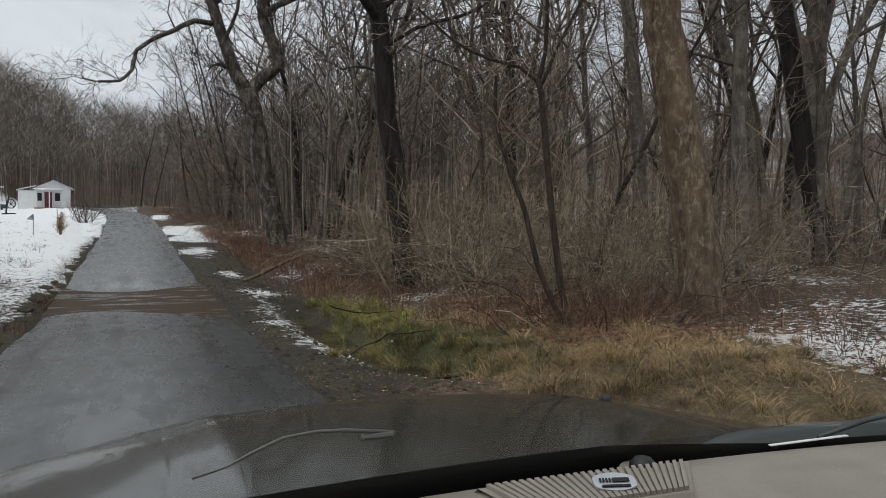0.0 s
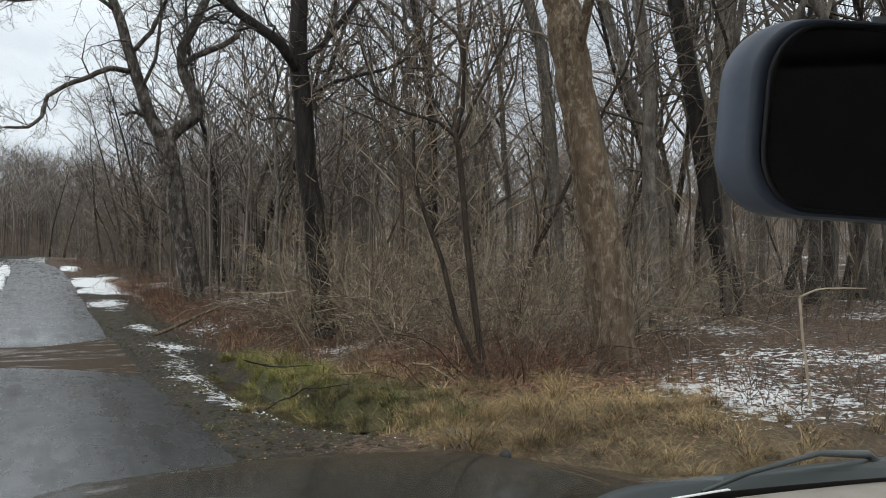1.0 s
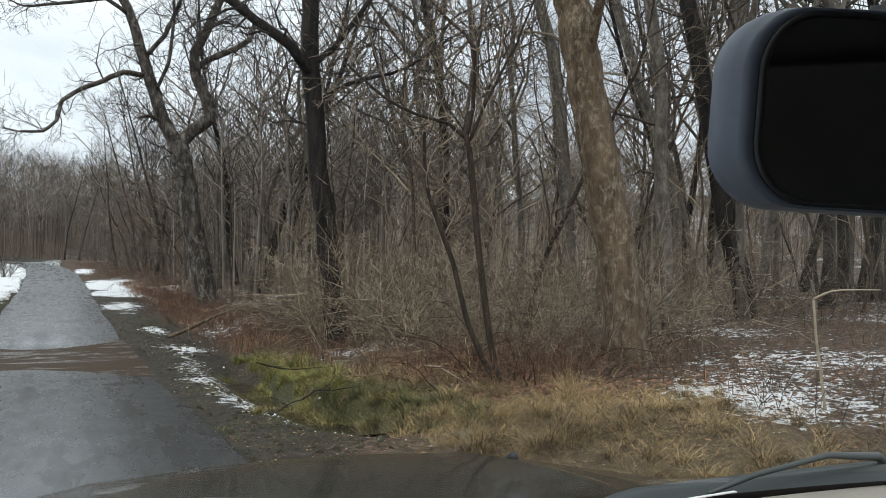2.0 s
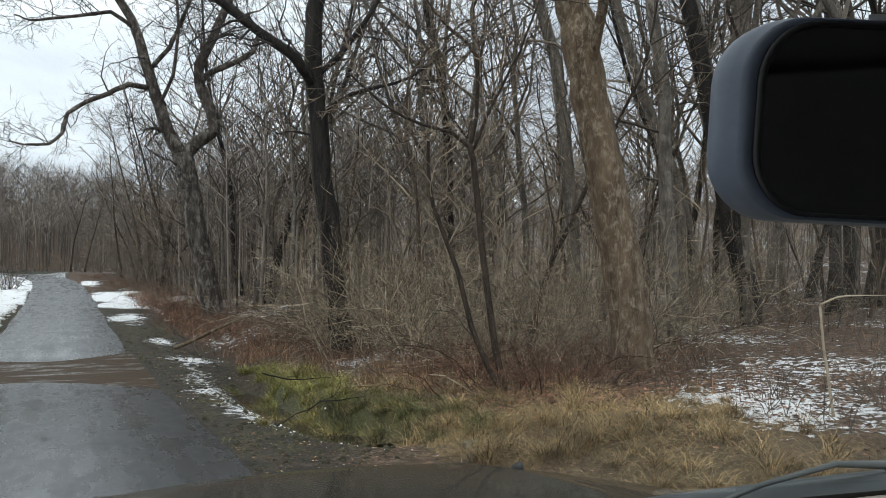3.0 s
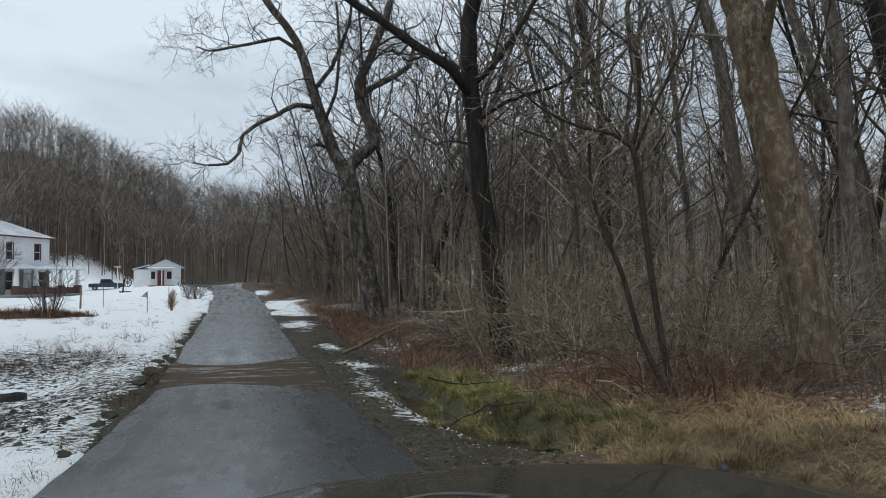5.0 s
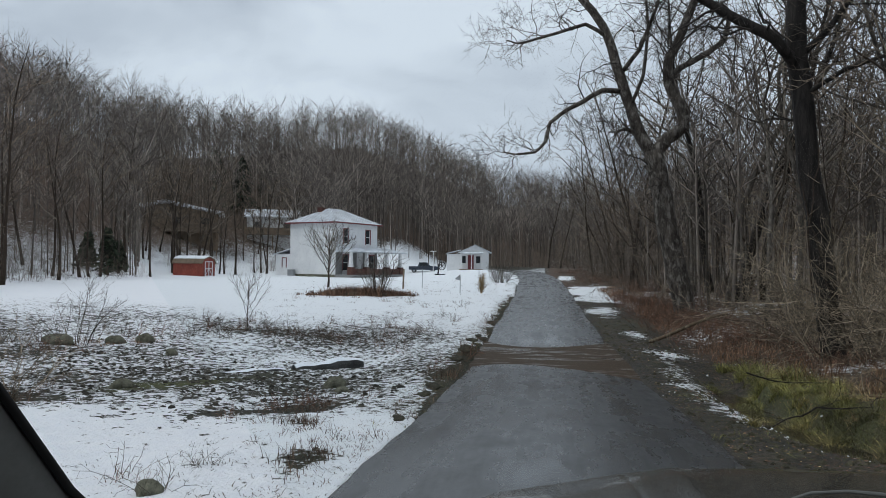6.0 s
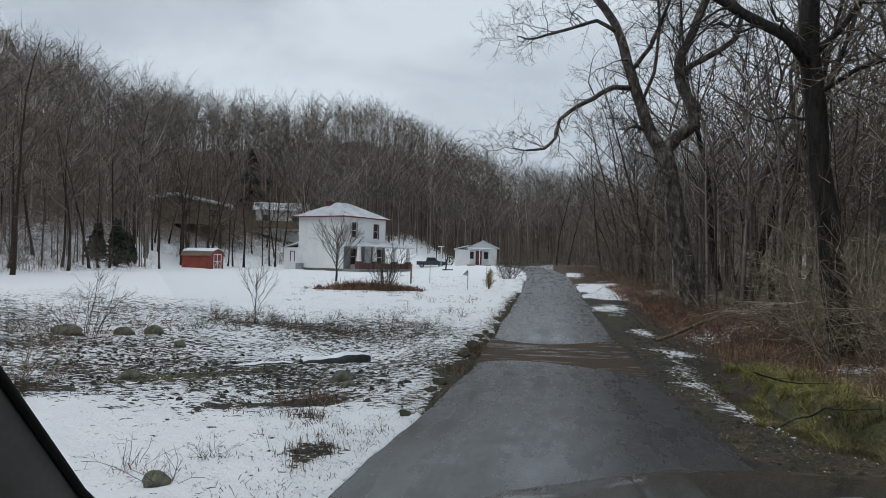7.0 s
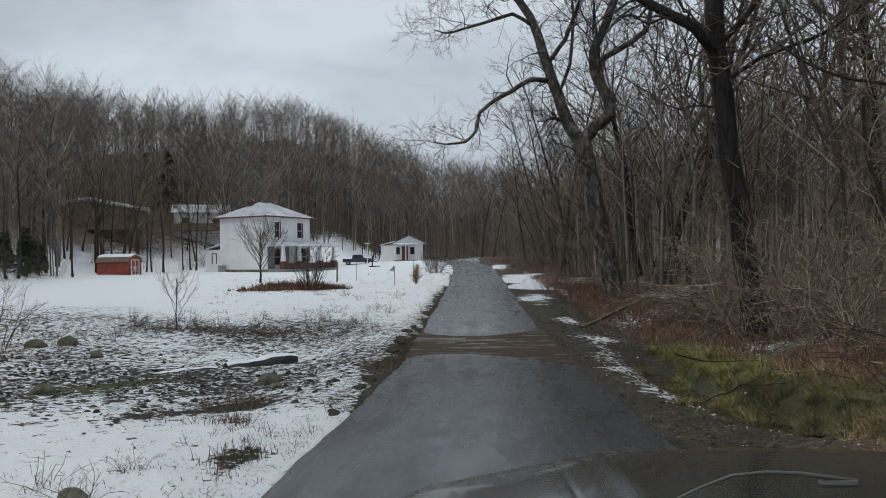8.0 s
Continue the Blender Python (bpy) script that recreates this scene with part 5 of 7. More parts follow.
guided_tree("slender_tree", [
    ([(4.99, 8.45, 0.03), (4.86, 8.52, 0.72), (4.74, 8.58, 1.64), (4.66, 8.62, 2.49), (4.59, 8.65, 3.14), (4.55, 8.67, 3.32)], 0.048, 0.038, 0),
    ([(4.55, 8.67, 3.27), (4.63, 8.63, 3.64), (4.64, 8.62, 4.14), (4.63, 8.62, 4.43), (4.50, 8.70, 4.64), (4.37, 8.76, 4.75)], 0.029, 0.016, 1.0),
    ([(4.55, 8.67, 3.28), (4.36, 8.77, 3.46), (4.03, 8.93, 3.56), (3.80, 9.02, 3.66), (3.60, 9.11, 3.79)], 0.025, 0.012, 0.6),
    ([(4.99, 8.45, 0.08), (4.78, 8.56, 0.50), (4.59, 8.66, 1.00), (4.45, 8.73, 1.64), (4.28, 8.81, 2.14), (4.14, 8.87, 2.56)], 0.042, 0.020, 0.8),
    ([(4.59, 8.65, 3.22), (4.77, 8.57, 3.72), (5.06, 8.47, 4.33)], 0.022, 0.012, 1.2),
], BARK_DARK, "slender brown two-stemmed tree with reddish twigs", 7, 0.9, 9, twig=TWIG_RED)

guided_tree("leaning_sycamore", [
    ([(7.07, 8.44, 0.16), (7.01, 8.49, 0.65), (6.93, 8.54, 1.43), (6.82, 8.63, 2.22), (6.68, 8.73, 3.16), (6.54, 8.83, 4.19), (6.43, 8.90, 4.91), (6.34, 8.97, 5.39)], 0.30, 0.24, 7.0),
    ([(6.51, 8.85, 4.35), (6.35, 8.29, 5.25), (6.04, 7.69, 6.35)], 0.08, 0.05, 2.0),
], BARK_SYC, "thick leaning trunk with brown scaling bark", 9, 1.3, 6, knots=(((6.41, 8.73, 4.62), 0.09),))

for nm, pts, r0, r1, bark, label, seed in (
    ("ivy_tree", [(10.14, 11.07, 0.10), (10.09, 11.10, 1.15), (10.02, 11.16, 2.42), (9.96, 11.19, 3.79), (9.96, 11.17, 5.06), (9.79, 11.32, 6.67)], 0.16, 0.10, BARK_GREY, "lichen-grey tree in the woods", 11),
    ("dark_tree", [(14.03, 12.84, 0.16), (13.93, 12.92, 1.31), (13.71, 13.15, 2.61), (13.47, 13.36, 4.46), (13.22, 13.59, 6.58), (13.02, 13.77, 7.94)], 0.27, 0.16, BARK_BLACK, "dark leaning tree in the woods", 12),
    ("grey_tree", [(13.67, 14.62, 0.25), (13.57, 14.67, 2.14), (13.47, 14.76, 4.06), (12.87, 15.26, 6.21), (12.41, 15.62, 8.38)], 0.16, 0.10, BARK_GREY, "grey bending tree in the woods", 13),
    ("grey_tree", [(15.81, 15.33, 0.28), (15.86, 15.22, 4.28), (15.96, 15.06, 7.29), (16.04, 14.96, 8.79)], 0.30, 0.2, BARK_GREY, "tall grey tree in the woods", 14),
    ("grey_tree", [(9.89, 13.85, 0.19), (9.80, 13.88, 2.51), (9.68, 13.96, 4.34), (9.50, 14.06, 6.19), (9.23, 14.24, 7.44)], 0.17, 0.11, BARK_GREY, "upright grey tree in the woods", 15),
):
    guided_tree(nm, [(pts, r0, r1, 6.0)], bark, label, seed, 1.5, 22)


# woods: a few grown kinds, set out many times
KIND_TABLE = (
    # height, foot radius, fork, limbs, branches, twigs, finer twigs, length, twig radius, crook, bark, twig stuff
    (14, 0.11, 0.25, 14, 5, 4, 1, 0.36, 0.0065, 0.11, BARK_GREY, TWIG),
    (17, 0.15, 0.33, 14, 5, 4, 1, 0.34, 0.0070, 0.09, BARK_GREY, TWIG),
    (10, 0.07, 0.16, 15, 6, 5, 1, 0.42, 0.0055, 0.14, BARK_DARK, TWIG_RED),
    (7, 0.045, 0.10, 14, 6, 5, 2, 0.46, 0.0045, 0.17, BARK_THIN, TWIG_PALE),
    (19, 0.20, 0.36, 14, 5, 4, 1, 0.34, 0.0075, 0.08, BARK_BLACK, TWIG),
    (5, 0.032, 0.06, 13, 6, 5, 2, 0.52, 0.0040, 0.20, BARK_DARK, TWIG_RED),
    (13, 0.12, 0.20, 15, 5, 4, 0, 0.40, 0.015, 0.13, BARK_DARK, TWIG_RED),
    (16, 0.15, 0.34, 14, 5, 4, 0, 0.34, 0.017, 0.07, BARK_DARK, TWIG),
    (10, 0.09, 0.12, 15, 5, 4, 0, 0.46, 0.014, 0.16, BARK_DARK, TWIG_RED),
    (15, 0.14, 0.30, 15, 5, 5, 0, 0.34, 0.018, 0.05, BARK_DARK, TWIG_RED),
)
KINDS = []
for i, (h, r, fk, lb, br, ea, fi, ln, th, ck, bk, tw) in enumerate(KIND_TABLE):
    t, c = bare_tree(100 + i, h, r, fk, lb, br, ea, fi, ln, th, ck)
    KINDS.append((t.mesh("trunk", bk, True), c.mesh("crown", tw)))


def place_tree(kind, x, y, size, turn, label, group):
    m = pose(x, y, float(land(x, y)), 0, 0, turn) @ Matrix.Scale(size, 4)
    t = thing("tree", m, label, "tree", group)
    part("trunk", KINDS[kind][0], None, t)
    part("crown", KINDS[kind][1], None, t)


rng = random.Random(21)
spots = []
tries = 0
while len(spots) < 60 and tries < 6000:
    tries += 1
    b, r = rng.uniform(5, 62), 11 + 34 * rng.random() ** 0.8
    x, y = r * math.sin(radians(b)), r * math.cos(radians(b))
    if x < ROAD_R(y) + 3.6 + 0.02 * y or (y < 9.5 and x < 10):
        continue
    if any((x - p[0]) ** 2 + (y - p[1]) ** 2 < 1.9 for p in spots):
        continue
    spots.append((x, y))
    k = rng.choice((3, 3, 5, 5, 2)) if r < 22 else rng.choice((0, 1, 1, 2, 3, 4))
    place_tree(k, x, y, rng.uniform(0.8, 1.2), rng.uniform(0, 360), "bare grey-brown tree in the winter woods", "trees in the woods")

# trees along the lane beyond, and at the foot of the far slope
for i in range(36):
    y = 33 + 90 * rng.random() ** 1.3
    x = ROAD_R(y) + rng.uniform(4.5, 14)
    place_tree(rng.choice((6, 8, 8, 7, 3)), x, y, rng.uniform(0.55, 0.9), rng.uniform(0, 360), "bare grey-brown tree beside the lane", "trees along the lane")
for i in range(54):
    b = rng.uniform(-46, -18)
    r = np.interp(b, *zip(*FOOT)) + rng.uniform(-7, 30)
    x, y = r * math.sin(radians(b)), r * math.cos(radians(b))
    if (-41 < x < -29 and 64 < y < 76) or (b > -21 and r < 96):
        continue
    place_tree(rng.choice((7, 9, 9)), x, y, rng.uniform(0.6, 1.0), rng.uniform(0, 360), "bare tree at the foot of the wooded slope", "trees on the slope")


for i in range(14):
    y = rng.uniform(42, 82)
    place_tree(rng.choice((6, 8, 7)), ROAD_R(y) + rng.uniform(3.4, 6.5), y, rng.uniform(0.75, 1.05), rng.uniform(0, 360), "bare crooked tree leaning over the lane's edge", "trees along the lane")
for i in range(10):
    b, r = 13 + 20 * (i + rng.random()) / 10, rng.uniform(16, 29)
    x, y = r * math.sin(radians(b)), r * math.cos(radians(b))
    if x > ROAD_R(y) + 3.4:
        place_tree(rng.choice((0, 2, 0)), x, y, rng.uniform(0.85, 1.1), rng.uniform(0, 360), "bare grey-brown tree in the winter woods", "trees in the woods")
for i in range(17):
    b, r = rng.uniform(-31.5, -20.5), rng.uniform(79, 102)
    place_tree(rng.choice((7, 9, 9)), r * math.sin(radians(b)), r * math.cos(radians(b)), rng.uniform(0.55, 0.9), rng.uniform(0, 360), "bare tree on the snowy slope behind the shed", "trees on the slope")


for i in range(16):
    b, r = 42 + 19 * (i + rng.random()) / 16, rng.uniform(15, 38)
    place_tree(rng.choice((0, 1, 4, 4)), r * math.sin(radians(b)), r * math.cos(radians(b)), rng.uniform(0.85, 1.15), rng.uniform(0, 360), "tall bare tree deep in the winter woods", "trees in the woods")


# far woods: one mass of thin bare trees
def far_woods():
    rs = np.random.RandomState(5)
    kinds = []
    for s in range(8):
        r = random.Random(300 + s)
        g = Geo()
        top = Vector((r.gauss(0, 0.5), r.gauss(0, 0.5), 11.0))
        g.spike([Vector((0, 0, -0.6)), Vector((r.gauss(0, 0.15), r.gauss(0, 0.15), 5.5)), top], 0.085)
        low = r.uniform(0.28, 0.45)
        for i in range(15):
            f = low + (0.97 - low) * (i + r.random()) / 15
            a, p = r.uniform(0, 2 * math.pi), top * f
            ln = 3.6 * math.sin(math.pi * min(1, 0.25 + 0.72 * (1 - f) / (1 - low))) * r.uniform(0.6, 1.15) + 0.6
            k = radians(r.uniform(28, 58))
            q = p + Vector((math.cos(a) * math.sin(k), math.sin(a) * math.sin(k), math.cos(k))) * ln
            g.spike([p, q], 0.042)
            for j in range(6):
                e = p.lerp(q, 0.25 + 0.75 * (j + r.random()) / 6)
                t = e + (aside(r, q - p, 42, 0.1)) * (ln * r.uniform(0.25, 0.5))
                v = (t - e).orthogonal().normalized() * 0.026
                b0 = len(g.v)
                g.v += [tuple(e - v), tuple(e + v), tuple(t)]
                g.f.append((b0, b0 + 1, b0 + 2))
        tri = []
        for f in g.f:
            tri += [f] if len(f) == 3 else [(f[0], f[1], f[2]), (f[0], f[2], f[3])]
        kinds.append((np.array(g.v), np.array(tri)))
    vs, fs, base = [], [], 0
    n = 0
    while n < 3770:
        if n < 1950:
            b = rs.uniform(-50, 4)
            r = np.interp(b, *zip(*FOOT)) + 1 + 165 * rs.rand() ** 0.75
        elif n < 2350:
            b = rs.uniform(-31, -4)
            r = np.interp(b, *zip(*FOOT)) + 1 + 90 * rs.rand() ** 0.75
        elif n < 3000:
            b, r = rs.uniform(4, 66), 42 + 150 * rs.rand()
        elif n < 3520:
            b = rs.uniform(-21, 7)
            r = max(np.interp(b, *zip(*FOOT)) - 12, 96) + 80 * rs.rand()
        else:
            b, r = rs.uniform(3.5, 30), 30 + 45 * rs.rand()
        x, y = r * math.sin(radians(b)), r * math.cos(radians(b))
        if (ROAD_L(y) - 3 < x < ROAD_R(y) + 4.2 and y < 112) or (-29 < b < -23 and r < 126) or (-23 <= b < -18.5 and r < 141) or (-15 < b < -7.5 and r < 132):
            continue
        kv, kf = kinds[n % 8]
        s, a = rs.uniform(0.7, 1.25) if r > 75 else rs.uniform(0.5, 0.9), rs.uniform(0, 6.28)
        c, d = math.cos(a) * s, math.sin(a) * s
        w = kv @ np.array([[c, d, 0], [-d, c, 0], [0, 0, s * rs.uniform(0.9, 1.2)]])
        vs.append(w + [x, y, float(land(x, y))])
        fs.append(kf + base)
        base += len(kv)
        n += 1
    v, f = np.vstack(vs), np.vstack(fs)
    me = bpy.data.meshes.new("far_woods")
    me.vertices.add(len(v))
    me.vertices.foreach_set("co", v.ravel())
    me.loops.add(len(f) * 3)
    me.loops.foreach_set("vertex_index", f.ravel().astype(np.int32))
    me.polygons.add(len(f))
    me.polygons.foreach_set("loop_start", np.arange(0, len(f) * 3, 3, dtype=np.int32))
    me.materials.append(FARWOOD)
    me.update(calc_edges=True)
    tagged(new("far_woods", me), "bare brown winter woods covering the valley sides", "woods", kind="stuff")


far_woods()


# ---- brush ----
def brush(seed, stems, height, spread, thin, side, depth=2, r=0.012, lift=0.05, arch=-0.05, bend=0.27):
    """A thicket of whips fanning and arching over from one root."""
    rr = random.Random(seed)
    g = Geo()
    for i in range(stems):
        a, q = rr.uniform(0, 2 * math.pi), spread * math.sqrt(rr.random())
        base = Vector((0.45 * q * math.cos(a) * height, 0.45 * q * math.sin(a) * height, -0.1))
        d = Vector((q * math.cos(a), q * math.sin(a), 1)).normalized()
        ln = height * rr.uniform(0.5, 1.15)
        s = shoot(rr, base, d, ln, 6 if depth > 1 else 3, bend, arch)
        rad = r * rr.uniform(0.6, 1.2)
        g.tube(s, np.linspace(rad, thin, len(s)), 3, False)
        sprays(g, rr, s, rad, ln * 0.46, side, thin, 0.15, 54, lift, 4 if depth > 1 else 2, 1 if depth > 1 else 0)
    return g


BRUSH = [brush(400, 12, 3.1, 1.05, 0.0042, 7, arch=-0.03, bend=0.22).mesh("bush", TWIG_PALE), brush(401, 10, 3.4, 0.9, 0.0045, 7, arch=-0.03).mesh("bush", TWIG_RED),
         brush(402, 11, 1.6, 1.2, 0.0045, 4, arch=-0.10).mesh("bush", RUST_TWIG), brush(403, 12, 2.7, 1.25, 0.0042, 7, arch=-0.05, bend=0.24).mesh("bush", TWIG_PALE), brush(404, 10, 3.8, 0.9, 0.0048, 7).mesh("bush", TWIG)]
BRUSH_LABEL = ("pale tangled brush at the edge of the woods", "tall reddish-brown brush at the edge of the woods", "low rust-brown bush at the edge of the woods", "spreading pale brush at the edge of the woods", "tall dark whippy brush at the edge of the woods")


def place_brush(k, x, y, size, turn, group="brush along the woods"):
    b = new("bush", BRUSH[k])
    b.matrix_basis = pose(x, y, float(land(x, y)), 0, 0, turn) @ Matrix.Scale(size, 4)
    tagged(b, BRUSH_LABEL[k], "bush", group)


rng = random.Random(33)


def brush_patch(n, b0, b1, r0, r1, kinds, lo, hi, group):
    """Bushes over a stretch of bearings and ranges from the origin."""
    for i in range(n):
        b, r = b0 + (b1 - b0) * (i + rng.random()) / n, rng.uniform(r0, r1)
        x, y = r * math.sin(radians(b)), r * math.cos(radians(b))
        if x < ROAD_R(y) + 4.2:
            x = ROAD_R(y) + rng.uniform(4.2, 5.2)
        place_brush(rng.choice(kinds), x, y, rng.uniform(lo, hi), rng.uniform(0, 360), group)


brush_patch(22, 14, 27, 15.6, 20, (0, 0, 3, 3, 1), 0.8, 1.1, "brush round the dark tree")
brush_patch(24, 25, 42, 12.6, 17, (0, 3, 3, 0, 1), 0.7, 1.05, "brush round the dark tree")
brush_patch(9, 23, 36, 10.6, 12.2, (2, 3, 0), 0.4, 0.62, "low brush on the bank")
brush_patch(8, 28.5, 36.5, 9.6, 10.8, (2, 2, 1), 0.30, 0.5, "low brush on the bank")
brush_patch(5, 36.4, 38.6, 10.4, 11.6, (2, 1), 0.3, 0.5, "low brush on the bank")
for i, (x, y) in enumerate(((4.75, 8.9), (5.25, 8.75), (5.6, 9.1), (6.0, 8.9), (4.4, 9.5), (5.0, 9.6), (6.3, 9.4), (5.7, 8.5))):
    place_brush(2, x, y, 0.62 + 0.09 * (i % 4), 47 * i, "rusty whips round the slender tree")
brush_patch(12, 42, 61, 14, 26, (0, 1, 3, 4), 0.6, 0.95, "undergrowth in the woods")
for i in range(46):
    y = rng.uniform(20.5, 40)
    place_brush(2, ROAD_R(y) + rng.uniform(1.9, 4.4), y, rng.uniform(0.35, 0.7), rng.uniform(0, 360), "rusty bushes by the log")
for i in range(26):
    y = rng.uniform(13.0, 20.5)
    place_brush(2, ROAD_R(y) + rng.uniform(2.7, 4.2), y, rng.uniform(0.3, 0.55), rng.uniform(0, 360), "rusty bushes behind the green bank")
for i in range(28):
    y = 29 + 66 * rng.random() ** 1.2
    place_brush(rng.choice((1, 2, 1, 4)), ROAD_R(y) + rng.uniform(2.6, 5.6) + 0.6 * (38 < y < 56), y, rng.uniform(0.8, 1.3), rng.uniform(0, 360), "brush along the lane")


for i in range(44):
    b = rng.uniform(-40, -19)
    r = np.interp(b, *zip(*FOOT)) + rng.uniform(-3, 16)
    x, y = r * math.sin(radians(b)), r * math.cos(radians(b))
    if not (-41 < x < -29 and 62 < y < 77):
        place_brush(rng.choice((1, 4)), x, y, rng.uniform(0.6, 1.1), rng.uniform(0, 360), "brush on the snowy slope")


for i in range(20):
    y = rng.uniform(96, 128)
    place_brush(rng.choice((1, 4, 4)), ROAD_R(y) + rng.uniform(1.8, 15), y, rng.uniform(0.9, 1.5), rng.uniform(0, 360), "brush at the bend of the lane")
for i in range(34):
    y = 36 + 56 * rng.random()
    place_brush(2, ROAD_R(y) + rng.uniform(1.7, 3.2) + 1.2 * (38 < y < 58), y, rng.uniform(0.4, 0.8), rng.uniform(0, 360), "brush along the lane")


# ---- grass ----
def blades(name, spots, mat, label, seed, length, width, per=14, spread=0.12, droop=0.6, fan=False):
    """Tufts of arching blades at spots (x, y, size); droop near 1 lays them over; fan throws them out on all sides."""
    rs = np.random.RandomState(seed)
    n = len(spots) * per
    c = np.repeat(np.array(spots), per, axis=0)
    size = c[:, 2]
    a = np.repeat(rs.uniform(0, 2 * np.pi, len(spots)), per) + rs.normal(0, 0.4 + 0.8 * droop, n)
    if fan:
        a = rs.uniform(0, 2 * np.pi, n)
    bx, by = c[:, 0] + rs.normal(0, spread, n) * size, c[:, 1] + rs.normal(0, spread, n) * size
    bz = land(bx, by) - 0.015
    ln = length * size * rs.uniform(0.45, 1.25, n)
    lay = np.clip(droop * rs.uniform(0.6, 1.15, n), 0, 1.05)
    dx, dy = np.cos(a), np.sin(a)
    px, py = -dy * width * rs.uniform(0.6, 1.3, n), dx * width * rs.uniform(0.6, 1.3, n)
    quad = []
    for f, w in ((0.0, 1.0), (0.4, 0.95), (0.75, 0.7)):
        reach, rise = ln * f * (0.15 + 0.85 * lay * (0.5 + 0.5 * f)), ln * (f * (1 - 0.45 * lay) - 0.55 * lay * f * f)
        quad.append((bx + dx * reach - px * w, by + dy * reach - py * w, bz + rise))
        quad.append((bx + dx * reach + px * w, by + dy * reach + py * w, bz + rise))
    quad.append((bx + dx * ln * (0.15 + 0.85 * lay), by + dy * ln * (0.15 + 0.85 * lay), bz + ln * (1 - 0.98 * lay)))
    v = np.stack([np.stack(q, -1) for q in quad], 1).reshape(-1, 3)
    i = np.arange(n) * 7
    tri = np.stack([np.stack([i + p for p in t], -1) for t in ((0, 1, 3), (0, 3, 2), (2, 3, 5), (2, 5, 4), (4, 5, 6))], 1).reshape(-1, 3)
    me = bpy.data.meshes.new(name)
    me.from_pydata(v.tolist(), [], tri.tolist())
    me.materials.append(mat)
    tagged(new(name, me), label, "grass", kind="stuff")


rs = np.random.RandomState(8)


def scatter(n, x0, x1, y0, y1, keep, lo=0.6, hi=1.3):
    got = []
    while len(got) < n:
        x, y = rs.uniform(x0, x1), rs.uniform(y0, y1)
        if rs.rand() < keep(x, y):
            got.append((x, y, rs.uniform(lo, hi)))
    return got


def weight(k):
    return lambda x, y: float(cover(np.float64(x), np.float64(y))[k]) if x > ROAD_R(y) + 0.9 else 0.0


def clumps(centres, each, wide):
    return [(c[0] + rs.normal(0, wide), c[1] + rs.normal(0, wide), c[2] * rs.uniform(0.7, 1.2)) for c in centres for _ in range(each)]


blades("dead_grass", clumps(scatter(150, 3.0, 7.6, 3.3, 14, weight(2)), 6, 0.18), STRAW, "tan dead grass matted along the bank", 1, 0.32, 0.0019, 21, 0.09, 0.97)
blades("grass_tussocks", scatter(105, 3.2, 7.2, 3.6, 12, weight(2), 0.5, 1.25) + [(3.40, 7.7, 1.3), (3.38, 6.25, 1.3), (4.28, 6.5, 1.2), (3.97, 5.7, 1.3), (3.72, 6.3, 1.1), (4.3, 9.7, 1.0), (4.1, 10.1, 1.0)], STRAW, "tan dead grass tussocks on the bank", 31, 0.36, 0.0020, 130, 0.045, 0.76, True)


def bank_line(n, y0, y1, off, wide):
    """Spots along the far side of the ditch."""
    got = []
    for i in range(n):
        y = y0 + (y1 - y0) * rs.rand()
        got.append((DITCH_X(y) + off + rs.normal(0, wide), y, rs.uniform(0.6, 1.25)))
    return got


blades("green_grass", bank_line(54, 9.8, 17.0, 0.60, 0.22) + [(2.79, 12.4, 1.0), (2.77, 14.4, 1.1), (3.37, 13.8, 1.1), (3.37, 12.8, 1.1), (3.38, 11.6, 1.0)], GREEN, "yellow-green grass tussocks hanging over the ditch", 2, 0.34, 0.0024, 170, 0.05, 0.76, True)
blades("yellow_tussocks", bank_line(20, 8.6, 14.5, 0.50, 0.26) + [(3.02, 9.55, 1.3), (2.98, 9.3, 1.0), (2.92, 10.4, 1.1), (2.18, 9.5, 0.8), (2.72, 10.9, 0.7), (3.97, 11.9, 1.1), (3.5, 10.4, 1.1)], YELLOWGRASS, "straw-yellow grass tussocks drooping over the ditch", 24, 0.36, 0.0022, 170, 0.045, 0.74, True)
blades("olive_grass", bank_line(50, 6.9, 10.4, 0.50, 0.24), OLIVE, "dark olive grass along the cut of the bank", 21, 0.32, 0.0024, 120, 0.06, 0.8, True)
blades("shoulder_tufts", clumps([(ROAD_R(y) + 0.1 + 1.9 * rs.rand(), y, rs.uniform(0.5, 1.1)) for y in 7.5 + 34 * rs.rand(260) ** 1.3], 3, 0.12), OLIVE, "short wet grass tufts on the muddy shoulder", 22, 0.13, 0.0032, 12, 0.08, 0.85)
blades("shoulder_straw", clumps([(ROAD_R(y) + 0.3 + 1.9 * rs.rand(), y, rs.uniform(0.5, 1.1)) for y in 9 + 36 * rs.rand(110)], 3, 0.15), DARKWEED, "dead grass on the muddy shoulder", 23, 0.16, 0.0035, 12, 0.1, 0.85)
blades("rusty_weeds", scatter(1000, 3.0, 9, 9, 52, lambda x, y: math.exp(-((x - ROAD_R(y) - 3.0 + 0.6 * (y > 22)) / 1.0) ** 2) * (0.3 if y < 18 else 1.0) if x > ROAD_R(y) + 2.0 else 0), RUST, "rust-brown dead weeds under the brush", 3, 0.42, 0.004, 12, 0.16, 0.45)
blades("rusty_stems", scatter(170, 5.0, 8.2, 8.4, 11.5, lambda x, y: 0.8), RUST, "upright rust-brown dead stems between the trunks", 41, 0.62, 0.0036, 12, 0.14, 0.28)
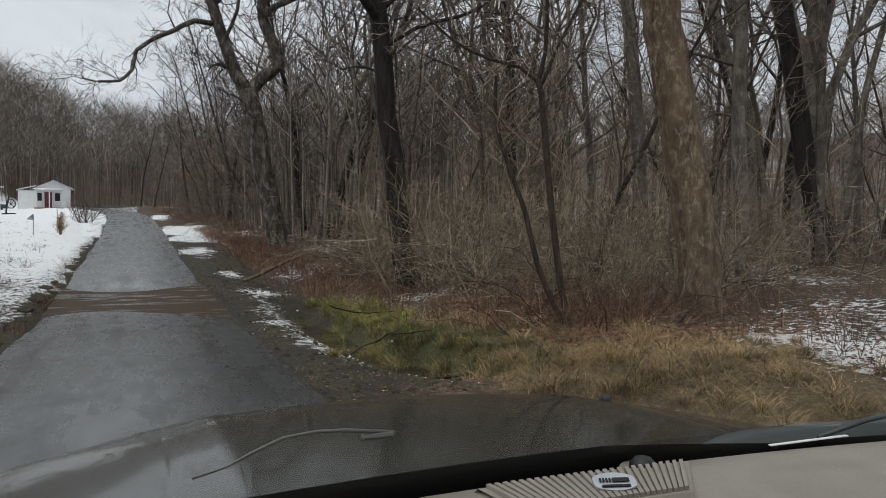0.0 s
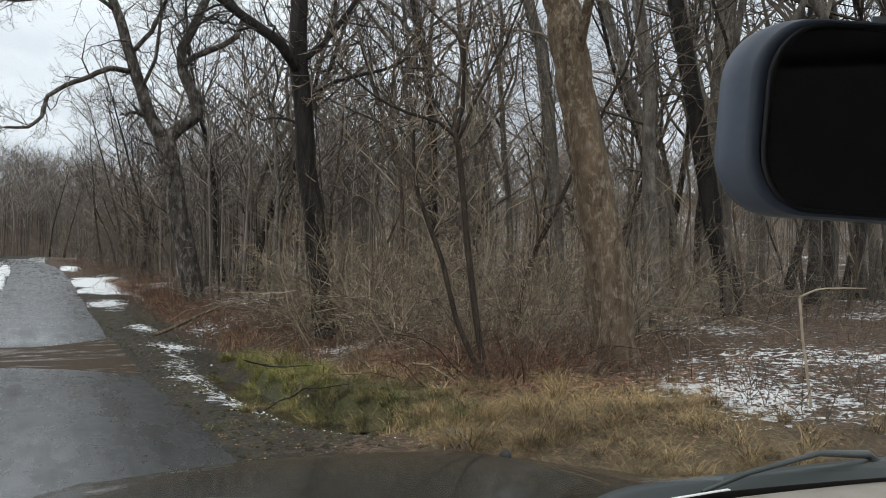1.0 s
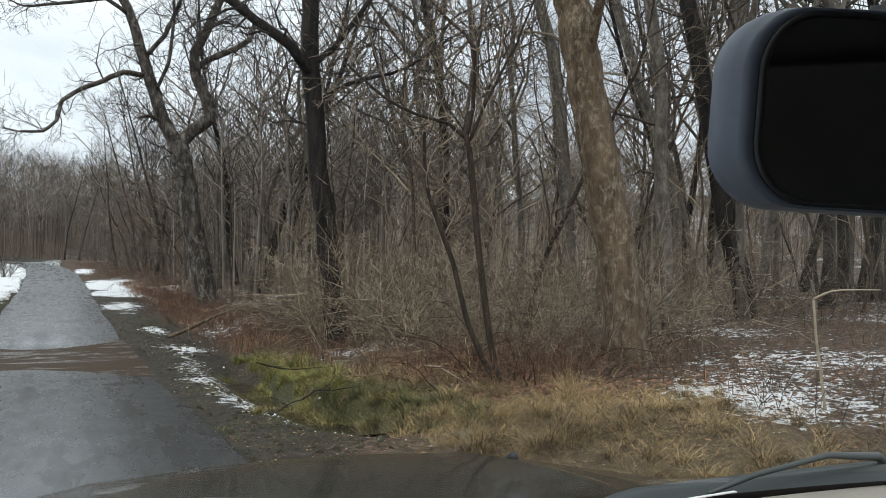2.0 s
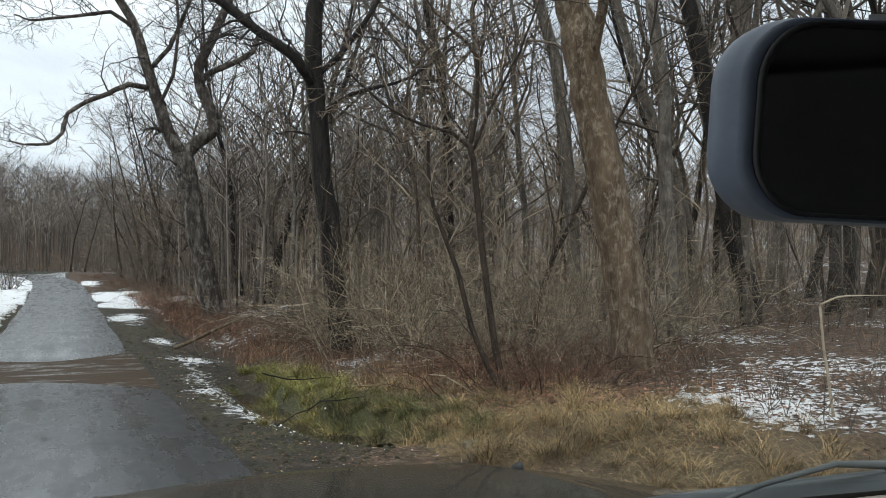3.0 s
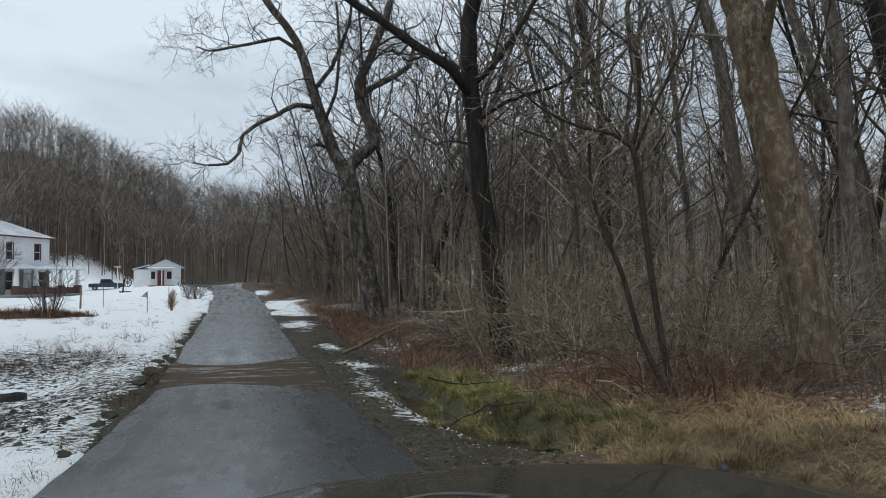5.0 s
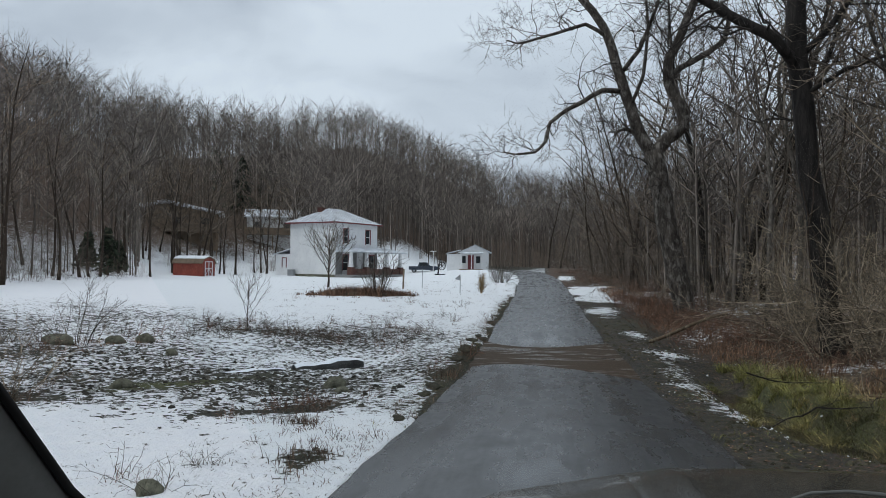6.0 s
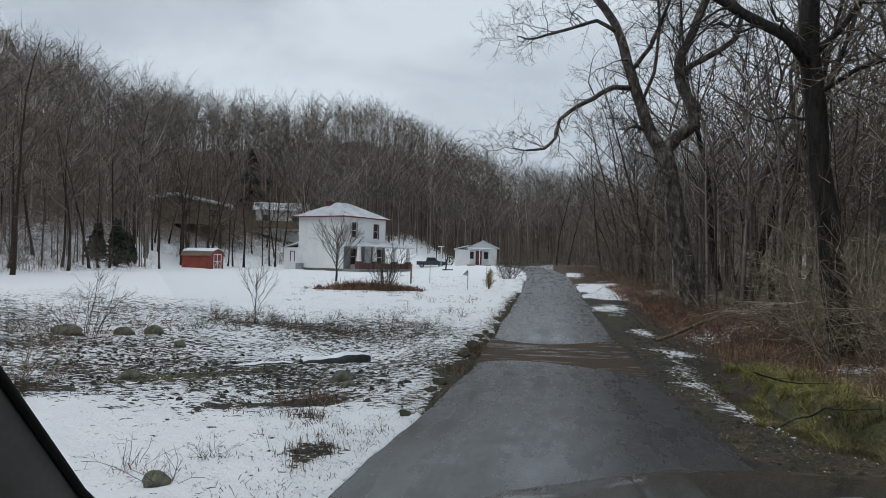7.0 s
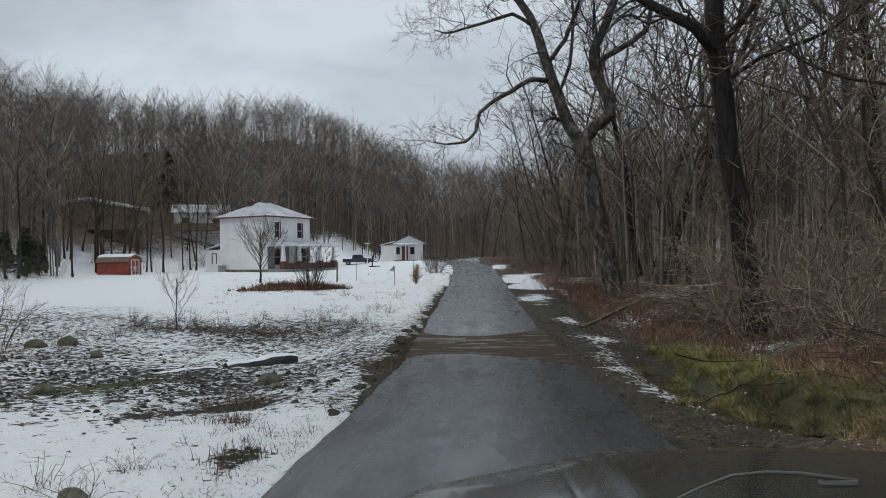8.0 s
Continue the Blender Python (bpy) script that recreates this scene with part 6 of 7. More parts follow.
blades("woodland_weeds", scatter(700, 5, 24, 6, 24, lambda x, y: 0.5 if x > 5 + 0.15 * y else 0), RUST, "brown dead weeds on the woodland floor", 4, 0.3, 0.004, 9, 0.2, 0.4)
blades("verge_grass", scatter(800, -2.9, -1.6, 5, 45, lambda x, y: math.exp(-((ROAD_L(y) - x - 0.22) / 0.24) ** 2) * (0.35 + 0.65 * (y > 9)) if x < ROAD_L(y) - 0.05 else 0, 0.5, 1.1), DARKWEED, "short dead grass along the snowy verge", 5, 0.12, 0.0032, 14, 0.1, 0.8)
blades("verge_turf", scatter(420, -2.9, -1.6, 8, 40, lambda x, y: math.exp(-((ROAD_L(y) - x - 0.25) / 0.2) ** 2) if x < ROAD_L(y) - 0.05 else 0, 0.5, 1.2), OLIVE, "olive winter turf along the edge of the lane", 25, 0.09, 0.0035, 16, 0.09, 0.9)


# ---- fallen wood and the ditch ----
def stick(name, pts, r0, r1, mat, label, twig=0, seed=1, category="branch"):
    rr = random.Random(seed)
    base = Vector(pts[0])
    p = [Vector(q) - base for q in pts]
    fine = []
    for a, b in zip(p, p[1:]):
        for u in (0, 0.5):
            fine.append(a.lerp(b, u) + Vector((rr.gauss(0, 1), rr.gauss(0, 1), rr.gauss(0, 1))) * r0 * 0.5)
    fine.append(p[-1])
    g = Geo().tube(fine, np.linspace(r0, r1, len(fine)), 7)
    if twig:
        twigs(g, rr, fine, r0, 0.35, twig, 2, 0.2, 0.003)
    return single(name, g, mat, label, category, Matrix.Translation(base), smooth=True)


stick("fallen_log", [(2.39, 20.86, -0.27), (3.06, 20.77, 0.02), (3.80, 20.65, 0.35), (4.37, 20.55, 0.54)], 0.052, 0.036, BARK_SYC, "fallen barkless log propped across the bank", 0, 2, "log")
stick("fallen_branch", [(4.07, 8.80, 0.43), (4.20, 8.62, 0.42), (4.33, 8.48, 0.33), (4.44, 8.36, 0.25), (4.55, 8.18, 0.21), (4.68, 8.00, 0.12)], 0.008, 0.005, PALEWOOD, "pale broken branch lying in the dead grass", 0, 3)
stick("fallen_branch", [(4.68, 7.95, 0.18), (4.88, 7.85, 0.20), (5.08, 7.86, 0.19)], 0.014, 0.008, PALEWOOD, "pale stick lying in the dead grass", 0, 4)
stick("dead_branch", [(2.88, 10.00, -0.12), (3.02, 9.95, -0.01), (3.28, 9.87, 0.01), (3.60, 9.76, 0.05)], 0.012, 0.006, BARK_BLACK, "dark forked dead branch over the ditch", 3, 5)
stick("dead_branch", [(2.55, 10.08, -0.28), (2.73, 10.04, -0.16), (2.88, 10.00, -0.12)], 0.007, 0.010, BARK_BLACK, "dark dead branch over the ditch", 0, 6)
stick("dead_branch", [(2.78, 12.29, 0.10), (2.99, 12.24, 0.03), (3.17, 12.19, -0.01), (3.61, 12.07, 0.00), (4.00, 11.95, 0.03)], 0.012, 0.007, BARK_BLACK, "dark dead branch lying in green grass", 2, 7)
stick("broken_sapling", [(6.61, 5.07, 0.16), (6.57, 5.10, 0.56), (6.54, 5.13, 0.98), (6.52, 5.16, 1.39)], 0.016, 0.012, PALEWOOD, "broken sapling with a snapped pale top", 0, 8, "sapling")
stick("broken_sapling", [(6.52, 5.16, 1.39), (6.57, 5.08, 1.46), (6.65, 4.98, 1.49), (6.85, 4.70, 1.50)], 0.011, 0.005, PALEWOOD, "pale snapped stem bent over from a sapling", 0, 9, "sapling")
for i, (x, y, h) in enumerate(((6.9, 4.7, 1.0), (6.3, 5.4, 0.7), (7.4, 5.2, 0.8), (6.9, 6.0, 0.6), (6.1, 4.6, 0.6))):
    g = brush(600 + i, 9, h, 0.5, 0.0028, 3, 1, 0.006)
    single("dead_weed", g, TWIG_RED, "tall brown dead weed stems in thin snow", "weed", pose(x, y, float(land(x, y))), "dead weeds by the woods")


def build_ditch_water():
    rows = []
    for y in np.linspace(7.9, 14.4, 44):
        c, w = float(DITCH_X(y)) - 0.10, (0.50 + 0.07 * math.sin(2.3 * y) + 0.03 * math.sin(7 * y)) * min(1, (y - 7.8) / 0.5, (14.6 - y) / 1.2)
        z = float(np.mean([land(DITCH_X(y + q), y + q) for q in (-0.8, -0.4, 0, 0.4, 0.8)])) + 0.095
        rows.append([(c + w * u, y, z) for u in (-1, -0.5, 0, 0.5, 1)])
    single("ditch_water", Geo().grid(rows[::-1]), DITCH, "dark still water in the roadside ditch", "water", kind="structure", smooth=True)


build_ditch_water()


def lump_mesh(name, seed, mat, flat=0.6, rings=9, seg=16, rough=0.19):
    """A rounded, uneven stone of about unit radius, sunk a little."""
    rr = random.Random(seed)
    rows = []
    off = [rr.uniform(0, 6.3) for _ in range(4)]
    for i in range(rings + 1):
        a = math.pi * i / rings
        row = []
        for j in range(seg):
            b = 2 * math.pi * j / seg
            k = 1 + rough * (math.sin(2 * b + off[0]) * math.sin(a) + 0.7 * math.sin(3 * b + 2 * a + off[1]) + 0.5 * math.sin(5 * b - a + off[2]) * math.sin(a) + 0.35 * math.sin(9 * b + 5 * a + off[3]) * math.sin(a))
            row.append((k * math.sin(a) * math.cos(b), k * math.sin(a) * math.sin(b), flat * k * math.cos(a)))
        rows.append(row)
    return Geo().grid(rows[::-1], close=True).mesh(name, mat, True)


def stone(x, y, sx, sy, sz, turn, seed, label, mat=STONE, name="stone", category="stone", cap=0.0):
    z = float(land(x, y))
    ob = new(name, lump_mesh(name, seed, mat))
    ob.matrix_basis = pose(x, y, z + sz * 0.28, 0, 0, turn) @ Matrix.Diagonal((sx, sy, sz / 0.6, 1))
    tagged(ob, label, category)
    return ob


stone(-3.74, 12.75, 0.16, 0.13, 0.13, 20, 1, "grey-green rounded stone in patchy snow")
stone(-3.45, 12.1, 0.13, 0.10, 0.06, 40, 2, "low grey stone in patchy snow")
stone(-3.21, 5.58, 0.09, 0.08, 0.085, 5, 3, "round speckled grey stone in snow")
stone(-6.86, 11.5, 0.16, 0.12, 0.10, 60, 4, "mossy brown stone in patchy snow")
stone(-8.75, 16.9, 0.15, 0.12, 0.10, 15, 5, "small dark stone in snow")
for i, (x, y, s, h) in enumerate(((-11.85, 17.3, 0.44, 0.17), (-10.78, 18.05, 0.23, 0.15), (-10.19, 18.4, 0.21, 0.16))):
    stone(x, y, s, s * 0.7, h, 30 * i, 10 + i, "low mossy brown mound of earth in snow", STONE, name="earth_mound", category="mound")
for x, y, s in ((-2.02, 14.5, 1.0), (-2.05, 15.3, 0.7), (-2.12, 18.2, 1.1), (-2.18, 19.2, 0.8), (-2.0, 12.3, 0.8), (-1.98, 11.2, 0.6), (-2.1, 16.6, 0.9), (-2.25, 21.4, 1.0), (-2.2, 23.0, 0.7), (-1.92, 8.9, 0.5)):
    stone(x, y, 0.15 * s, 0.36 * s, 0.05 * s, 8, int(40 + 10 * y), "mossy clump of turf at the lane's edge", MOSS, name="turf_clump", category="turf")
stone(3.62, 6.8, 0.17, 0.09, 0.05, 15, 20, "wet blue-grey stone at the mouth of the ditch")


def build_slab():
    """A long low weathered slab, dark on its side, snow lying along its top."""
    for x, y, turn, tip, ln, wide, top, seed in ((-5.5, 15.9, 50, -1.5, 1.75, 0.15, 0.12, 1), (-6.6, 14.9, 44, 0.5, 1.3, 0.10, 0.03, 5)):
        h = thing("concrete_slab", pose(x, y, float(land(x + 0.5, y + 0.5)) - 0.03, 0, tip, turn), "long low dark slab capped with snow", "slab")
        rows, cap = [], []
        for u in np.linspace(0, ln, 18):
            k = 1 - 0.35 * max(0, 1 - u / 0.25) - 0.25 * max(0, (u - ln + 0.2) / 0.2)
            w = wide * k * (1 + 0.10 * math.sin(7 * u + seed) + 0.06 * math.sin(17 * u))
            t = top * k + 0.012 * math.sin(5 * u + 2 * seed) + 0.008 * math.sin(13 * u)
            rows.append([(u, -w, -0.25), (u, -w * 1.04, t * 0.5), (u, -w * 0.9, t), (u, 0, t + 0.01), (u, w * 0.9, t), (u, w, -0.25)])
            cap.append([(u, v * w * 0.98, t + 0.008 + (0.07 if top > 0.1 else 0.03) * (1 - v * v) * (0.7 + 0.3 * math.sin(6 * u + seed)) - 0.02 * v * v) for v in np.linspace(-0.85, 1, 9)])
        part("slab", Geo().grid(rows), DARKSTONE, h)
        part("snow_cap", Geo().grid(cap), SNOW, h, "thin snow cap", smooth=True)


build_slab()

# ---- weeds and shrubs in the field ----
WEED = [brush(500 + i, n, h, s, 0.0028, sd, 1, 0.006).mesh("dead_weed", m) for i, (n, h, s, sd, m) in enumerate(((11, 0.42, 0.8, 2, RUST_TWIG), (13, 0.32, 1.1, 2, RUST_TWIG), (7, 0.6, 0.5, 3, TWIG)))]
WEED_LABEL = ("dark brown dead weed poking through snow", "rusty low dead weeds poking through snow", "thin dark weed stalks poking through snow")
rng = random.Random(44)


def weed(k, x, y, s):
    w = new("dead_weed", WEED[k])
    w.matrix_basis = pose(x, y, float(land(x, y)), 0, 0, rng.uniform(0, 360)) @ Matrix.Scale(s, 4)
    tagged(w, WEED_LABEL[k], "weed", "dead weeds in the field")


for cx, cy, sx, sy, n, kinds in ((-8.9, 21.6, 1.7, 0.9, 34, (0, 1, 2, 2, 2)), (-6.2, 21.6, 1.1, 0.9, 24, (0, 1, 2, 2)), (-4.2, 23.2, 0.8, 1.3, 16, (0, 1, 2)), (-10.6, 19.2, 0.9, 0.5, 9, (2, 2, 0)), (-12.6, 16.6, 0.5, 0.5, 8, (2, 0)), (-3.4, 10.1, 0.35, 0.4, 8, (0, 2)), (-3.3, 9.4, 0.35, 0.7, 7, (0, 1)), (-2.9, 7.9, 0.25, 0.5, 4, (0, 1)), (-3.2, 10.9, 0.3, 0.3, 4, (1, 0)),
                              (-2.46, 6.9, 0.22, 0.35, 5, (1, 1)), (-3.6, 6.05, 0.15, 0.2, 3, (2, 0)), (-2.9, 5.9, 0.25, 0.25, 3, (2, 2)), (-2.15, 17.5, 0.2, 2.0, 7, (1, 0)), (-1.98, 8.4, 0.06, 0.4, 2, (1,)), (-5.2, 24.5, 1.5, 2.0, 8, (0, 2)),
                              (-7.5, 10.5, 0.7, 1.0, 5, (2, 0)), (-9.8, 38.5, 2.2, 1.6, 12, (0, 1)), (-4.5, 30, 1.2, 3.0, 8, (0, 2)), (-10.5, 15.5, 1.0, 0.6, 6, (2, 0))):
    for i in range(n):
        weed(rng.choice(kinds), rng.gauss(cx, sx), rng.gauss(cy, sy), rng.uniform(0.6, 1.15) * (0.6 if cy < 12 else 1.1))


def shrub(name, x, y, g, mat, label, category="shrub"):
    single(name, g, mat, label, category, pose(x, y, float(land(x, y))))


shrub("shrub", -11.5, 17.5, brush(701, 18, 1.7, 0.6, 0.004, 4, 2, 0.012, lift=0.12, arch=0.0, bend=0.12), TWIG, "bare multi-stemmed shrub behind an earth mound")
shrub("shrub", -8.0, 10.3, brush(702, 26, 1.2, 0.7, 0.0032, 4, 2, 0.007, arch=-0.03, bend=0.2), TWIG_PALE, "pale tangled shrub in snow")
shrub("shrub", -9.0, 40.2, brush(703, 20, 2.4, 0.26, 0.009, 5, 2, 0.024, lift=0.12, arch=0.0, bend=0.12), TWIG, "dark bare shrub in a dead flower bed")
shrub("shrub", -3.85, 62.5, brush(704, 34, 1.9, 0.55, 0.011, 4, 2, 0.02, lift=0.12, arch=0.0, bend=0.12), TWIG, "grey bare shrub beside the lane")
shrub("shrub", -3.95, 45.3, brush(705, 46, 1.15, 0.09, 0.007, 4, 1, 0.014, lift=0.12, arch=0.0, bend=0.08), STRAW, "tan clipped shrub beside the lane")
for nm, x, y, h, r, n, wide, thin, lab in (("young_tree", -14.1, 48.5, 4.4, 0.055, 22, 0.42, 0.011, "bare young tree in a dead flower bed"), ("sapling", -8.82, 21.6, 1.9, 0.014, 9, 0.34, 0.004, "bare dark sapling in the snowy field")):
    rr = random.Random(801)
    stem = Geo().tube([(0, 0, -0.2), (0.01 * h, 0, h * 0.12), (0, 0.01 * h, h * 0.24), (0.02 * h, 0, h * 0.5), (0.01 * h, 0, h * 0.8)], [r * 1.5, r * 1.2, r, r * 0.6, r * 0.25], 6)
    crown = Geo()
    for k in range(n):
        f, a = 0.16 + 0.5 * k / n, 2.4 * k + rr.uniform(-0.4, 0.4)
        d = Vector((wide * 1.6 * math.cos(a), wide * 1.6 * math.sin(a), 1)).normalized()
        limb = shoot(rr, Vector((0.01 * h, 0, f * h)), d, h * (0.95 - f) * rr.uniform(0.75, 1.0), 6, 0.08, 0.03)
        crown.tube(limb, np.linspace(r * 0.5, thin, len(limb)), 4, False)
        sprays(crown, rr, limb, r * 0.4, h * 0.28, 5, thin, 0.2, 34, 0.15, 3, 1)
    tree_thing(nm, stem, crown, BARK_DARK, pose(x, y, float(land(x, y))), lab)
bed_spots = [(-9.8 + 1.9 * f + rng.gauss(0, 0.45), 39.9 + 0.9 * f + rng.gauss(0, 0.35), rng.uniform(0.3, 1.25) * math.exp(-0.9 * f * f)) for f in [rng.uniform(-1.15, 1.05) for i in range(460)]]
blades("flower_bed_weeds", bed_spots, RUST, "dark brown dead growth in a flower bed", 11, 0.75, 0.012, 14, 0.28, 0.45)
for i, (x, y, s) in enumerate(((-11.2, 39.6, 0.9), (-10.2, 39.9, 1.1), (-9.0, 40.4, 0.9), (-8.1, 41.0, 0.6))):
    stone(x, y, 0.8 * s, 0.6 * s, 0.15 * s, 25 + 40 * i, 30 + i, "low dark heap of earth and dead growth", MOSS, name="earth_mound", category="mound")
weedy = [(rng.gauss(px, 0.55 * sx), rng.gauss(py, 0.55 * sy), rng.uniform(0.5, 1.2) * (0.7 if py < 12 else 1.0)) for px, py, sx, sy, w in WEEDY if py < 30 for i in range(int(12 + 34 * sx * sy))]
blades("field_weeds", [q for q in weedy if q[0] < ROAD_L(q[1]) - 0.08], DARKWEED, "dark brown dead weeds standing in the snowy field", 15, 0.30, 0.0030, 11, 0.12, 0.45)
blades("mound_grass", [(cx + rng.gauss(0, 0.3), cy + rng.gauss(0, 0.25), rng.uniform(0.6, 1.2)) for cx, cy in ((-11.85, 17.3), (-10.78, 18.05), (-10.19, 18.4)) for i in range(14)], RUST, "dead grass round the earth mounds", 13, 0.22, 0.004, 14, 0.1, 0.7)
blades("field_stubble", [(-2.2 - 11 * rng.random(), 4.5 + 26 * rng.random() ** 1.2, rng.uniform(0.5, 1.2)) for i in range(420)], DARKWEED, "thin brown stubble poking through the snow", 12, 0.10, 0.004, 7, 0.12, 0.5)
blades("verge_stubble", [(ROAD_L(y) - 0.12 - 1.7 * rng.random() ** 1.6, y, rng.uniform(0.4, 1.1)) for y in [4.6 + 22 * rng.random() ** 1.3 for i in range(700)]], DARKWEED, "dead grass tips poking through snow beside the lane", 16, 0.075, 0.0035, 7, 0.06, 0.65)
blades("far_stubble", [(ROAD_L(y) - 0.3 - (2.0 + 0.25 * y) * rng.random() ** 1.4, y, rng.uniform(0.5, 1.3)) for y in [23 + 40 * rng.random() for i in range(420)]], DARKWEED, "dark dead grass tips in the far snow", 17, 0.14, 0.007, 7, 0.12, 0.6)


def litter(name, n, spot, mat, label, size, category, seed):
    """Small curled leaves or clods lying about, in one mesh."""
    r = np.random.RandomState(seed)
    pts = np.array([spot(r) for _ in range(n)])
    z = land(pts[:, 0], pts[:, 1])
    v, f = [], []
    for (x, y), h in zip(pts, z):
        s, a = size * r.uniform(0.5, 1.4), r.uniform(0, 6.28)
        c, d = math.cos(a) * s, math.sin(a) * s
        b = len(v)
        lift = s * r.uniform(0.15, 0.7)
        v += [(x - c, y - d, h + 0.004), (x + d * 0.6, y - c * 0.6, h + lift), (x + c, y + d, h + 0.008), (x - d * 0.6, y + c * 0.6, h + 0.3 * lift), (x, y, h + 0.6 * lift + 0.006)]
        f += [(b, b + 1, b + 4), (b + 1, b + 2, b + 4), (b + 2, b + 3, b + 4), (b + 3, b, b + 4)]
    me = bpy.data.meshes.new(name)
    me.from_pydata(v, [], f)
    me.materials.append(mat)
    tagged(new(name, me), label, category, kind="stuff")


def bank_spot(r):
    y = r.uniform(4, 20)
    return ROAD_R(y) + 1.6 + abs(r.normal(0, 4.5)), y


def shoulder_spot(r):
    y = 6.5 + 34 * r.rand() ** 1.5
    return ROAD_R(y) + 0.08 + 1.8 * r.rand(), y


def crumb_spot(r):
    x, y = ((2.95, 18.6), (2.25, 13.2), (2.35, 11.3), (2.55, 9.6), (2.9, 8.4))[r.randint(5)]
    return x + r.normal(0, 0.16), y + r.normal(0, 0.6)


def wide_crumb(r):
    x, y = crumb_spot(r)
    return x + r.normal(0, 0.22), y + r.normal(0, 0.8)


def field_spot(r):
    y = 9.2 + 14 * r.rand()
    return ROAD_L(y) - 0.2 - abs(r.normal(0, 4.0)), y


LEAF = rough_mat("fallen_leaves", (0.06, 0.033, 0.021), (0.27, 0.155, 0.097), 5, 0.8, relief=0, islands=True)
RUSTLEAF = rough_mat("rust_red_leaves", (0.075, 0.032, 0.02), (0.29, 0.145, 0.092), 5, 0.8, relief=0, islands=True)
CLOD = rough_mat("dark_clods", (0.014, 0.0135, 0.011), (0.07, 0.064, 0.05), 5, 0.9, relief=0, islands=True)
litter("fallen_leaves", 9000, bank_spot, LEAF, "brown fallen leaves on the bank and woodland floor", 0.019, "leaves", 3)
litter("shoulder_leaves", 2200, shoulder_spot, LEAF, "wet leaf scraps on the muddy shoulder", 0.017, "leaves", 6)
litter("shoulder_chaff", 1100, shoulder_spot, STRAW, "pale chaff and grass scraps on the muddy shoulder", 0.013, "debris", 16)
litter("snow_leaves", 1500, lambda r: (r.normal(7.0, 1.5), r.normal(6.2, 1.3)), LEAF, "brown leaves lying on thin snow", 0.034, "leaves", 8)
litter("leaf_drift", 2600, lambda r: (r.normal(5.3, 0.6), r.normal(7.9, 0.7)), RUSTLEAF, "red-brown leaves drifted round the slender tree", 0.034, "leaves", 9)
litter("snow_crumbs", 260, crumb_spot, SNOW, "crumbs of old snow on the muddy shoulder", 0.016, "snow", 5)
litter("leaf_scraps", 700, field_spot, CLOD, "dark leaf scraps showing through the snow", 0.026, "debris", 4)


def build_clods(name, count, spot, size, mat, label, category, seed):
    """Small rough lumps lying about, in one mesh."""
    r = np.random.RandomState(seed)
    g = Geo()
    n = 0
    while n < count:
        x, y, keep = spot(r)
        if r.rand() > keep:
            continue
        n += 1
        s = size * min(2.5, math.exp(r.normal(0, 0.6)))
        h, a0, z = s * r.uniform(0.7, 1.5), r.uniform(0, 6.28), float(land(x, y)) - 0.012
        ring = [[(x + s * k * r.uniform(0.75, 1.25) * 1.35 * math.cos(a0 + 1.05 * j), y + s * k * r.uniform(0.75, 1.25) * math.sin(a0 + 1.05 * j), z + h * q) for j in range(6)] for k, q in ((1.0, 0.0), (0.7, 0.7))]
        g.grid(ring, close=True)
        top = (x + 0.3 * s * r.normal(), y + 0.3 * s * r.normal(), z + h * 1.15)
        for j in range(6):
            g.poly([ring[1][j], ring[1][(j + 1) % 6], top])
    single(name, g, mat, label, category, kind="stuff")


def bed_spot(r):
    y = r.uniform(9.4, 20.5)
    x = ROAD_L(y) - 0.7 - 9.5 * r.rand()
    return x, y, math.exp(-((y - 12.8 - 0.30 * (-x - 4)) / 3.0) ** 2) * (0.35 + 0.65 * (float(lumps(x, y, 0.7, 9.0)) > 0))


def mud_spot(r):
    y = 6.8 + 22 * r.rand() ** 1.4
    return ROAD_R(y) + 0.06 + 1.5 * r.rand(), y, 0.4 + 0.6 * (float(lumps(ROAD_R(y), y, 0.5, 3.0)) > 0)


# Dark lumps stand for earth clods and for the shaded sides of snow lumps.
build_clods("stream_cobbles", 2800, bed_spot, 0.016, CLOD, "dark clods in the snow, partly standing for its shaded lumps", "stones", 31)
build_clods("mud_clods", 1500, mud_spot, 0.014, MOSS, "dark clods of mud on the shoulder of the lane", "mud", 32)
build_clods("snow_lumps", 420, lambda r: (*wide_crumb(r), 1.0), 0.0075, SNOW, "broken lumps of old snow on the muddy shoulder", "snow", 33)



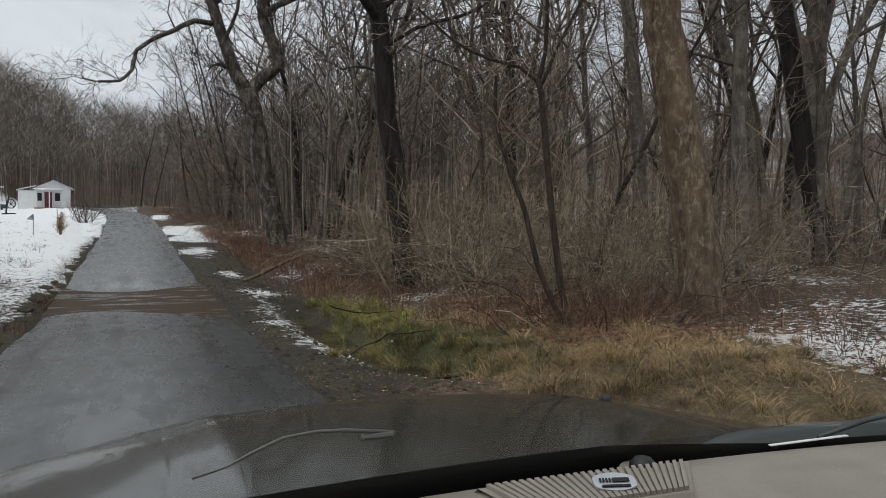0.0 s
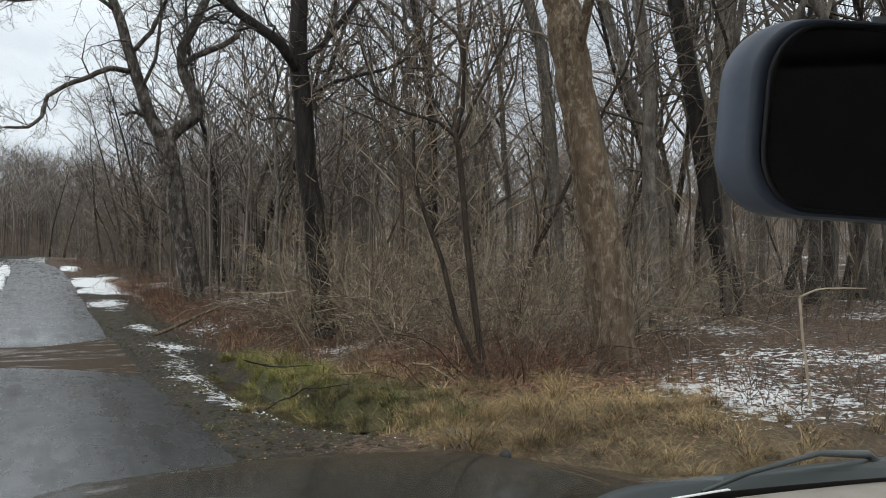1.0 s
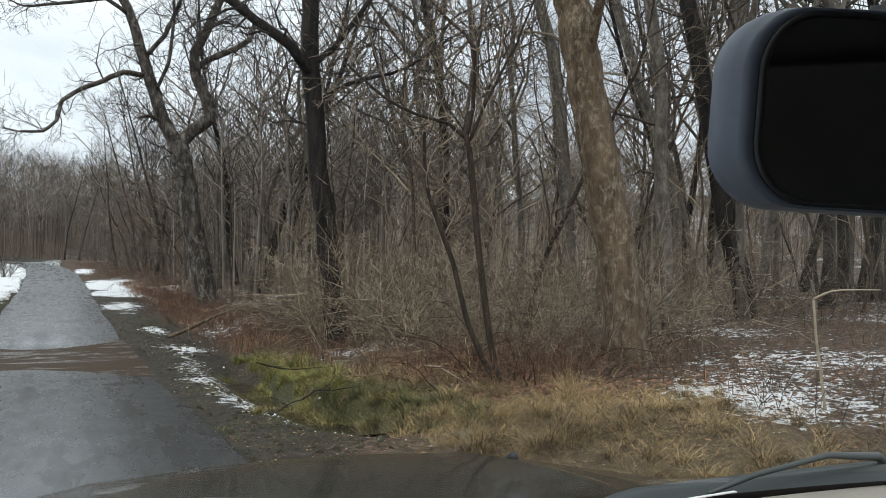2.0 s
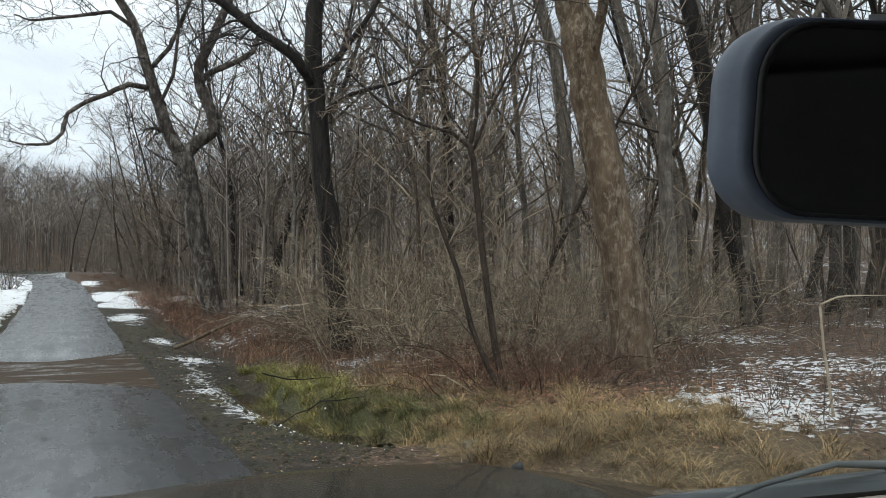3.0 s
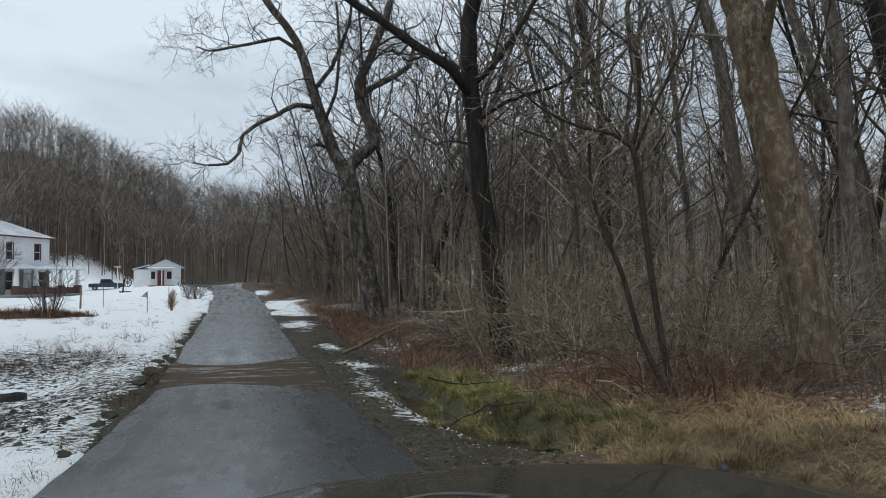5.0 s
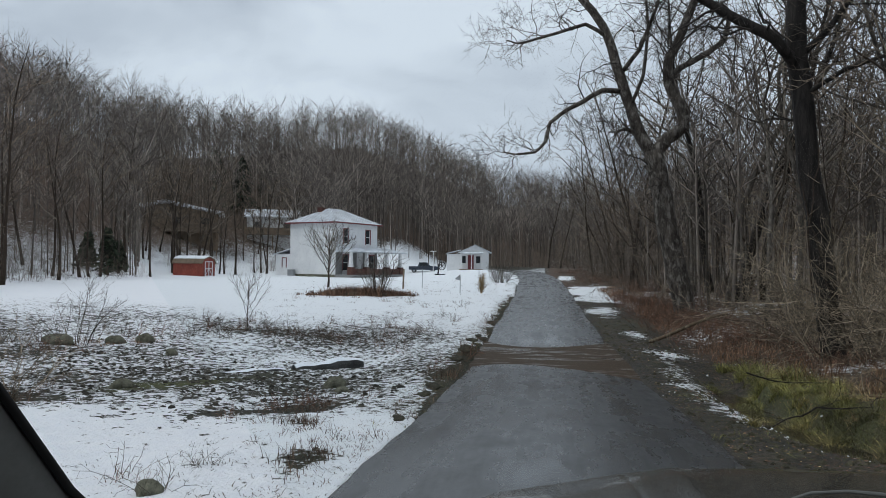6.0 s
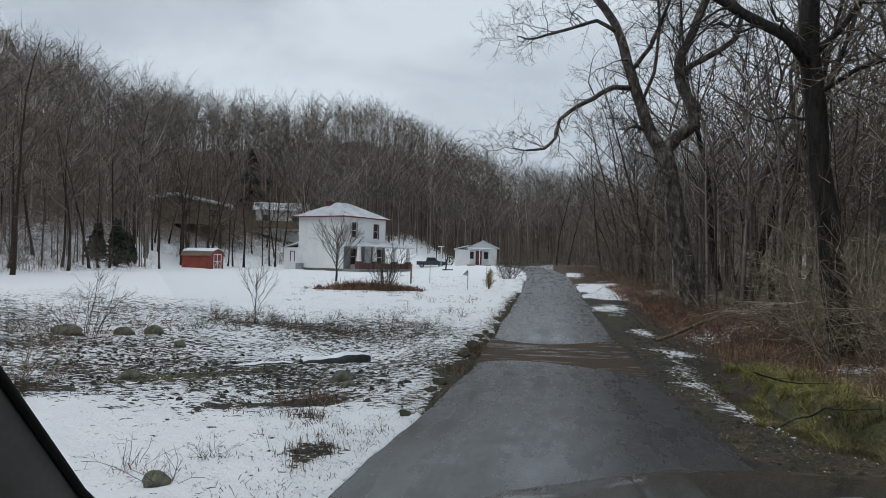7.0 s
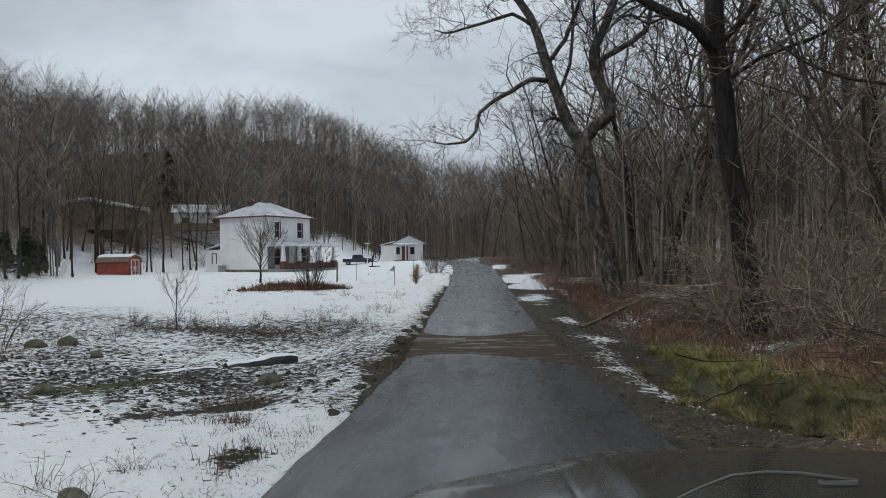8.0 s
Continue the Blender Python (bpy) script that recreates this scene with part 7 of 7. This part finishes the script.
# ---- small things by the house ----
def build_yard():
    p = Geo().tube([(0, 0, -0.3), (0.02, 0, 0.6), (0.05, 0.01, 1.25)], [0.06, 0.055, 0.05], 7)
    single("fence_post", p, TANWOOD, "weathered wooden fence post in snow", "post", pose(-9.3, 49.0, float(land(-9.3, 49.0))))
    for x, y in ((-8.3, 50.5), (-4.3, 47.5)):
        single("stake", Geo().tube([(0, 0, -0.2), (0, 0, 1.3)], 0.022, 6), STEEL, "thin metal stake in snow", "post", pose(x, y, float(land(x, y))))
    single("lamp_post", Geo().tube([(0, 0, -0.2), (0, 0, 3.0), (0, 0, 3.05)], [0.05, 0.045, 0.02], 8).tube([(-0.45, 0, 3.0), (0.45, 0, 3.0)], 0.06, 6), TRIM_WHITE, "plain pale post with a short crossbar", "post", pose(-16.6, 112.5, float(land(-16.6, 112.5))))
    d = thing("bird_bath", pose(-5.25, 45.6, float(land(-5.25, 45.6))), "thin-stemmed grey dish on a stake", "ornament")
    part("stem", Geo().tube([(0, 0, -0.2), (0, 0, 0.85)], 0.025, 7), STEEL, d)
    part("dish", Geo().tube([(0, 0, 0.82), (-0.05, 0, 0.88), (-0.16, 0, 1.0)], [0.03, 0.10, 0.22], 12, False), STEEL, d)
    w = thing("iron_wheel", pose(-11.5, 84.0, float(land(-11.5, 84.0)), 0, 0, 35), "dark iron wheel ornament on a stand", "ornament")
    ring = [(0.42 * math.cos(a), 0, 0.95 + 0.42 * math.sin(a)) for a in np.linspace(0, 2 * math.pi, 21)]
    part("rim", Geo().tube(ring, 0.05, 6), IRON, w)
    for a in np.linspace(0, math.pi, 5)[:-1]:
        part("spoke", Geo().tube([(-0.4 * math.cos(a), 0, 0.95 - 0.4 * math.sin(a)), (0.4 * math.cos(a), 0, 0.95 + 0.4 * math.sin(a))], 0.025, 5), IRON, w)
    part("stand", Geo().tube([(-0.5, 0, -0.1), (-0.3, 0.1, 0.9), (-0.15, 0.1, 1.7)], [0.08, 0.07, 0.05], 6).box((-0.75, -0.25, -0.05), (0.3, 0.25, 0.08)), IRON, w)


build_yard()


def build_far_pickup():
    """Old dark blue pickup parked in the yard, seen from its side."""
    x, y = -20.9, 116.2
    t = thing("parked_pickup", pose(x, y, float(land(-19, 116)) - 0.02, 0, 0, 8), "old dark blue pickup parked in the snow", "truck")
    out = [(0, 0.45), (0, 0.95), (1.35, 0.98), (1.4, 1.0), (1.55, 1.58), (2.75, 1.6), (3.25, 1.08), (4.4, 0.98), (4.5, 0.85), (4.5, 0.45)]
    body = Geo().prism([(a, 0, b) for a, b in out], (0, 1, 0), 1.7)
    part("body", body, BLUETRUCK, t, rounding=0.03)
    # Flat dark sheet on the solid bed stands for the shade in its hollow.
    part("bed_hollow", Geo().box((0.08, 0.1, 0.96), (1.3, 1.6, 0.985)), IRON, t)
    for y0, y1 in ((-0.012, -0.002), (1.702, 1.712)):
        part("side_window", Geo().prism([(1.66, y0, 1.06), (2.9, y0, 1.08), (2.68, y0, 1.5), (1.74, y0, 1.5)], (0, 1, 0), y1 - y0), PANE, t)
    for a in (0.8, 3.65):
        for b in (0.05, 1.47):
            wh = part("wheel", Geo().tube([(a, b, 0.36), (a, b + 0.2, 0.36)], 0.36, 18), RUBBER, t)
            part("rim", Geo().tube([(a, b - 0.01, 0.36), (a, b + 0.21, 0.36)], 0.2, 14), STEEL, wh)
    part("bumper", Geo().box((4.5, 0.05, 0.45), (4.6, 1.65, 0.62)), CHROME, t)


build_far_pickup()


def conifer(x, y, h, seed):
    rr = random.Random(seed)
    t = thing("pine", pose(x, y, float(land(x, y))), "dark green pine among bare trees", "tree", "pines on the slope")
    part("trunk", Geo().tube([(0, 0, -0.3), (0, 0, h)], [0.16, 0.02], 6), BARK_THIN, t)
    g = Geo()
    lobe = [rr.uniform(0.45, 1.2) for _ in range(9)]
    for i in range(520):
        f = rr.random() ** 0.8
        z = h * (0.08 + 0.92 * f)
        a = rr.uniform(0, 6.28)
        ln = (1 - f) ** 0.7 * h * 0.33 * rr.uniform(0.4, 1.1) * lobe[int(a * 1.43 + 3 * f) % 9] + 0.2
        q = Vector((math.cos(a) * ln, math.sin(a) * ln, z - 0.2 * ln))
        w = Vector((-math.sin(a), math.cos(a), rr.gauss(0, 0.5))) * 0.2
        c = Vector((math.cos(a) * ln * 0.3, math.sin(a) * ln * 0.3, z + 0.12))
        g.poly([c, q - w, q + w])
    part("crown", g, PINE, t)


PINE = rough_mat("pine_needles", (0.012, 0.02, 0.012), (0.045, 0.065, 0.035), 3, 0.8, relief=0, islands=True)
for i, (b, r, h) in enumerate(((-22.3, 150, 11), (-24, 158, 10), (-20.5, 165, 10), (-31.1, 71, 3.9), (-32.3, 73, 3.1), (-30.4, 75, 2.8), (-14.5, 180, 9))):
    conifer(r * math.sin(radians(b)), r * math.cos(radians(b)), h, 900 + i)
